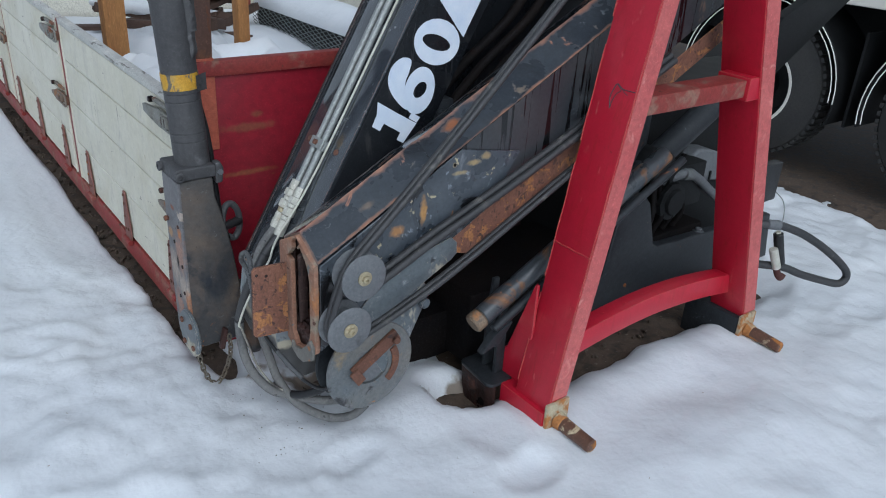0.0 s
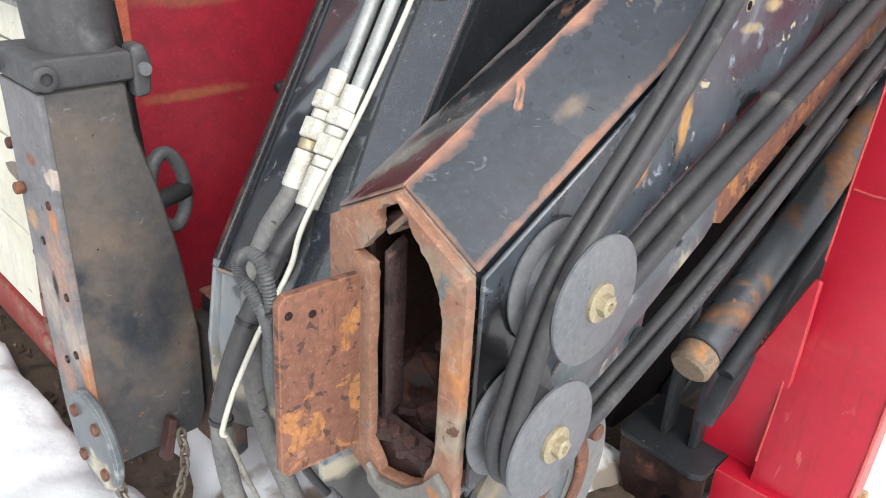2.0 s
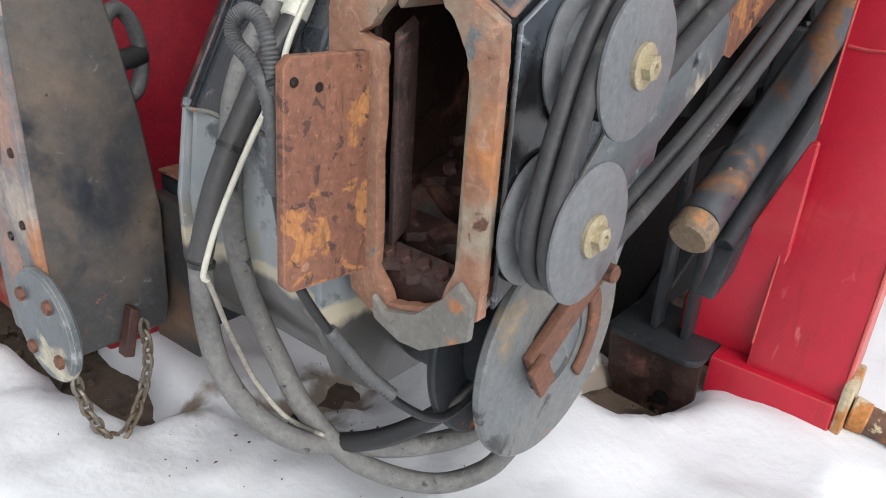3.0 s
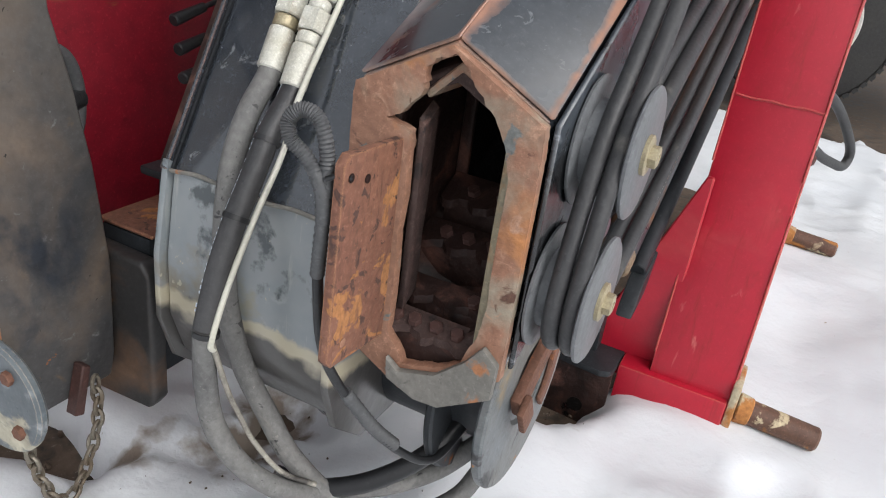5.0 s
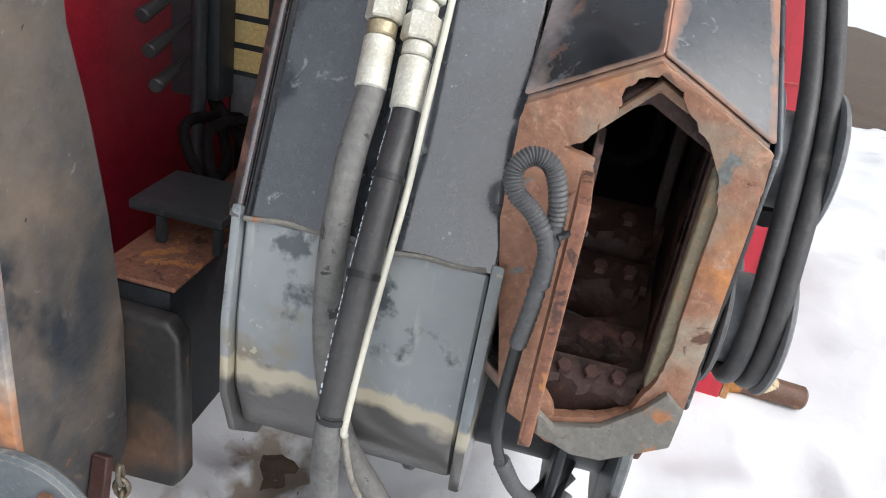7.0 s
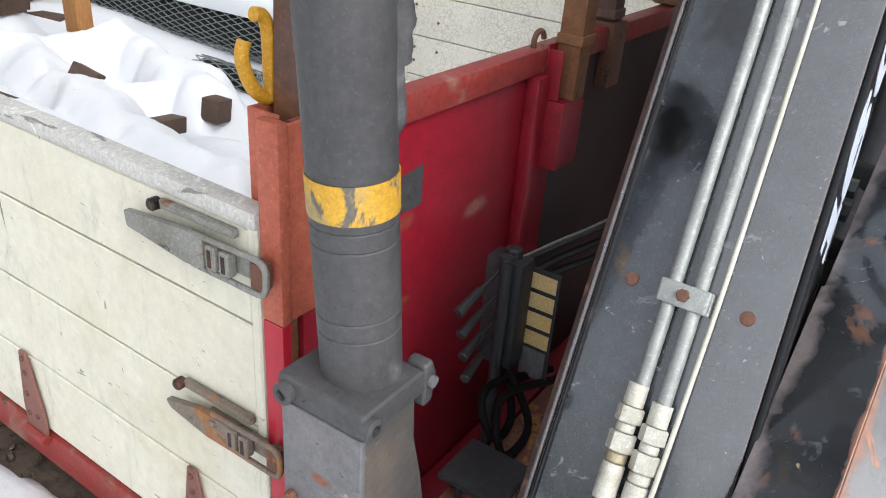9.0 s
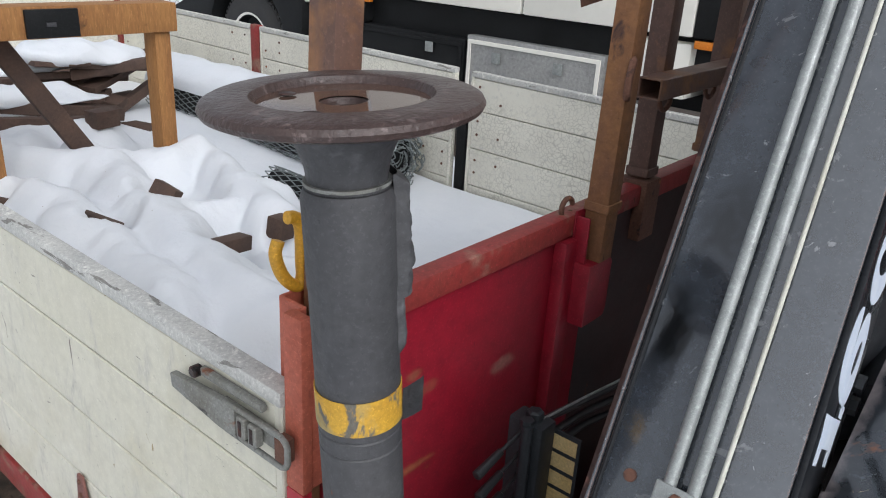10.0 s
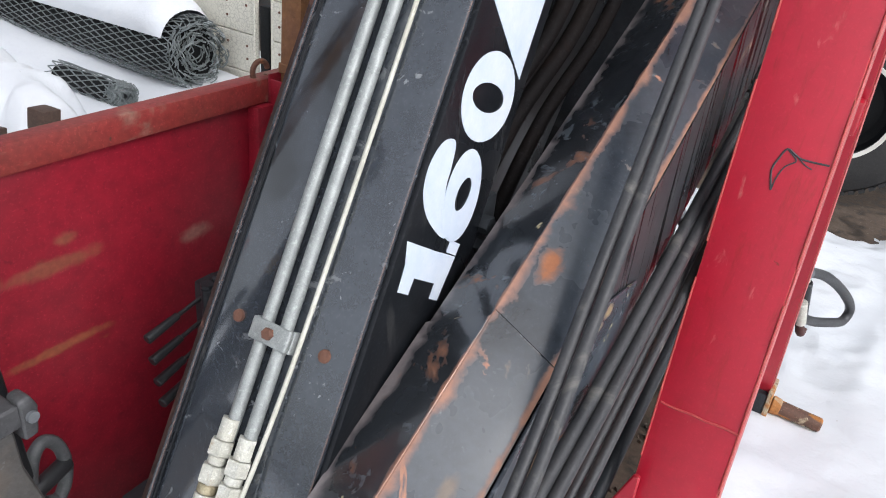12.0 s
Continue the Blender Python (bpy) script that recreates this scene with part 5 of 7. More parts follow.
hz = part("hatch", bbox((TX - 0.035, 6.25, 1.40), (TX - 0.021, 6.62, 1.75), 0.02), M["truck_white"], lorry)
part("hatch_pane", bbox((TX - 0.04, 6.29, 1.44), (TX - 0.0352, 6.58, 1.71), 0.01), M["truck_grey"], hz)
for y, z in ((5.95, 1.22), (3.52, 1.24)):
    part("lock", bbox((TX - 0.032, y - 0.03, z - 0.04), (TX - 0.021, y + 0.03, z + 0.04), 0.004), M["zinc"], lorry)
part("side_hatch", bbox((TX - 0.032, 3.74, 1.36), (TX - 0.021, 4.15, 1.62), 0.02), M["truck_grey"], lorry)
part("pull_handle", bbox((TX - 0.036, 3.33, 1.14), (TX - 0.021, 3.39, 1.25), 0.006), M["zinc"], lorry)
part("rear_locker", bbox((TX + 0.02, 3.70, 0.70), (TX + 0.4, 4.12, 1.06), 0.03), M["truck_white"], lorry, "white rounded locker under the body")
# lettering on the side
txt = bpy.data.curves.new("lettering", "FONT")
txt.body, txt.size, txt.extrude = "gy.se", 0.36, 0.002
txt_ob = new("lettering_curve", txt)
txt_me = bpy.data.meshes.new_from_object(txt_ob.evaluated_get(bpy.context.evaluated_depsgraph_get()))
bpy.data.objects.remove(txt_ob)
txt_me.materials.append(M["ink"])
letters = new("lettering", txt_me)
letters.matrix_basis = Matrix.Translation((TX - 0.0245, 6.02, 1.375)) @ pose(0, 0, 0, 90, 0, -90)
letters.parent = lorry
letters.matrix_parent_inverse = lorry.matrix_basis.inverted()
tagged(letters, "dark serif lettering on the white side")


def wheel(y, x, r=0.49, w=0.30):
    wh = part("wheel", lathe(bmesh.new(), (x, y, r), (x + 1, y, r), [(0.0, 0.26), (-0.01, 0.29), (0.0, 0.33), (0.0, r - 0.09), (0.025, r - 0.02), (0.06, r), (w - 0.06, r), (w - 0.02, r - 0.03), (w, r - 0.1), (w, 0.26), (0, 0.26)], 48), M["tyre"], lorry, "black lorry tyre with dusty sidewall")
    part("rim", lathe(bmesh.new(), (x, y, r), (x + 1, y, r), [(0.002, 0.268), (-0.006, 0.288), (-0.010, 0.282), (-0.004, 0.262), (0.002, 0.262)], 40), M["truck_white"], wh, "white rim edge")
    part("hub", lathe(bmesh.new(), (x, y, r), (x + 1, y, r), [(0.01, 0.262), (0.10, 0.245), (0.13, 0.20), (0.12, 0.12), (0.05, 0.11), (0.04, 0.0)], 36), M["truck_black"], wh, "dark dished wheel disc")
    bm = bmesh.new()
    for k in range(60):
        a = 2 * math.pi * k / 60
        m = Matrix.Translation((x, y, r)) @ pose(0, 0, 0, math.degrees(a), 0, 0)
        box(bm, (0.03, -0.018, r - 0.012), (0.13, 0.012, r + 0.010), m)
        box(bm, (0.17, -0.012, r - 0.012), (w - 0.03, 0.018, r + 0.010), m)
    tagged(part("tread", bm, M["tyre"], wh), "", "", "", "stuff")


for y in (2.95, 1.60, 8.25):
    wheel(y, TX + 0.03)


def mudguard(y, r=0.60):
    pts = [(y + r * math.cos(radians(a)), 0.51 + r * math.sin(radians(a))) for a in range(-12, 200, 8)]
    inner = [(y + (r - 0.015) * math.cos(radians(a)), 0.51 + (r - 0.015) * math.sin(radians(a))) for a in range(-12, 200, 8)]
    m = yz(TX + 0.0)
    g = part("mudguard", bevel(prism(bmesh.new(), pts + inner[::-1], m, 0.42), 0.003, 1), M["truck_black"], lorry, "black plastic mudguard with white trim lines")
    for k in (0.01, 0.04):
        line = [(TX - 0.002, y + (r - k) * math.cos(radians(a)), 0.51 + (r - k) * math.sin(radians(a))) for a in range(-10, 190, 8)]
        part("trim_line", pipe(bmesh.new(), line, 0.004, 5, 1), M["truck_white"], g)


mudguard(2.95)
mudguard(1.60)
part("mud_flap", bbox((TX + 0.05, 2.27, 0.35), (TX + 0.45, 2.29, 0.95), 0.004), M["truck_black"], lorry)
# cab
bm = prism(bmesh.new(), [(7.35, 0.95), (7.35, 2.9), (9.0, 2.9), (9.45, 1.9), (9.52, 0.95), (8.9, 0.95)] , yz(TX), 2.3)
part("cab", bevel(bm, 0.05, 3), M["truck_white"], lorry)
pts = [(7.40, 0.55), (7.40, 1.10), (7.75, 1.16)] + arc(8.25, 0.51, 0.70, 115, 30, 8) + [(9.3, 0.80), (9.5, 0.72), (9.5, 0.5), (8.98, 0.48)] + arc(8.25, 0.51, 0.60, 10, 170, 14) + [(7.6, 0.55)]
part("cab_fender", bevel(prism(bmesh.new(), pts, yz(TX - 0.03), 0.35), 0.015, 2), M["truck_black"], lorry, "dark grey plastic wheel arch")
part("air_tank", cyl(bmesh.new(), (TX + 0.05, 6.9, 0.95), (TX + 0.05, 6.6, 0.95), 0.09, seg=18, edge=0.02), M["truck_black"], lorry)

# wire fence on the far snow bank
fence = thing("wire_fence", (6.0, 12.5, 0.1), "grey chain-link fence in front of a far snow bank", "fence")
for k in range(7):
    x = -4 + k * 2.6
    part("post", cyl(bmesh.new(), (x, 12.5, -0.1), (x, 12.5, 2.2), 0.03, seg=10), M["galv"], fence)
bm = bmesh.new()
for k in range(150):
    x = -4 + 0.12 * k
    for s in (1, -1):
        pipe(bm, [(x - s * 0.9, 12.5, 0.2), (x + s * 0.9, 12.5, 2.0)], 0.004, 3, 1)
tagged(part("wire_net", bm, M["galv"], fence), "", "", "", "stuff")
bm = bmesh.new()
rows = []
for j in range(14):
    rows.append([bm.verts.new((-14 + 0.7 * i, 13.2 + 0.45 * j, 0.1 + 1.7 * math.sin(j / 13 * math.pi) ** 0.7 * (1 + 0.3 * fbm(i * 0.7, j, 0.5, 3, 6.0)))) for i in range(52)])
for a, b in zip(rows, rows[1:]):
    for i in range(51):
        bm.faces.new((a[i], a[i + 1], b[i + 1], b[i]))
single("snow_bank", bm, M["snow"], "ploughed bank of snow beyond the fence", "snow bank", "", "structure", sharp=80)

# ---- crane boom: steep charcoal arm with the number ----
UA, NA = Vector((0.5217, 0.0549, 0.8514)), Vector((-0.8526, 0, 0.5225))
OA = Vector((0.869, -0.020, 0.548))
MA = Matrix(((UA.x, 0, NA.x, OA.x), (UA.y, 1, 0, OA.y), (UA.z, 0, NA.z, OA.z), (0, 0, 0, 1)))   # along the arm, across, out of its front


def on_arm(u, v, w):
    return MA @ Vector((u, v, w))


boom = thing("crane_boom", (0.95, 1.98, 0.25), "steep charcoal steel crane boom with zinc pipes and a number sticker", "crane boom")
AL = 2.3
bm = box(bmesh.new(), (0.0, 1.852, -0.012), (AL, 2.102, 0.0), MA)
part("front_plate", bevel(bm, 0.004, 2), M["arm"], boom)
bm = box(bmesh.new(), (-0.004, 2.1025, -0.22), (AL, 2.114, 0.005), MA)
part("edge_plate", bevel(bm, 0.003, 2), M["arm"], boom, "side plate with a rusted front edge")
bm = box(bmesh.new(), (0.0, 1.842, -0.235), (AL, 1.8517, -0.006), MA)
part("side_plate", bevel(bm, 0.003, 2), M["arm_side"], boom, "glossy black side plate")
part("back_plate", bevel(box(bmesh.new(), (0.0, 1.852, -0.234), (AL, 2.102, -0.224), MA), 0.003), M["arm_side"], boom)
pts = [(0.870, 0.549), (0.856, 0.44), (0.858, 0.355), (0.882, 0.29), (0.94, 0.240), (1.05, 0.240), (1.13, 0.335), (1.092, 0.43)]
bm = prism(bmesh.new(), pts, xz(1.838), 0.242)
part("end_box", bevel(bm, 0.008, 3), M["boom_end"], boom, "faded grey-blue boom end with worn cream patches")
pts2 = [(0.866, 0.560), (0.847, 0.44), (0.848, 0.350), (0.873, 0.28), (0.935, 0.227), (1.055, 0.227), (1.14, 0.33), (1.10, 0.435)]
part("end_flange", bevel(prism(bmesh.new(), pts2, xz(2.0815), 0.010), 0.003, 2), M["boom_end"], boom)
part("weld_bead", pipe(bmesh.new(), [(0.868 - 0.003 * math.sin(40 * y), y, 0.549 + 0.0015 * math.sin(90 * y)) for y in np.linspace(1.842, 2.078, 40)], 0.0028, 6, 1), M["torn_grey"], boom, "rusty weld bead along the fold")
part("end_flange", bevel(prism(bmesh.new(), pts2, xz(1.825), 0.012), 0.003, 2), M["boom_end"], boom)
part("edge_bead", pipe(bmesh.new(), [on_arm(0.0, 2.096, 0.001), on_arm(AL, 2.096, 0.001)], 0.0035, 8, 1), M["arm_side"], boom)
part("edge_strip", bevel(box(bmesh.new(), (0.004, 2.107, 0.0052), (AL, 2.1143, 0.0062), MA), 0.0004, 1), M["rust_dark"], boom, "thin brown rusted edge")
for u, v in ((0.430, 2.056), (0.431, 1.897), (1.25, 2.06)):
    part("rivet", lathe(bmesh.new(), on_arm(u, v, 0.0), on_arm(u, v, 1.0), [(0, 0.010), (0.004, 0.009), (0.006, 0)], 12), M["rust"], boom, "rusted rivet head")


def clamp(u):
    c = part("pipe_clamp", bevel(box(bmesh.new(), (u - 0.016, 1.944, 0.018), (u + 0.016, 2.012, 0.026), MA), 0.003), M["zinc"], boom, "zinc pipe clamp with a rusty bolt")
    for v in (1.945, 2.009):
        part("clamp_lip", bevel(box(bmesh.new(), (u - 0.016, v - 0.003, 0.002), (u + 0.016, v + 0.003, 0.0178), MA), 0.001, 1), M["zinc"], c)
    part("clamp_bolt", hexbolt(bmesh.new(), on_arm(u, 1.978, 0.026), NA, 0.009, 0.008), M["rust"], c)


clamp(0.430)
clamp(1.62)
for v in (1.996, 1.9615):
    part("pipe", cyl(bmesh.new(), on_arm(0.27, v, 0.0125), on_arm(AL, v, 0.0125), 0.0098, seg=14), M["zinc"], boom, "dull zinc hydraulic pipe")
part("white_line", pipe(bmesh.new(), [on_arm(AL, 1.928, 0.009), on_arm(1.5, 1.930, 0.009), on_arm(0.6, 1.933, 0.009), on_arm(0.3, 1.938, 0.012), on_arm(0.12, 1.941, 0.03), (0.880, 1.928, 0.605), (0.838, 1.929, 0.542), (0.797, 1.931, 0.469), (0.774, 1.932, 0.412), (0.778, 1.932, 0.400)], 0.0036, 8, 8), M["white_hose"], boom, "thin white plastic line")


def fitting(v, u0):
    f = part("hose_fitting", lathe(bmesh.new(), on_arm(u0 + 0.015, v, 0.016), on_arm(u0 - 1, v, 0.016), [(0, 0), (0, 0.014), (0.03, 0.014), (0.03, 0.0)], 6), M["fitting"], boom, "bright zinc union nuts")
    prof = ((0.031, 0.022, 0.018, 6), (0.054, 0.012, 0.013, 14), (0.067, 0.026, 0.0185, 6), (0.094, 0.014, 0.0145, 14), (0.109, 0.05, 0.0155, 14))
    for a, length, r, seg in prof:
        part("nut" if seg == 6 else "ferrule", lathe(bmesh.new(), on_arm(u0 + 0.015 - a, v, 0.018), on_arm(u0 - 1, v, 0.018), [(0, 0), (0, r * 0.9), (0.002, r), (length - 0.002, r), (length, r * 0.9), (length, 0)], seg), M["brass"] if seg == 14 and length == 0.014 and v > 1.98 else M["fitting"], f)


fitting(1.999, 0.285)
fitting(1.962, 0.272)
H1 = [on_arm(0.165, 1.999, 0.018), on_arm(0.135, 1.998, 0.018), (0.890, 1.985, 0.634), (0.866, 1.985, 0.585), (0.855, 1.985, 0.525), (0.851, 1.982, 0.46), (0.848, 1.972, 0.40), (0.856, 1.955, 0.327), (0.862, 1.92, 0.265), (0.870, 1.88, 0.204), (0.903, 1.82, 0.137), (0.98, 1.76, 0.088), (1.04, 1.715, 0.100), (1.08, 1.695, 0.14)]
part("hose", pipe(bmesh.new(), H1, 0.0138, 14, 8), M["rubber_dusty"], boom, "dusty hydraulic hose sagging to the pulleys")
H2 = [on_arm(0.150, 1.962, 0.018), on_arm(0.122, 1.961, 0.018), (0.882, 1.946, 0.627), (0.848, 1.945, 0.575), (0.824, 1.945, 0.537), (0.800, 1.946, 0.485), (0.780, 1.947, 0.42), (0.783, 1.949, 0.35), (0.790, 1.940, 0.28), (0.808, 1.91, 0.222), (0.840, 1.865, 0.183), (0.89, 1.845, 0.160), (0.95, 1.79, 0.150), (1.01, 1.74, 0.160), (1.05, 1.70, 0.20)]
part("hose", pipe(bmesh.new(), H2[:7], 0.0136, 14, 8), M["rubber_mid"], boom, "grey-black hydraulic hose with pale print")
part("hose", pipe(bmesh.new(), H2[6:], 0.0138, 14, 8), M["rubber_dusty"], boom, "dusty hydraulic hose sagging to the pulleys")
for p, q in (((0.781, 1.946, 0.415), (-0.15, 0, -0.98)), ((0.875, 1.946, 0.616), (-0.55, 0, -0.83)), ((0.826, 1.945, 0.540), (-0.50, 0, -0.86))):
    p, q = Vector(p), Vector(q)
    part("cable_tie", lathe(bmesh.new(), p, p + q, [(-0.003, 0.0134), (-0.003, 0.0155), (0.003, 0.0155), (0.003, 0.0134), (-0.003, 0.0134)], 18), M["rubber"], boom, "black cable tie")
part("cable", pipe(bmesh.new(), [(0.774, 1.932, 0.412), (0.782, 1.932, 0.389), (0.788, 1.930, 0.366), (0.796, 1.925, 0.332), (0.802, 1.915, 0.305), (0.812, 1.900, 0.265), (0.835, 1.875, 0.215), (0.868, 1.845, 0.185)], 0.0034, 8, 8), M["white_dirty"], boom, "thin dirty line hanging on below the tie")
part("hose", pipe(bmesh.new(), [(0.862, 1.905, 0.175), (0.885, 1.86, 0.158), (0.915, 1.79, 0.185), (0.96, 1.73, 0.235), (1.03, 1.70, 0.29)], 0.013, 10, 8), M["rubber"], boom, "black hose bundle behind the loops")
# pale print along one hose
mark = [p for p in curve_points(H2, 10) if p.z > 0.43]
for k in range(4, len(mark) - 1):
    p, q = mark[k], mark[k + 1]
    if k % 13 == 12 or k % 7 == 6:
        continue
    way = (q - p).normalized()
    c = p + Vector((-0.40, 0.90, 0.12)).normalized() * 0.0134
    part("print_mark", pipe(bmesh.new(), [c, c + way * (0.0028 + 0.0008 * (k % 3))], 0.0009, 5, 1), M["sticker"], boom)
# number sticker on the side plate: along the arm, tops towards the front plate
SIDE = Matrix(((UA.x, NA.x, 0, OA.x), (UA.y, 0, -1, OA.y + 1.8418), (UA.z, NA.z, 0, OA.z), (0, 0, 0, 1)))   # u, out, towards -y


def glyph(name, outer, inner=None, h=0.0008):
    bm = bmesh.new()
    if inner:
        frame_prism(bm, outer, inner, SIDE, h)
    else:
        prism(bm, outer, SIDE, h)
    return part(name, bm, M["sticker"], boom, "pale blue-white number sticker")


# digits of the number
glyph("digit_1", [(0.618, -0.018), (0.619, -0.105), (0.622, -0.181), (0.549, -0.167), (0.549, -0.139), (0.573, -0.140), (0.572, -0.071), (0.547, -0.069), (0.547, -0.037), (0.585, -0.034)])
glyph("number_point", [(0.643, -0.147), (0.643, -0.184), (0.6235, -0.180), (0.6235, -0.146)])


def smooth_loop(pts, n=5):
    """A closed smooth outline through a few corners."""
    out, k = [], len(pts)
    for i in range(k):
        a, b, c, d = (Vector(pts[(i + q) % k]) for q in (-1, 0, 1, 2))
        for j in range(n):
            t = j / n
            q = 0.5 * (2 * b + (c - a) * t + (2 * a - 5 * b + 4 * c - d) * t * t + (3 * b - a - 3 * c + d) * t ** 3)
            out.append((q.x, q.y))
    return out


def ellipse(cu, cn, au, an, bu, bn, n=40):
    return [(cu + au * math.cos(q) + bu * math.sin(q), cn + an * math.cos(q) + bn * math.sin(q)) for q in [2 * math.pi * i / n for i in range(n)]]


glyph("digit_6", ellipse(0.711, -0.138, 0.071, 0.010, -0.006, 0.056), ellipse(0.714, -0.139, 0.0265, 0.0, -0.006, 0.021))
six = [(0.745, -0.016), (0.715, -0.010), (0.684, -0.020), (0.660, -0.048), (0.645, -0.090), (0.642, -0.125), (0.668, -0.110), (0.690, -0.089), (0.712, -0.077), (0.740, -0.074), (0.774, -0.063), (0.768, -0.034)]
glyph("digit_6_tail", smooth_loop(six), h=0.0006)
glyph("digit_0", ellipse(0.862, -0.121, 0.067, 0.012, -0.022, 0.084), ellipse(0.860, -0.119, 0.019, 0.014, -0.016, 0.052))
glyph("stripe", [(0.921, -0.203), (0.978, -0.034), (1.15, -0.022), (1.38, -0.022), (1.22, -0.203)])
glyph("stripe", [(1.47, -0.203), (1.63, -0.022), (1.68, -0.022), (1.52, -0.203)])

# ---- second boom: six-sided telescopic beam with an open end ----
UB = Vector((0.8763, 0, 0.4818))


def beam_m(x0):
    """Section plane: y, z at the station x0; pushed along the beam."""
    dz = (x0 - 0.868) * UB.z / UB.x
    return Matrix(((0, 0, UB.x, x0), (1, 0, UB.y, 0), (0, 1, UB.z, dz), (0, 0, 0, 1)))


def offset(pts, d):
    c = (sum(p[0] for p in pts) / len(pts), sum(p[1] for p in pts) / len(pts))
    out = []
    for i, p in enumerate(pts):
        a, b = pts[i - 1], pts[(i + 1) % len(pts)]
        e1, e2 = Vector((p[0] - a[0], p[1] - a[1])).normalized(), Vector((b[0] - p[0], b[1] - p[1])).normalized()
        n1, n2 = Vector((-e1.y, e1.x)), Vector((-e2.y, e2.x))
        k = (n1 + n2).normalized()
        s = d / max(0.3, k.dot(n1))
        if (p[0] - c[0]) * k.x + (p[1] - c[1]) * k.y > 0:
            k = -k
        out.append((p[0] + k.x * s, p[1] + k.y * s))
    return out


HEX = [(1.833, 0.703), (1.733, 0.757), (1.632, 0.704), (1.630, 0.432), (1.688, 0.386), (1.733, 0.374), (1.778, 0.386), (1.832, 0.432)]
jib = thing("jib_beam", (0.9, 1.733, 0.4), "blue-black six-sided telescopic crane beam with an open rusty end", "crane beam")
part("outer_tube", bevel(frame_prism(bmesh.new(), HEX, offset(HEX, 0.012), beam_m(0.874), 2.3), 0.004, 2), M["beam"], jib, "worn black tube with primer showing on its ridges")
COL = offset(HEX, -0.0045)


def flank(k, j, length, mat, label):
    """A cover plate on one roof flank of the tube."""
    sec = [COL[k], COL[j], (HEX[j][0], HEX[j][1] + 0.0003), (HEX[k][0], HEX[k][1] + 0.0003)]
    part("cover", bevel(prism(bmesh.new(), sec, beam_m(0.876), length), 0.0015, 1), mat, jib, label)


# right flank is lighter than the left: sky sheen is in its colour
flank(1, 2, 0.43, M["beam_sky"], "reinforcing plate with sky sheen coloured blue-grey and primer along the ridge")
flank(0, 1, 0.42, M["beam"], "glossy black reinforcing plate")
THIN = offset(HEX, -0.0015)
part("skin", prism(bmesh.new(), [THIN[1], THIN[2], (HEX[2][0], HEX[2][1] + 0.0003), (HEX[1][0], HEX[1][1] + 0.0003)], beam_m(1.256), 1.80), M["beam_sky"], jib)
part("skin", prism(bmesh.new(), [(1.6283, 0.704), (1.6295, 0.704), (1.6295, 0.434), (1.6283, 0.434)], beam_m(1.30), 1.75), M["beam_drip"], jib, "side paint with black tar runs")
# cover on the side with a pointed end
dz = lambda x, z: z + (x - 0.868) * UB.z / UB.x
pts = [(0.876, dz(0.876, 0.435)), (0.876, dz(0.876, 0.702)), (1.339, 0.962), (1.566, 0.924), (1.502, 0.829), (1.46, dz(1.46, 0.435))]
part("side_cover", bevel(prism(bmesh.new(), pts, xz(1.6215), 0.006), 0.002, 1), M["beam_side"], jib, "side cover plate with worn cream paint spots")
part("hole", lathe(bmesh.new(), (1.313, 1.6213, 0.920), (1.313, 0, 0.920), [(0, 0.0075), (0.001, 0.0075), (0.001, 0.005), (0.0002, 0.0)], 14), M["brass"], jib, "worn bolt hole")
part("hole_core", lathe(bmesh.new(), (1.313, 1.6204, 0.920), (1.313, 0, 0.920), [(0, 0.0055), (0.0006, 0.0055), (0.0006, 0.0)], 12), M["deep_shade"], jib)
part("rub_strip", bevel(prism(bmesh.new(), [(1.30, 0.645), (1.285, 0.684), (1.80, 0.912), (2.6, 1.32), (2.6, 1.24), (1.86, 0.85), (1.38, 0.622)], xz(1.6235), 0.004), 0.001, 1), M["rust_plate"], jib, "brown rusted strip along the lower side")
# rim of the cut end
rim_o = [(1.812, 0.7155), (1.79, 0.7275), (1.765, 0.741), (1.733, 0.7585), (1.700, 0.741), (1.67, 0.7255), (1.631, 0.705), (1.6295, 0.68), (1.6292, 0.65), (1.629, 0.52), (1.629, 0.47), (1.629, 0.431), (1.687, 0.384), (1.744, 0.372), (1.800, 0.402), (1.8345, 0.60), (1.8348, 0.66), (1.835, 0.69), (1.833, 0.704)]
rim_i = [(1.757, 0.712), (1.757, 0.733), (1.745, 0.744), (1.729, 0.7515), (1.713, 0.741), (1.705, 0.726), (1.681, 0.703), (1.664, 0.672), (1.6575, 0.645), (1.656, 0.51), (1.661, 0.473), (1.676, 0.432), (1.706, 0.415), (1.744, 0.405), (1.766, 0.44), (1.766, 0.64), (1.766, 0.668), (1.794, 0.676), (1.777, 0.685)]


def rough_outline(pts, n, jitter, seed):
    """Each edge cut in n with small uneven steps, as left by a torch."""
    q, out = random.Random(seed), []
    for a, b in zip(pts, pts[1:] + pts[:1]):
        for k in range(n):
            out.append((a[0] + (b[0] - a[0]) * k / n + (q.uniform(-jitter, jitter) if k else 0), a[1] + (b[1] - a[1]) * k / n + (q.uniform(-jitter, jitter) if k else 0)))
    return out


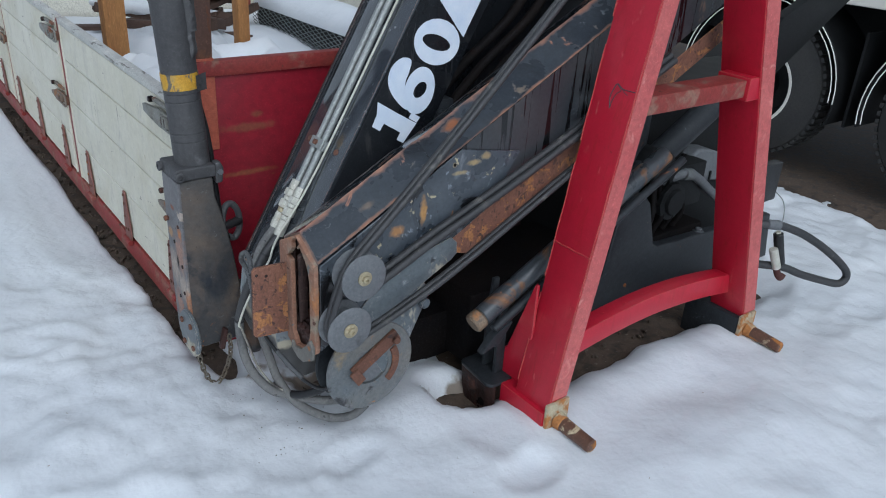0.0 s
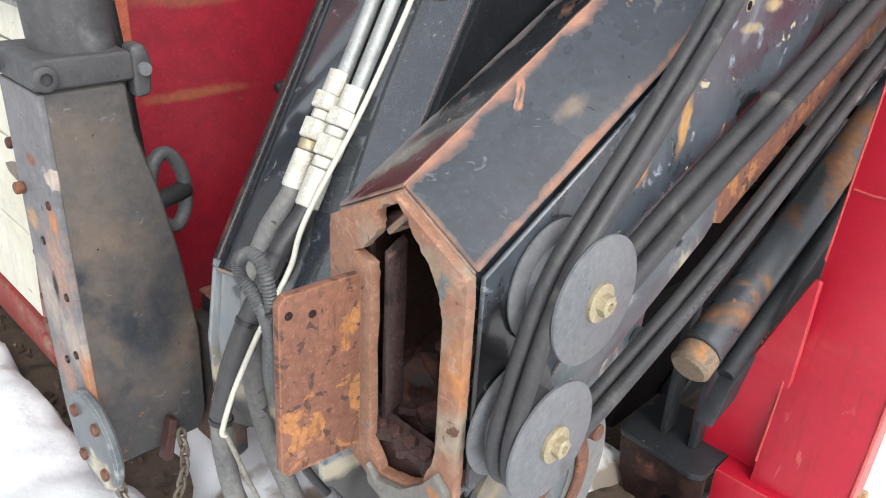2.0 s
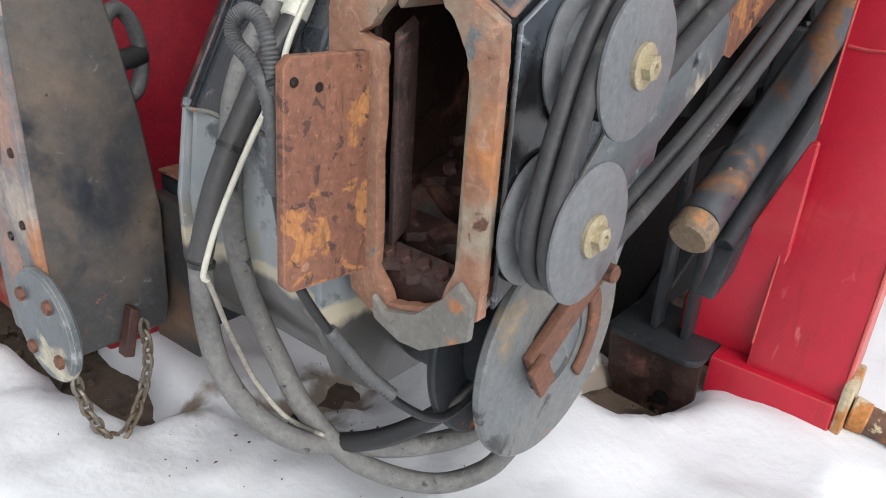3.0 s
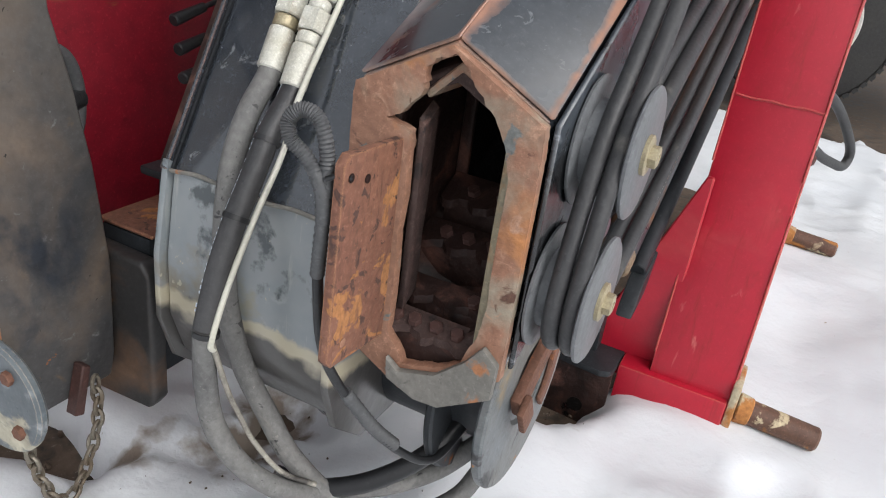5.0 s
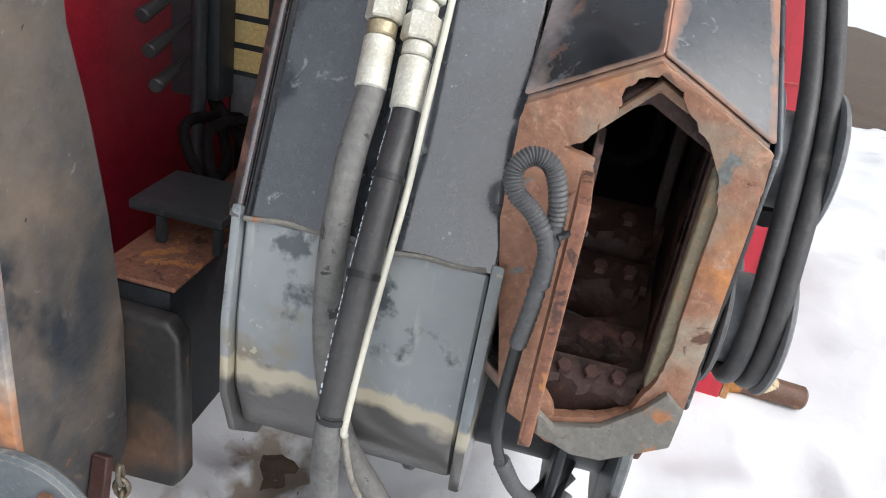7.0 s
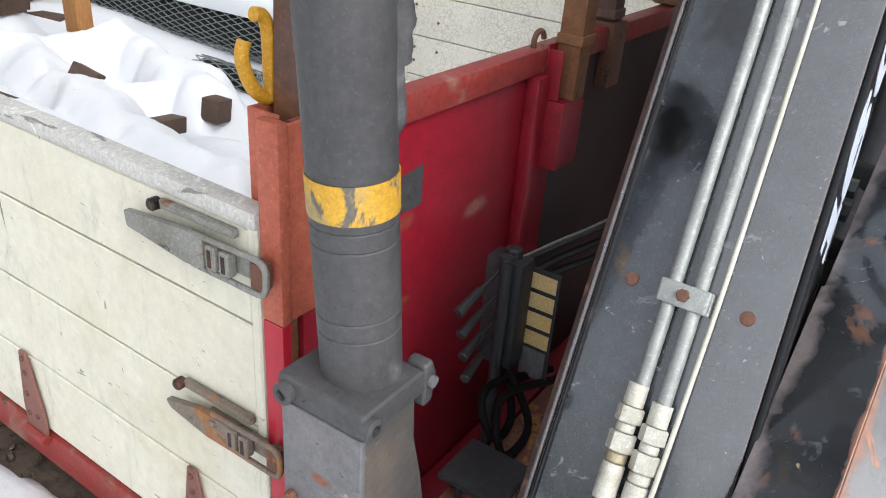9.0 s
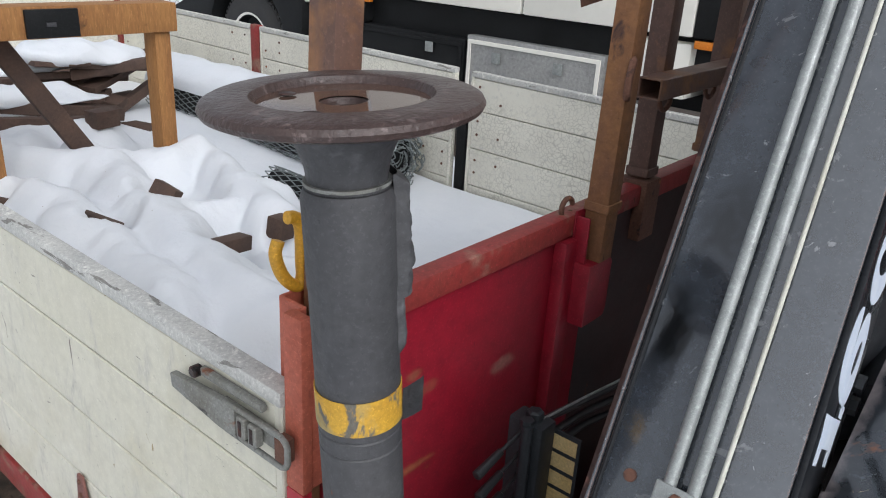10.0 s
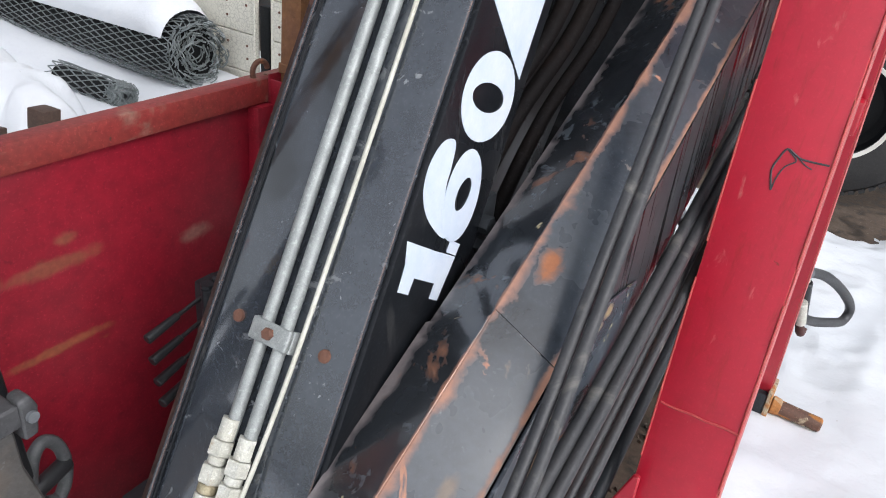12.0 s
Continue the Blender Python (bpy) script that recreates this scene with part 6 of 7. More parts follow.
part("cut_rim", bevel(frame_prism(bmesh.new(), rough_outline(rim_o, 5, 0.0005, 1), rough_outline(rim_i, 5, 0.0016, 2), yz(0.862), 0.013), 0.0018, 2, 50), M["rust_rim"], jib, "flame-cut rusty rim of the open end with a torn notch")
part("inner_lip", bevel(prism(bmesh.new(), [(1.765, 0.706), (1.728, 0.7425), (1.700, 0.728), (1.700, 0.718), (1.728, 0.732), (1.760, 0.699)], yz(0.880), 0.12), 0.002, 1), M["rust_rim"], jib, "rusty lip of the inner section under the ridge")
part("rim_gusset", bevel(prism(bmesh.new(), [(1.6305, 0.452), (1.650, 0.468), (1.667, 0.444), (1.70, 0.413), (1.744, 0.400), (1.760, 0.412), (1.757, 0.386), (1.72, 0.372), (1.69, 0.374), (1.632, 0.410)], yz(0.852), 0.010), 0.003, 2), M["torn_grey"], jib, "torn grey gusset sweeping along the foot of the rim")
# inner telescopic sections, one inside the other; the deeper ones have shade in their colour
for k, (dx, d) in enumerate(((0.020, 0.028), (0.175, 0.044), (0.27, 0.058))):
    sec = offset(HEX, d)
    part("inner_section", bevel(frame_prism(bmesh.new(), sec, offset(sec, 0.010), beam_m(0.868 + dx), 1.6 - 0.1 * k), 0.002, 1), M["rust_dark"] if k == 0 else M["deep_shade"], jib, "inner beam section, dark rust in front, shade-black further in")
    part("section_rim", bevel(frame_prism(bmesh.new(), offset(HEX, d - 0.002), offset(HEX, d + 0.013), beam_m(0.868 + dx - 0.004), 0.010), 0.002, 1), (M["rust_flake"], M["rust_dark"], M["deep_shade"])[k], jib, "section edge, rusty in front, shade-black deep inside")


def ragged_edge(y0, y1, depth, seed, n=18, jag=0.005):
    q = random.Random(seed)
    out = [(y0 + (y1 - y0) * i / n, q.uniform(0, jag) + 0.004 * math.sin(i * 0.9 + seed)) for i in range(n + 1)]
    return out + [(y1, depth), (y0, depth)]


def floor_step(dx, y0, y1, z0, z1, depth, bolts, mat, seed):
    """A packing block across the floor of the beam: a front with bolt heads and a flaking top plate."""
    st = beam_m(0.868 + dx)
    block = part("wear_pad", bevel(box(bmesh.new(), (y0 + 0.004, z0, 0.006), (y1 - 0.004, z1 - 0.0102, depth), st), 0.003, 2), M["rust_dark"], jib, "rusty bolted wear pad")
    flat = st @ Matrix(((1, 0, 0, 0), (0, 0, 1, z1 - 0.010), (0, 1, 0, 0), (0, 0, 0, 1)))
    part("sill", prism(bmesh.new(), ragged_edge(y0, y1, depth, seed), flat, 0.010), mat, block, "flaking rusty sill with a ragged edge")
    for y in bolts:
        part("bolt", hexbolt(bmesh.new(), st @ Vector((y, z1 - 0.0005, min(0.020, depth * 0.5))), (-UB.z, 0, UB.x), 0.0085, 0.008), M["rust_bolt"], block)


floor_step(0.006, 1.672, 1.785, 0.388, 0.438, 0.03, (1.692, 1.718, 1.745, 1.768), M["rust_flake"], 3)
floor_step(0.036, 1.674, 1.790, 0.405, 0.450, 0.03, (1.690,), M["rust_dark"], 5)
floor_step(0.090, 1.680, 1.790, 0.410, 0.464, 0.035, (1.700, 1.731, 1.760), M["rust_dark"], 8)
floor_step(0.128, 1.684, 1.786, 0.430, 0.484, 0.045, (1.712, 1.75), M["rust_dark"], 9)
part("slide_plate", bevel(box(bmesh.new(), (1.676, 0.424, 0.068), (1.792, 0.428, 0.094), beam_m(0.868)), 0.001, 1), M["rust_red"], jib, "red-brown slide plate")
part("side_liner", bevel(box(bmesh.new(), (1.667, 0.44, 0.060), (1.672, 0.66, 0.17), beam_m(0.868)), 0.002, 1), M["rust_dark"], jib, "dark oily liner strip")
# far end closed by a plate coloured as black shade
part("inner_stop", bevel(prism(bmesh.new(), offset(HEX, 0.073), beam_m(0.868 + 0.62), 0.01), 0.001, 1), M["deep_shade"], jib)
part("liner_strip", bevel(box(bmesh.new(), (1.6555, 0.452, 0.004), (1.669, 0.672, 0.045), beam_m(0.868)), 0.003), M["liner_tan"], jib, "tan-green liner strip")
part("liner_strip", bevel(prism(bmesh.new(), rough_outline([(1.761, 0.45), (1.769, 0.45), (1.769, 0.668), (1.761, 0.662)], 6, 0.0008, 9), beam_m(0.884), 0.03), 0.0006, 1), M["rust_flake"], jib, "ragged rusty liner strip")
# hinged cover plate standing out of the end
pl = part("cover_plate", bevel(prism(bmesh.new(), [(0.741, 0.460), (0.749, 0.451), (0.848, 0.442), (0.848, 0.665), (0.755, 0.670), (0.746, 0.661)], xz(1.764), 0.011), 0.0025, 2), M["rust_plate"], jib, "orange rusted cover plate standing open")
for x, z, r in ((0.757, 0.648, 0.0046), (0.785, 0.640, 0.0046), (0.766, 0.473, 0.005)):
    part("bolt_hole", lathe(bmesh.new(), (x, 1.7637, z), (x, 0, z), [(0, r), (0.0006, r), (0.0006, 0)], 14), M["rust_dark"] if z > 0.5 else M["rust_rim"], pl)
# spiral-wrapped cable loop tied to the plate
coil = [(0.752, 1.786, 0.60), (0.747, 1.788, 0.635), (0.744, 1.803, 0.660), (0.740, 1.818, 0.674), (0.742, 1.822, 0.690), (0.748, 1.812, 0.700), (0.751, 1.797, 0.694), (0.752, 1.788, 0.670), (0.752, 1.786, 0.640), (0.754, 1.789, 0.58), (0.758, 1.793, 0.54)]
part("spiral_cable", pipe(bmesh.new(), coil, 0.0062, 10, 14, 0.0014), M["coil"], jib, "grey spiral-wrapped cable loop")
part("cable", pipe(bmesh.new(), [(0.758, 1.793, 0.545), (0.775, 1.795, 0.46), (0.80, 1.79, 0.40), (0.84, 1.77, 0.33), (0.88, 1.74, 0.27), (0.93, 1.715, 0.235), (0.99, 1.70, 0.26)], 0.0055, 10, 8), M["rubber"], jib, "black cable")
part("cable_sleeve", pipe(bmesh.new(), [(0.815, 1.784, 0.375), (0.85, 1.764, 0.315), (0.875, 1.744, 0.28)], 0.0072, 10, 16, 0.0015), M["coil"], jib)
part("cable_tie", pipe(bmesh.new(), [(0.744, 1.782, 0.645), (0.750, 1.772, 0.650), (0.757, 1.763, 0.648)], 0.0028, 6, 5), M["rubber"], jib)

# pulleys beside the open end
def pulley(x, z, r, y0, y1):
    prof = [(0, 0), (0, r - 0.003), (0.002, r), (0.005, r), (0.007, r - 0.003), (0.007, r * 0.66)]
    prof += [(y1 - y0 - 0.006, r * 0.66), (y1 - y0 - 0.005, r - 0.002), (y1 - y0 - 0.004, r), (y1 - y0 - 0.001, r - 0.001), (y1 - y0, r - 0.004), (y1 - y0, 0)]
    p = part("pulley", lathe(bmesh.new(), (x, y0, z), (x, y0 + 1, z), prof, 56), M["sheave"], jib, "grey nylon hose pulley")
    part("washer", lathe(bmesh.new(), (x, y0, z), (x, y0 - 1, z), [(0, 0.021), (0.004, 0.021), (0.005, 0.019), (0.005, 0.0)], 24), M["brass"], p)
    part("bolt", lathe(bmesh.new(), (x, y0 - 0.005, z), (x, y0 - 1, z), [(0, 0.012), (0.008, 0.012), (0.009, 0.010), (0.009, 0.005), (0.005, 0.004), (0.005, 0)], 6), M["brass"], p, "yellowed zinc bolt")


pulley(0.978, 0.672, 0.069, 1.560, 1.6205)
pulley(0.934, 0.522, 0.069, 1.560, 1.6205)


def wrap(y, r):
    """Hose from above, round both pulleys and back up under the beam."""
    p = [(2.0, y + 0.095, 1.622), (1.6, y + 0.055, 1.275), (1.3, y + 0.025, 1.017), (1.16, y + 0.010, 0.900), (1.06, y + 0.003, 0.816), (0.99, y, 0.7555)]
    p += [(0.948, y, 0.712), (0.922, y, 0.668), (0.901, y, 0.612), (0.885, y, 0.560), (0.8805, y, 0.522), (0.888, y, 0.492), (0.908, y, 0.472), (0.934, y, 0.466), (0.962, y, 0.471)]
    p += [(1.00, y, 0.484), (1.057, y, 0.502), (1.15, y, 0.537), (1.255, y, 0.580), (1.374, y, 0.637), (1.642, y, 0.775), (2.1, y, 1.01)]
    return p


for y, r in ((1.5745, 0.0094), (1.5938, 0.0094)):
    part("hose", pipe(bmesh.new(), wrap(y, r), r, 12, 8), M["rubber_mid"], jib, "black hydraulic hose running round the pulleys")
# pale print along the lowest hose
for k in range(34):
    x = 1.13 + 0.007 * k + 0.0015 * (k % 3)
    z = 0.531 + (x - 1.13) * 0.43 + 0.001
    part("print_mark", bbox((x, 1.5668, z), (x + 0.0022 + 0.001 * (k % 2), 1.5678, z + 0.0013), 0.0001), M["latch"], jib)
for y, z in ((1.586, -0.008), (1.606, 0.004)):
    part("hose", pipe(bmesh.new(), [(0.99, y, 0.615 + z), (1.09, y, 0.659 + z), (1.235, y, 0.726 + z), (1.475, y, 0.825 + z), (1.754, y, 0.950 + z), (2.2, y, 1.16 + z)], 0.0115, 12, 8), M["rubber_mid"], jib, "grey-black hose under the beam")
pts = [(1.03, 0.47), (1.00, 0.54), (1.05, 0.59), (1.20, 0.665), (1.315, 0.695), (1.338, 0.672), (1.340, 0.635), (1.32, 0.618), (1.15, 0.53)]
part("pulley_bracket", bevel(prism(bmesh.new(), pts, xz(1.617), 0.006), 0.003, 2), M["arm_end"], jib, "long scuffed grey bracket plate with a rounded end")
CX, CZ = 1.06, 0.31
for y0, y1 in ((1.648, 1.662), (1.716, 1.728), (1.885, 1.899)):
    part("pulley_cheek", lathe(bmesh.new(), (CX, y0, CZ), (CX, y0 + 1, CZ), [(0, 0.062), (0, 0.147), (0.003, 0.150), (y1 - y0 - 0.003, 0.150), (y1 - y0, 0.147), (y1 - y0, 0.062), (0, 0.062)], 64), M["disc"] if y0 < 1.7 else M["black"], jib, "round worn steel pulley cheek")
pts = [(1.00, 0.44), (1.17, 0.545), (1.235, 0.555), (1.265, 0.525), (1.26, 0.485), (1.20, 0.36), (1.12, 0.24)]
arm = part("cheek_arm", bevel(prism(bmesh.new(), pts, xz(1.651), 0.009), 0.003, 2), M["arm_end"], jib, "grey flat arm of the pulley cheek ending at a pin")
part("pin", cyl(bmesh.new(), (1.245, 1.651, 0.478), (1.245, 1.632, 0.478), 0.017, seg=18, edge=0.003), M["arm_end"], arm)
part("drum", cyl(bmesh.new(), (CX, 1.662, CZ), (CX, 1.885, CZ), 0.095, seg=36, edge=0.004), M["black"], jib)
part("axle", cyl(bmesh.new(), (CX, 1.652, CZ), (CX, 1.903, CZ), 0.060, seg=28, edge=0.004), M["sheave"], jib)
m = Matrix.Translation((1.066, 1.648, 0.352)) @ pose(0, 0, 0, 0, -32, 0)
part("keeper_bar", bevel(box(bmesh.new(), (-0.085, -0.014, -0.020), (0.095, 0.0, 0.022), m), 0.004), M["rust"], jib, "rusty keeper bar across the pulley")
part("keeper_block", bevel(box(bmesh.new(), (-0.098, -0.024, -0.036), (-0.066, -0.0145, 0.018), m), 0.004), M["rust"], jib)
part("keeper_arc", bevel(prism(bmesh.new(), arc(CX, CZ, 0.098, -50, 30, 10) + arc(CX, CZ, 0.074, 30, -50, 10), xz(1.640), 0.0075), 0.002, 1), M["rust"], jib, "curved rusty retaining strip")
part("bolt", cyl(bmesh.new(), (1.135, 1.634, 0.388), (1.135, 1.618, 0.388), 0.012, seg=16, edge=0.003), M["rust"], jib)
part("yoke", bevel(prism(bmesh.new(), [(0.95, 0.42), (0.98, 0.36), (1.04, 0.33), (1.12, 0.36), (1.20, 0.47), (1.12, 0.53)], xz(1.732), 0.10), 0.006, 2), M["black"], jib)

jib.location += Vector((0.011, 0.005, 0.004))

# ---- hydraulic cylinder under the beam ----
hc = thing("hydraulic_cylinder", (1.45, 1.66, 0.3), "black hydraulic cylinder with a rusted chipped end", "cylinder")
ax0, ax1 = Vector((1.470, 1.66, 0.328)), Vector((2.35, 1.66, 0.785))
part("barrel", cyl(bmesh.new(), ax0 + (ax1 - ax0) * 0.045, ax1, 0.035, seg=28, edge=0.003), M["barrel"], hc)
part("end_cap", cyl(bmesh.new(), ax0, ax0 + (ax1 - ax0) * 0.0445, 0.0355, seg=28, edge=0.006), M["tan_cap"], hc, "tan rusty end cap with torn paint")
part("side_tube", cyl(bmesh.new(), ax0 + Vector((0.06, -0.040, -0.018)), ax1 + Vector((0.06, -0.040, -0.018)), 0.016, seg=14, edge=0.002), M["black"], hc)
part("lug", bevel(prism(bmesh.new(), [(1.47, 0.24), (1.55, 0.26), (1.60, 0.33), (1.52, 0.30)], xz(1.60), 0.03), 0.004), M["black"], hc)

# ---- red A-frame ----
af = thing("a_frame", (2.15, 1.5, 0.0), "bright red welded steel A-frame crane stand with rusty floor pins", "steel frame")


def leg(x0, slope, depth):
    """A leaning hollow leg: wide side faces and a narrow front."""
    z1 = 2.15
    bm = bmesh.new()
    m = Matrix(((1, 0, slope, x0), (0, 1, 0.012, 0), (0, 0, 1, 0.02), (0, 0, 0, 1)))
    o = [(0, 1.398), (depth, 1.398), (depth, 1.556), (0, 1.556)]
    i = [(0.006, 1.404), (depth - 0.006, 1.404), (depth - 0.006, 1.55), (0.006, 1.55)]
    frame_prism(bm, o, i, m, z1)
    return part("leg", bevel(bm, 0.005, 2), M["red"], af), m


leg1, m1 = leg(1.592, 0.195, 0.078)
leg2, m2 = leg(2.735, -0.262, 0.085)
part("leg_face", bevel(box(bmesh.new(), (0.004, 1.3945, 0.10), (0.074, 1.3977, 2.1), m1), 0.001, 1), M["red_face"], leg1, "sun-bleached pink-red narrow face")
part("leg_face", bevel(box(bmesh.new(), (0.004, 1.3945, 0.10), (0.081, 1.3977, 2.1), m2), 0.001, 1), M["red_face"], leg2)
part("weld_seam", pipe(bmesh.new(), [m1 @ Vector((-0.0005, 1.40 + 0.03 * k, 0.60 + 0.002 * (k % 2))) for k in range(6)], 0.0028, 6, 2), M["red"], leg1)
part("foot_gusset", bevel(prism(bmesh.new(), [(1.545, 0.02), (1.70, 0.02), (1.70, 0.15), (1.66, 0.19), (1.558, 0.48), (1.545, 0.48)], yz(1.64), 0.012), 0.003, 1), M["red"], leg1, "red triangular foot gusset")
part("foot_box", bevel(box(bmesh.new(), (1.585, 1.402, -0.10), (1.70, 1.615, 0.078)), 0.006), M["red"], leg1)
part("foot_box", bevel(box(bmesh.new(), (2.69, 1.402, -0.10), (2.80, 1.66, 0.10)), 0.008), M["black"], leg2, "black foot box")
for x, lg in ((1.648, leg1), (2.745, leg2)):
    part("foot_shoe", bevel(box(bmesh.new(), (x - 0.058, 1.385, -0.04), (x + 0.045, 1.401, 0.115)), 0.006), M["shoe"], lg, "foot with cream paint and rust")
    pin = part("floor_pin", cyl(bmesh.new(), (x - 0.006, 1.384, 0.045), (x, 1.228, 0.034), 0.026, 0.024, 22, 0.005), M["pin"], lg, "rusty round floor pin")
    part("pin_collar", cyl(bmesh.new(), (x - 0.006, 1.384, 0.046), (x - 0.005, 1.355, 0.044), 0.031, 0.028, 22, 0.003), M["shoe"], pin)
part("cross_bar", bevel(box(bmesh.new(), (1.86, 1.43, 1.045), (2.48, 1.53, 1.105)), 0.006), M["rail_red"], af, "upper red cross bar scraped to primer")
part("cross_bar_end", bevel(box(bmesh.new(), (2.40, 1.415, 1.035), (2.485, 1.545, 1.115)), 0.006), M["red"], af)
bm = bmesh.new()
sec = []
for i in range(17):
    t = i / 16
    x = 1.66 + 1.07 * t
    z = 0.207 + 0.065 * math.sin(t * math.pi * 0.9 + 0.1)
    sec.append([bm.verts.new((x, y, z + dzz)) for y, dzz in ((1.475, -0.04), (1.545, -0.04), (1.545, 0.045), (1.475, 0.045))])
for a, b in zip(sec, sec[1:]):
    for k in range(4):
        bm.faces.new((a[k], b[k], b[(k + 1) % 4], a[(k + 1) % 4]))
bm.faces.new(sec[0])
bm.faces.new(sec[-1][::-1])
bmesh.ops.recalc_face_normals(bm, faces=bm.faces)
part("low_bar", bevel(bm, 0.007, 2), M["red"], af, "arched lower red cross bar")
# scratched bird-like mark in the paint
def on_leg(y, z):
    return m1 @ Vector((-0.0008, y - 0.012 * (z - 0.02), z - 0.02))


for line, r in (([(1.492, 1.068), (1.501, 1.10), (1.496, 1.122), (1.487, 1.141), (1.470, 1.134), (1.456, 1.130), (1.416, 1.131)], 0.0018),
                ([(1.487, 1.141), (1.468, 1.126), (1.482, 1.112), (1.490, 1.090), (1.492, 1.068)], 0.0014), ([(1.470, 1.134), (1.452, 1.122), (1.44, 1.118)], 0.0012)):
    part("scratch_mark", pipe(bmesh.new(), [on_leg(y, z) for y, z in line], r, 5, 5), M["ink"], leg1, "dark scratched mark in the paint")
# beads of weld along the edges of the legs
for lg, m, y in ((leg1, m1, 1.556), (leg1, m1, 1.398)):
    for z0, z1 in ((0.10, 0.42), (0.48, 0.86), (0.93, 1.22), (1.30, 1.75)):
        part("weld_bead", pipe(bmesh.new(), [m @ Vector((-0.0005 + 0.0012 * math.sin(37 * z), y, z)) for z in np.linspace(z0, z1, 30)], 0.0022, 6, 1), M["red"], lg)

# ---- crane base behind the frame ----
cb = thing("crane_pedestal", (2.4, 1.85, 0.0), "black cast crane pedestal with plates, hoses and valves on bare soil", "crane pedestal")
pts = [(1.80, 0.03), (1.95, 0.10), (2.28, 0.22), (2.32, 0.44), (2.345, 0.51), (2.40, 0.55), (2.47, 0.548), (2.515, 0.50), (2.55, 0.40), (2.585, 0.300), (2.62, 0.282), (3.10, 0.262), (3.50, 0.25), (3.56, 0.0), (1.80, 0.0)]
part("base_plate", bevel(prism(bmesh.new(), pts, xz(1.80), 0.05), 0.01, 3), M["black"], cb, "satin black base plate with a rounded upright tongue")
# base_body and post are near-black to paint in the shade under the crane
part("base_body", bevel(box(bmesh.new(), (1.62, 1.852, 0.0), (3.0, 2.25, 0.30)), 0.015), M["deep_shade"], cb)
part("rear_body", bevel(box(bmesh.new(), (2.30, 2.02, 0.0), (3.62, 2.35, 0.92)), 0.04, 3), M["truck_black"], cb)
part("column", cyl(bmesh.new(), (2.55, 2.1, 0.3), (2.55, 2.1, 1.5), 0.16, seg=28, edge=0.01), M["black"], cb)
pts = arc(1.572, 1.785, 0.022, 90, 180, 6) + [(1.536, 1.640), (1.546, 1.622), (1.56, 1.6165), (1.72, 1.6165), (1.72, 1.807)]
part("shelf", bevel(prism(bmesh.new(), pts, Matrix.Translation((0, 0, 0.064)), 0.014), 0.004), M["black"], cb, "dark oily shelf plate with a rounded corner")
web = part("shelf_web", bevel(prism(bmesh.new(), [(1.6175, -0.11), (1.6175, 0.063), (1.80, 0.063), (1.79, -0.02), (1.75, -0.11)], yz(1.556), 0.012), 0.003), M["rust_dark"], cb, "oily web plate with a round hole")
part("hole", lathe(bmesh.new(), (1.556, 1.676, -0.030), (0, 1.676, -0.030), [(0, 0.016), (0.001, 0.016), (0.001, 0)], 20), M["deep_shade"], web)
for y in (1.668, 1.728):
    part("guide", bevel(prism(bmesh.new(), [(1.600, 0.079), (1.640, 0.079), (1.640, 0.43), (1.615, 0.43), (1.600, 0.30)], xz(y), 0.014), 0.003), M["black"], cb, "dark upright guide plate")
part("post", bevel(box(bmesh.new(), (1.35, 1.98, -0.02), (1.75, 2.3, 0.18)), 0.02), M["deep_shade"], cb)
part("ram", cyl(bmesh.new(), (2.40, 1.92, 0.50), (3.12, 1.92, 0.90), 0.055, seg=24, edge=0.004), M["black"], cb, "black diagonal ram")
part("ram_plate", bevel(prism(bmesh.new(), [(3.10, 0.86), (3.20, 0.82), (3.66, 1.10), (4.2, 1.42), (4.2, 1.56), (3.57, 1.28), (3.35, 1.19)], xz(1.89), 0.05), 0.006, 2), M["truck_black"], cb, "dark plate at the end of the ram")
part("ram_eye", cyl(bmesh.new(), (2.62, 1.84, 0.62), (2.62, 2.0, 0.62), 0.075, seg=24, edge=0.008), M["truck_black"], cb)
part("valve_block", bevel(box(bmesh.new(), (2.70, 1.86, 0.40), (2.95, 2.0, 0.60)), 0.01), M["truck_black"], cb)
hd = part("hood", bevel(prism(bmesh.new(), [(2.90, 0.50), (2.93, 0.60), (2.99, 0.625), (3.09, 0.605), (3.42, 0.490), (3.44, 0.40), (3.0, 0.47)], xz(1.93), 0.22), 0.016, 3), M["sheave"], cb, "grey rounded hood")
for k in range(4):
    part("rib", bevel(box(bmesh.new(), (2.95 + 0.07 * k, 1.922, 0.46), (2.962 + 0.07 * k, 1.929, 0.545 - 0.02 * k)), 0.002, 1), M["truck_black"], hd)
part("hose", pipe(bmesh.new(), [(2.70, 1.90, 0.53), (2.76, 1.86, 0.565), (2.815, 1.85, 0.566), (2.90, 1.85, 0.52), (2.998, 1.85, 0.451), (3.10, 1.85, 0.385), (3.213, 1.85, 0.304), (3.30, 1.87, 0.22)], 0.021, 12, 8), M["sheave"], cb, "thick grey hose")
part("coupling", cyl(bmesh.new(), (2.775, 1.852, 0.568), (2.835, 1.85, 0.558), 0.026, seg=16, edge=0.004), M["disc"], cb)
for x in (2.945, 3.113):
    b0 = part("stud", cyl(bmesh.new(), (x, 1.83, 0.245), (x, 1.83, 0.285), 0.016, seg=14, edge=0.003), M["sheave"], cb, "grey upright stud with a nut")
    part("nut", lathe(bmesh.new(), (x, 1.83, 0.256), (x, 1.83, 2), [(0, 0), (0, 0.026), (0.016, 0.026), (0.016, 0.0)], 6), M["sheave"], b0)
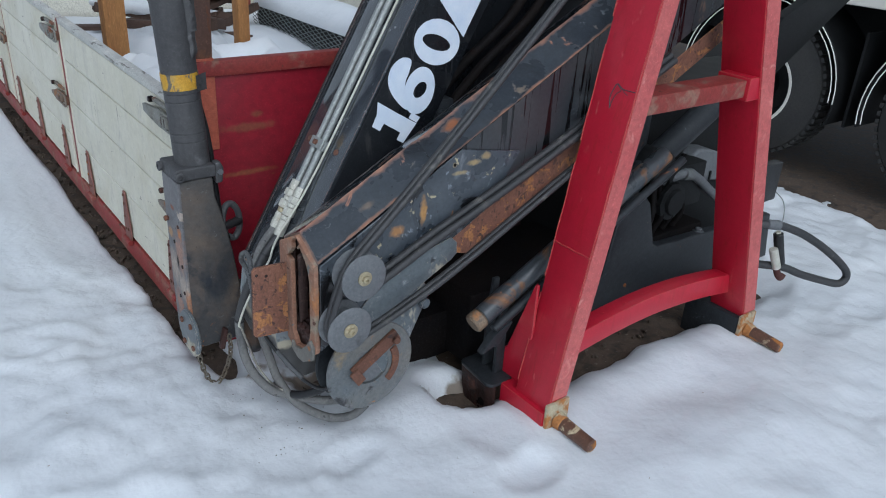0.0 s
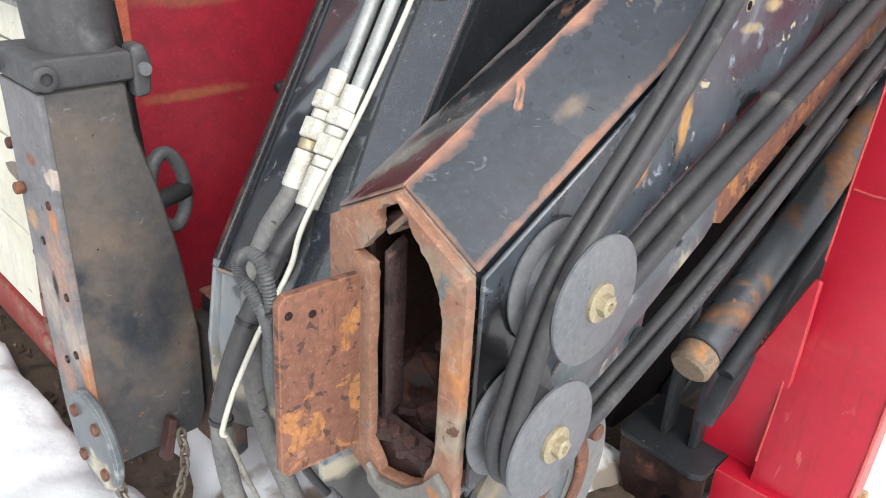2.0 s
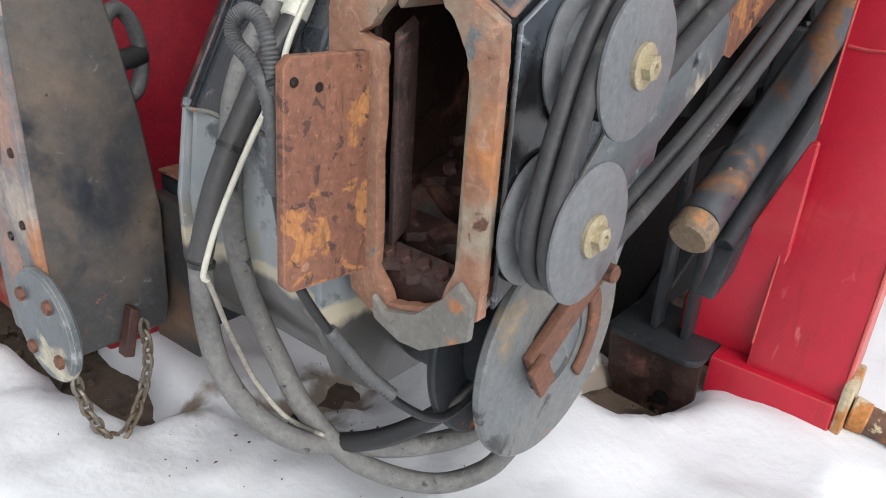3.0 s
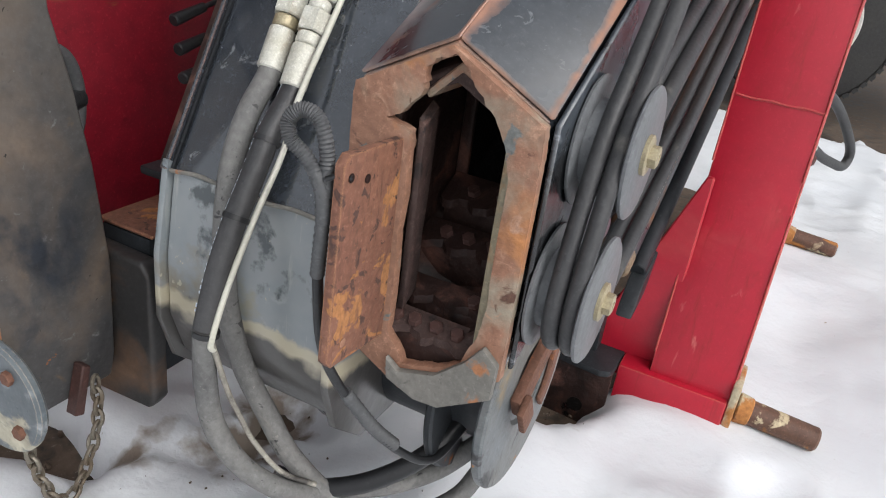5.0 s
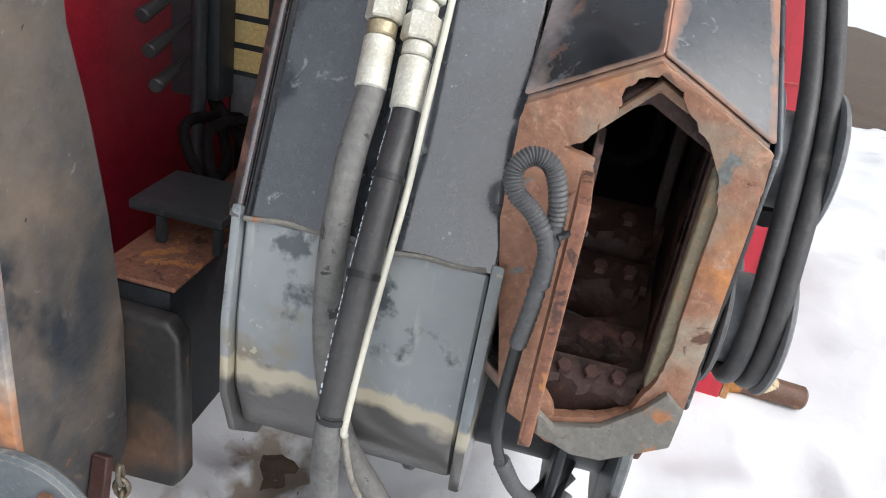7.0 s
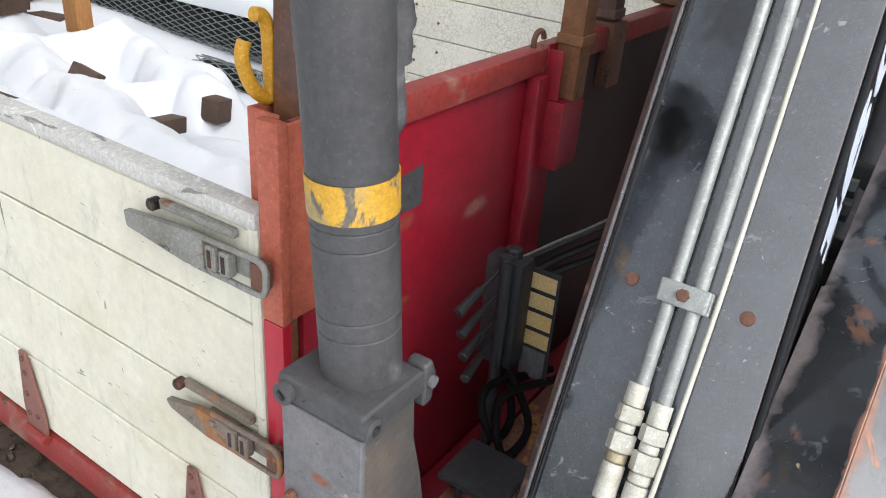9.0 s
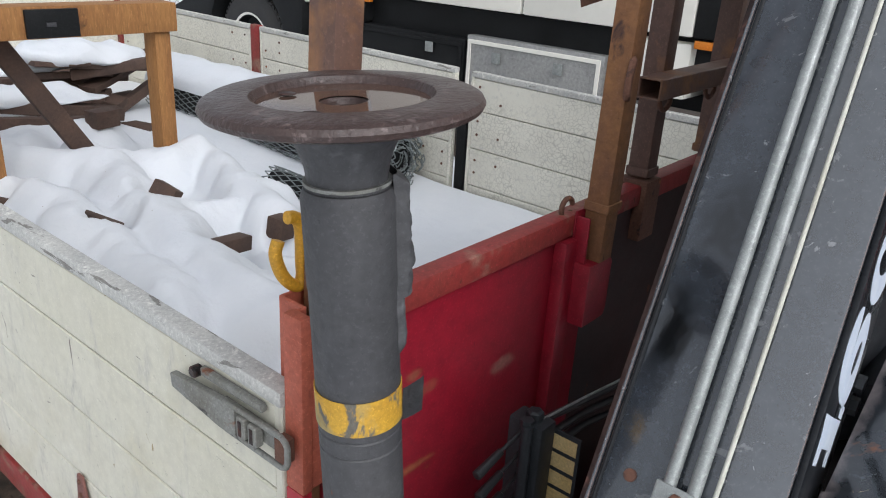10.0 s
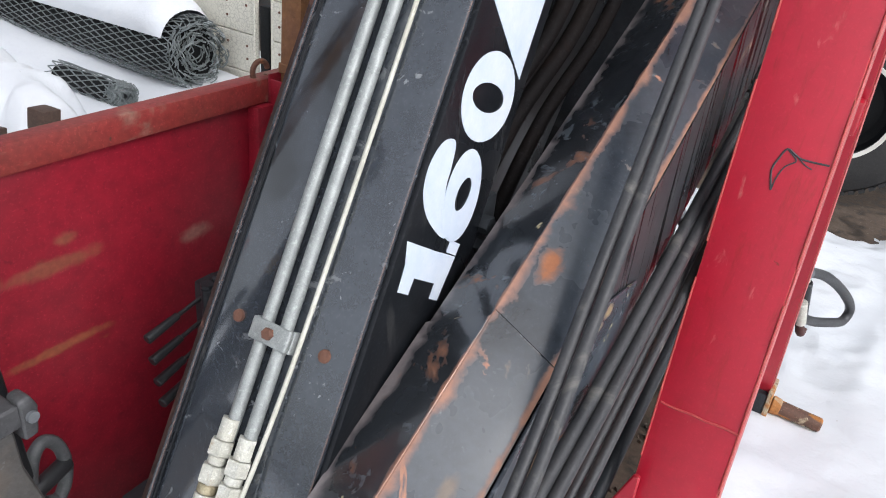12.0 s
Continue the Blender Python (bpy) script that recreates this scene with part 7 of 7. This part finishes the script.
part("yellow_cap", bevel(box(bmesh.new(), (3.095, 1.815, 0.2855), (3.140, 1.845, 0.300)), 0.004), M["yellow"], cb, "yellow plastic cap")
for k in range(4):
    x = 2.58 + 0.07 * k
    # these hoses carry the shade of the recess in their near-black colour
    part("hose", pipe(bmesh.new(), [(x, 1.87, 0.32), (x + 0.02, 1.85, 0.40), (x + 0.05 - 0.03 * (k % 2), 1.88, 0.50), (x + 0.12, 1.96, 0.60)], 0.014, 8, 6), M["deep_shade"], cb)
part("hub", lathe(bmesh.new(), (2.72, 1.86, 0.455), (2.72, 0, 0.455), [(0, 0.0)] + [(0.0, 0.085), (0.02, 0.085), (0.024, 0.06), (0.04, 0.055), (0.04, 0.0)], 10), M["truck_black"], cb, "dark toothed hub")
# looped hose beside the frame
lh = thing("looped_hose", (2.75, 1.36, 0.3), "black hydraulic hose looping out with steel couplings", "hose")
loop = [(2.70, 1.472, 0.495), (2.816, 1.425, 0.487), (2.842, 1.415, 0.483), (2.962, 1.366, 0.433), (3.088, 1.314, 0.353), (3.194, 1.270, 0.265), (3.223, 1.258, 0.214), (3.192, 1.271, 0.185), (3.103, 1.308, 0.210), (3.001, 1.350, 0.246), (2.912, 1.386, 0.286), (2.818, 1.425, 0.306), (2.70, 1.472, 0.33)]
part("hose", pipe(bmesh.new(), loop, 0.0165, 12, 8), M["rubber_mid"], lh)
part("coupling", cyl(bmesh.new(), (2.787, 1.437, 0.490), (2.845, 1.414, 0.481), 0.020, seg=16, edge=0.003), M["sheave"], lh)
valve = part("valve", cyl(bmesh.new(), (2.849, 1.412, 0.445), (2.892, 1.394, 0.305), 0.020, seg=16, edge=0.003), M["rubber"], lh, "black tubular valve with a bright ring")
part("ring", lathe(bmesh.new(), (2.849, 1.412, 0.446), (2.81, 1.428, 0.573), [(0, 0.010), (0.005, 0.012), (0.008, 0.010), (0.008, 0.0)], 14), M["fitting"], valve)
part("coupling", cyl(bmesh.new(), (2.826, 1.404, 0.385), (2.862, 1.388, 0.295), 0.018, seg=16, edge=0.003), M["fitting"], lh, "bright coupling with a red-brown end")
part("coupling_end", pipe(bmesh.new(), [(2.860, 1.389, 0.297), (2.874, 1.383, 0.265), (2.892, 1.378, 0.247), (2.905, 1.376, 0.262)], 0.014, 12, 5), M["rust_red"], lh)
part("wire", pipe(bmesh.new(), [(2.784, 1.438, 0.633), (2.829, 1.42, 0.591), (2.85, 1.411, 0.535), (2.854, 1.41, 0.45)], 0.0022, 6, 6), M["zinc"], lh)
part("junction", bevel(box(bmesh.new(), (2.66, 1.43, 0.60), (2.785, 1.47, 0.755)), 0.008), M["rubber"], lh)

# dark machinery between the two booms
gp = thing("hose_reel", (1.9, 1.98, 0.6), "dark hoses and plates between the two crane booms", "crane part")
part("web", bevel(prism(bmesh.new(), [(1.28, 0.45), (1.60, 0.45), (2.4, 1.5), (2.4, 2.0), (2.05, 2.0)], xz(2.0), 0.02), 0.004), M["arm_side"], gp)
# hoses coloured near-black for the shade in the gap
for k, (y, r, s) in enumerate(((1.93, 0.016, 0.0), (1.90, 0.014, 0.06), (1.95, 0.016, -0.07))):
    part("hose", pipe(bmesh.new(), [(1.40 + s, y, 0.80), (1.52 + s, y, 0.98), (1.66 + s, y, 1.12), (1.86 + s, y - 0.02, 1.30), (2.08 + s, y, 1.62)], r, 10, 6), M["deep_shade"], gp)
part("valve", bevel(box(bmesh.new(), (1.40, 1.87, 0.93), (1.50, 1.95, 1.04), ), 0.006), M["black"], gp, "dark valve body")
for z in (0.96, 1.0):
    part("nut", lathe(bmesh.new(), (1.45, 1.87, z), (1.45, 0, z), [(0, 0.016), (0.02, 0.016), (0.02, 0)], 6), M["black"], gp)

# ---- outrigger leg, stowed upside down ----
og = thing("outrigger_leg", (0.78, 2.28, 0.05), "charcoal painted outrigger leg with its round foot plate turned up", "outrigger")
O0, O1 = Vector((0.7985, 2.277, 0.80)), Vector((0.771, 2.303, 1.435))


def axis(z):
    return O0 + (O1 - O0) * ((z - O0.z) / (O1.z - O0.z))


def ring(z0, prof, seg=40):
    a = axis(z0)
    d = (O1 - O0).normalized()
    return lathe(bmesh.new(), a, a + d, prof, seg)


R = 0.054
bm = ring(0.795, [(0, 0), (0, R), (0.075, R), (0.077, R - 0.0018), (0.079, R), (0.101, R), (0.103, R - 0.0018), (0.105, R), (0.199, R), (0.201, R - 0.0018), (0.203, R), (0.223, R), (0.225, R - 0.0018), (0.227, R), (0.42, R), (0.422, R + 0.001), (0.533, R + 0.001), (0.544, R - 0.003), (0.548, R - 0.012), (0.548, 0)], 44)
part("tube", bm, M["grey"], og, "thickly painted charcoal tube")


def lean(x, y, z):
    """A place on the upright housing."""
    return Vector((x, y, z))


def lean_prism(pts, y0, y1):
    bm = bmesh.new()
    a = [bm.verts.new(lean(x, y0, z)) for x, z in pts]
    b = [bm.verts.new(lean(x, y1, z)) for x, z in pts]
    bm.faces.new(a)
    bm.faces.new(b[::-1])
    n = len(pts)
    for i in range(n):
        bm.faces.new((a[i], b[i], b[(i + 1) % n], a[(i + 1) % n]))
    bmesh.ops.recalc_face_normals(bm, faces=bm.faces)
    return bm


HP = [(0.739, 0.150), (0.897, 0.150), (0.905, 0.19), (0.907, 0.34), (0.888, 0.49), (0.866, 0.60), (0.842, 0.69), (0.838, 0.76), (0.724, 0.76), (0.724, 0.40), (0.730, 0.2)]
part("housing", bevel(lean_prism(HP, 2.213, 2.348), 0.010, 3), M["housing"], og, "chipped charcoal tapered housing")
part("side_plate", bevel(lean_prism([(0.7275, 0.16), (0.735, 0.16), (0.732, 0.40), (0.732, 0.757), (0.7218, 0.757), (0.7218, 0.40), (0.7245, 0.2)], 2.2115, 2.3495), 0.004, 3), M["flaking"], og, "flaking side plate with rust and bare primer")
part("collar", bevel(lean_prism([(0.718, 0.7602), (0.850, 0.7602), (0.848, 0.80), (0.720, 0.80)], 2.207, 2.355), 0.009, 3), M["grey"], og)
for x, y, z, way in ((0.722, 2.209, 0.778, (0.0, -1, 0)), (0.709, 2.335, 0.778, (-1, 0, 0))):
    p = lean(x + 0.01, y, z)
    part("socket_bolt", lathe(bmesh.new(), p, p + Vector(way), [(-0.006, 0.016), (0.010, 0.016), (0.012, 0.013), (0.012, 0.008), (0.004, 0.008), (0.004, 0.0)], 18), M["grey"], og)
ear = part("ear", bevel(lean_prism([(0.846, 0.735), (0.868, 0.738), (0.874, 0.785), (0.864, 0.808), (0.846, 0.806)], 2.206, 2.240), 0.008, 3), M["grey"], og)
p = lean(0.860, 2.206, 0.775)
part("ear_bolt", lathe(bmesh.new(), p, p + Vector((0, -1, 0)), [(0, 0.009), (0.006, 0.009), (0.006, 0.0)], 12), M["sheave"], ear)
for y, z in ((2.24, 0.60), (2.235, 0.46), (2.285, 0.33), (2.24, 0.36), (2.29, 0.53)):
    part("rivet", lathe(bmesh.new(), lean(0.722, y, z), lean(0.0, y, z), [(0, 0.007), (0.003, 0.006), (0.004, 0)], 12), M["rust_dark"], og)
p = lean(0.722, 2.33, 0.60)
part("grease_nipple", cyl(bmesh.new(), p, p + Vector((-0.014, 0, 0)), 0.009, seg=10, edge=0.002), M["rust"], og)
FY, FZ = 2.206, 0.226
fl = part("flange", lathe(bmesh.new(), (0.724, FY, FZ), (-1, FY, FZ), [(0, 0), (0, 0.079), (0.004, 0.082), (0.011, 0.082), (0.015, 0.078), (0.015, 0.0)], 48), M["arm_end"], og, "round bolted blue-grey flange with rust")
for k in range(4):
    a = radians(38 + 90 * k)
    part("bolt", hexbolt(bmesh.new(), (0.709, FY + 0.056 * math.cos(a), FZ + 0.056 * math.sin(a)), (-1, 0, 0), 0.010, 0.007), M["rust"], fl)
# weld crust along one side of the tube
bm = bmesh.new()
rows = []
NZ, NA2 = 70, 14
for i in range(NZ + 1):
    z = 1.120 + 0.236 * i / NZ
    t = i / NZ
    tall = (0.010 if t < 0.35 else 0.019) * min(1.0, 12 * t, 14 * (1 - t) + 0.15)
    c = axis(z)
    row = []
    for j in range(NA2 + 1):
        q = j / NA2
        ang = radians(-60 + 46 * q + 4 * noise.noise(Vector((0, 0, z * 40))))
        hump = min(1.0, 3.2 * math.sin(math.pi * q)) if 0 < q < 1 else 0.0
        lump = 0.9 + 0.28 * noise.noise(Vector((q * 4, 0, z * 26))) + 0.2 * noise.noise(Vector((q * 9, 3, z * 70)))
        row.append(bm.verts.new(c + Vector((math.cos(ang), math.sin(ang), 0)) * (R - 0.001 + tall * hump * max(0.1, lump))))
    rows.append(row)
for a, b in zip(rows, rows[1:]):
    for j in range(NA2):
        bm.faces.new((a[j], a[j + 1], b[j + 1], b[j]))
part("weld_crust", bm, M["grey"], og, "lumpy painted-over crust", 60)
# tape with a loose flap
tape = part("tape_band", ring(1.032, [(0, R + 0.0005), (0, R + 0.0018), (0.048, R + 0.0018), (0.048, R + 0.0005), (0, R + 0.0005)], 44), M["yellow"], og, "scuffed yellow warning tape")
c = axis(1.052)
bm = bmesh.new()
rows = []
for i in range(7):
    t = i / 6
    p = c + Vector((math.cos(radians(-55 + 12 * t)), math.sin(radians(-55 + 12 * t)), 0)) * (R + 0.002 + 0.026 * t)
    rows.append([bm.verts.new(p + Vector((0, 0, -0.026 + 0.008 * t))), bm.verts.new(p + Vector((0, 0, 0.022 + 0.012 * t)))])
for a, b in zip(rows, rows[1:]):
    bm.faces.new((a[0], b[0], b[1], a[1]))
bmesh.ops.solidify(bm, geom=bm.faces[:], thickness=0.0015)
part("tape_flap", bm, M["grey"], tape, "grey backing of the loose tape end")
# foot plate on top
part("neck", ring(1.334, [(0, 0), (0, 0.040), (0.006, 0.050), (0.012, 0.0465), (0.030, 0.0485), (0.052, 0.056), (0.068, 0.066), (0.080, 0.080), (0.0895, 0.090), (0.0898, 0.0)], 40), M["grey"], og, "flared neck under the foot plate")
part("neck_ring", ring(1.3425, [(0, 0.040), (0.0, 0.0508), (0.004, 0.0508), (0.004, 0.040), (0, 0.040)], 40), M["latch"], og, "bare grey ring")
foot = part("foot_plate", ring(1.424, [(0, 0), (0, 0.146), (0.003, 0.152), (0.009, 0.155), (0.015, 0.152), (0.018, 0.146), (0.020, 0.104), (0.019, 0.101), (0.011, 0.097), (0.009, 0.094), (0.008, 0.027), (0.0, 0.025), (0.0, 0.0)], 72), M["rust_wet"], og, "round dark brown wet steel foot plate")
part("water", ring(1.4335, [(0, 0.0955), (0.0008, 0.0955), (0.0008, 0.027), (0, 0.027), (0, 0.0955)], 56), M["water"], foot, "shallow rain water in the dished plate")
for a in (200, 20, 110, 290):
    q = axis(1.4328) + Vector((0.07 * math.cos(radians(a)), 0.07 * math.sin(radians(a)), 0))
    part("bolt_hole", lathe(bmesh.new(), q, q + Vector((0, 0, 1)), [(0, 0.010), (0.0006, 0.010), (0.0006, 0)], 16), M["rust_dark"], foot)
# hose, shackle
part("hose", pipe(bmesh.new(), [(0.850, 2.33, 0.98), (0.868, 2.325, 0.88), (0.879, 2.322, 0.76), (0.884, 2.318, 0.66), (0.890, 2.315, 0.57)], 0.010, 10, 8), M["rubber"], og, "black hose down the tube")
part("shackle", pipe(bmesh.new(), [(0.903, 2.318, 0.512), (0.898, 2.32, 0.555), (0.910, 2.323, 0.596), (0.932, 2.328, 0.608), (0.953, 2.33, 0.588), (0.963, 2.33, 0.55), (0.958, 2.328, 0.505), (0.938, 2.323, 0.482), (0.915, 2.32, 0.492)], 0.0115, 10, 8), M["coil"], og, "grey taped looped pipe end")
part("shackle_bar", cyl(bmesh.new(), (0.87, 2.308, 0.530), (0.968, 2.33, 0.540), 0.0155, seg=14, edge=0.003), M["rubber"], og)
part("hose", pipe(bmesh.new(), [(0.908, 2.325, 0.53), (0.918, 2.335, 0.44), (0.925, 2.34, 0.34), (0.935, 2.345, 0.26)], 0.009, 8, 6), M["rubber"], og)


def chain(pts, r=0.0125, wire=0.0032):
    line = curve_points(pts, 12)
    total = sum((b - a).length for a, b in zip(line, line[1:]))
    n = int(total / (r * 1.55))
    ch = thing("chain", line[0], "thin steel safety chain hanging from the outrigger foot", "chain")
    acc, k, target = 0.0, 0, 0.0
    for a, b in zip(line, line[1:]):
        step = (b - a).length
        while target <= acc + step and k < n:
            p = a + (b - a) * ((target - acc) / step)
            t = (b - a).normalized()
            side = t.cross(Vector((0.3, -1, 0.1))).normalized()
            up = t.cross(side)
            s = side if k % 2 else up
            loop = []
            for q in range(12):
                an = 2 * math.pi * q / 12
                loop.append(p + t * (r * 1.15 * math.cos(an)) + s * (r * 0.62 * math.sin(an)))
            loop.append(loop[0])
            part("link", pipe(bmesh.new(), loop, wire, 6, 1), M["chain"], ch)
            k += 1
            target += total / n
        acc += step
    return ch


safety = chain([(0.733, 2.19, 0.152), (0.740, 2.187, 0.10), (0.757, 2.187, 0.045), (0.779, 2.187, 0.014), (0.806, 2.187, 0.032), (0.832, 2.187, 0.085), (0.843, 2.185, 0.14), (0.840, 2.185, 0.205)])
part("chain_lug", bevel(lean_prism([(0.810, 0.136), (0.826, 0.130), (0.843, 0.205), (0.830, 0.212)], 2.192, 2.2125), 0.002, 1), M["rust_bolt"], og)

og.location += Vector((0.004, 0.024, 0.014))
safety.location += Vector((0.004, 0.024, 0.008))

# ---- outrigger beam ----
ob = thing("outrigger_beam", (1.2, 2.2, 0.1), "black box outrigger beam with a rusty orange top", "outrigger beam")
part("beam", bevel(box(bmesh.new(), (0.947, 2.203, 0.145), (1.95, 2.300, 0.385)), 0.008), M["black"], ob)
part("pin_hole", lathe(bmesh.new(), (0.975, 2.2028, 0.262), (0.975, 0, 0.262), [(0, 0.013), (0.0006, 0.013), (0.0006, 0)], 16), M["deep_shade"], ob, "dark pin hole")
part("top_plate", bevel(box(bmesh.new(), (0.947, 2.198, 0.3855), (1.90, 2.304, 0.392)), 0.002, 1), M["rust_plate"], ob, "rusty orange top plate")
pts = [(2.170, 0.135), (2.185, 0.115), (2.300, 0.110), (2.300, 0.345), (2.285, 0.366), (2.190, 0.364), (2.174, 0.345)]
part("end_plate", bevel(prism(bmesh.new(), pts, yz(0.916), 0.030), 0.008, 3), M["beam_end"], ob, "dark rounded end plate with rusty edges")
st = thing("valve_stand", (1.1, 2.24, 0.39), "small black steel stand carrying control levers", "stand")
part("top", bevel(box(bmesh.new(), (1.035, 2.185, 0.432), (1.152, 2.312, 0.446)), 0.004), M["black"], st)
for x, y in ((1.038, 2.188), (1.038, 2.265), (1.138, 2.188), (1.138, 2.265)):
    part("leg", bevel(box(bmesh.new(), (x, y, 0.3925), (x + 0.012, y + 0.012, 0.4317)), 0.002, 1), M["black"], st)
lv = thing("control_levers", (1.34, 2.36, 0.3), "four black control levers on a valve bank with yellowed labels", "control levers")
part("valve_bank", bevel(box(bmesh.new(), (1.315, 2.335, 0.495), (1.368, 2.415, 0.735)), 0.006), M["black"], lv)
part("post", cyl(bmesh.new(), (1.30, 2.36, 0.15), (1.30, 2.36, 0.745), 0.012, seg=12), M["black"], lv)
part("cap_nut", lathe(bmesh.new(), (1.34, 2.37, 0.735), (1.34, 2.37, 2), [(0, 0.018), (0.018, 0.018), (0.022, 0.012), (0.022, 0)], 6), M["black"], lv)
part("cap_nut", lathe(bmesh.new(), (1.305, 2.365, 0.735), (1.305, 2.365, 2), [(0, 0.014), (0.018, 0.014), (0.02, 0)], 6), M["black"], lv)
for k in range(4):
    z0, z1 = 0.725 - 0.052 * k, 0.685 - 0.045 * k
    a, b = Vector((1.315, 2.375, z0)), Vector((1.17, 2.381 - 0.009 * k, z1))
    lever = part("lever", cyl(bmesh.new(), a, a + (b - a) * 0.55, 0.0045, seg=8), M["rubber"], lv)
    part("grip", cyl(bmesh.new(), a + (b - a) * 0.5, b, 0.008, 0.0105, 12, 0.002), M["rubber"], lever, "black rubber grip")
pk = part("label_plate", bevel(box(bmesh.new(), (1.3715, 2.278, 0.455), (1.3765, 2.346, 0.712)), 0.001, 1), M["black"], lv, "black label plate")
for k in range(4):
    z = 0.668 - 0.044 * k
    part("label", bevel(box(bmesh.new(), (1.3695, 2.284, z), (1.3713, 2.341, z + 0.034)), 0.0004, 1), M["label"], pk, "yellowed instruction label")
part("label", bevel(box(bmesh.new(), (1.3695, 2.286, 0.46), (1.3713, 2.341, 0.528)), 0.0004, 1), M["sheave"], pk)
for k in range(3):
    part("hose", pipe(bmesh.new(), [(1.357, 2.372 - 0.012 * k, 0.715 - 0.035 * k), (1.54, 2.37, 0.684 - 0.035 * k), (1.718, 2.37, 0.652 - 0.04 * k), (2.0, 2.37, 0.61 - 0.05 * k)], 0.0085, 8, 6), M["rubber"], lv)
part("cable", pipe(bmesh.new(), [(1.335, 2.36, 0.745), (1.357, 2.358, 0.734), (1.54, 2.358, 0.704), (1.718, 2.358, 0.672), (2.0, 2.36, 0.63)], 0.003, 6, 6), M["zinc"], lv, "thin bright control cable")
# hose loops darkened to shade-black so they sink into the tangle
for k in range(2):
    y = 2.26 + 0.04 * k
    part("hose", pipe(bmesh.new(), [(1.34, 2.36, 0.50), (1.28, y, 0.42), (1.18 + 0.03 * k, y, 0.41), (1.25, y + 0.05, 0.48), (1.45, y, 0.44)], 0.0085, 8, 6), M["deep_shade"], lv)
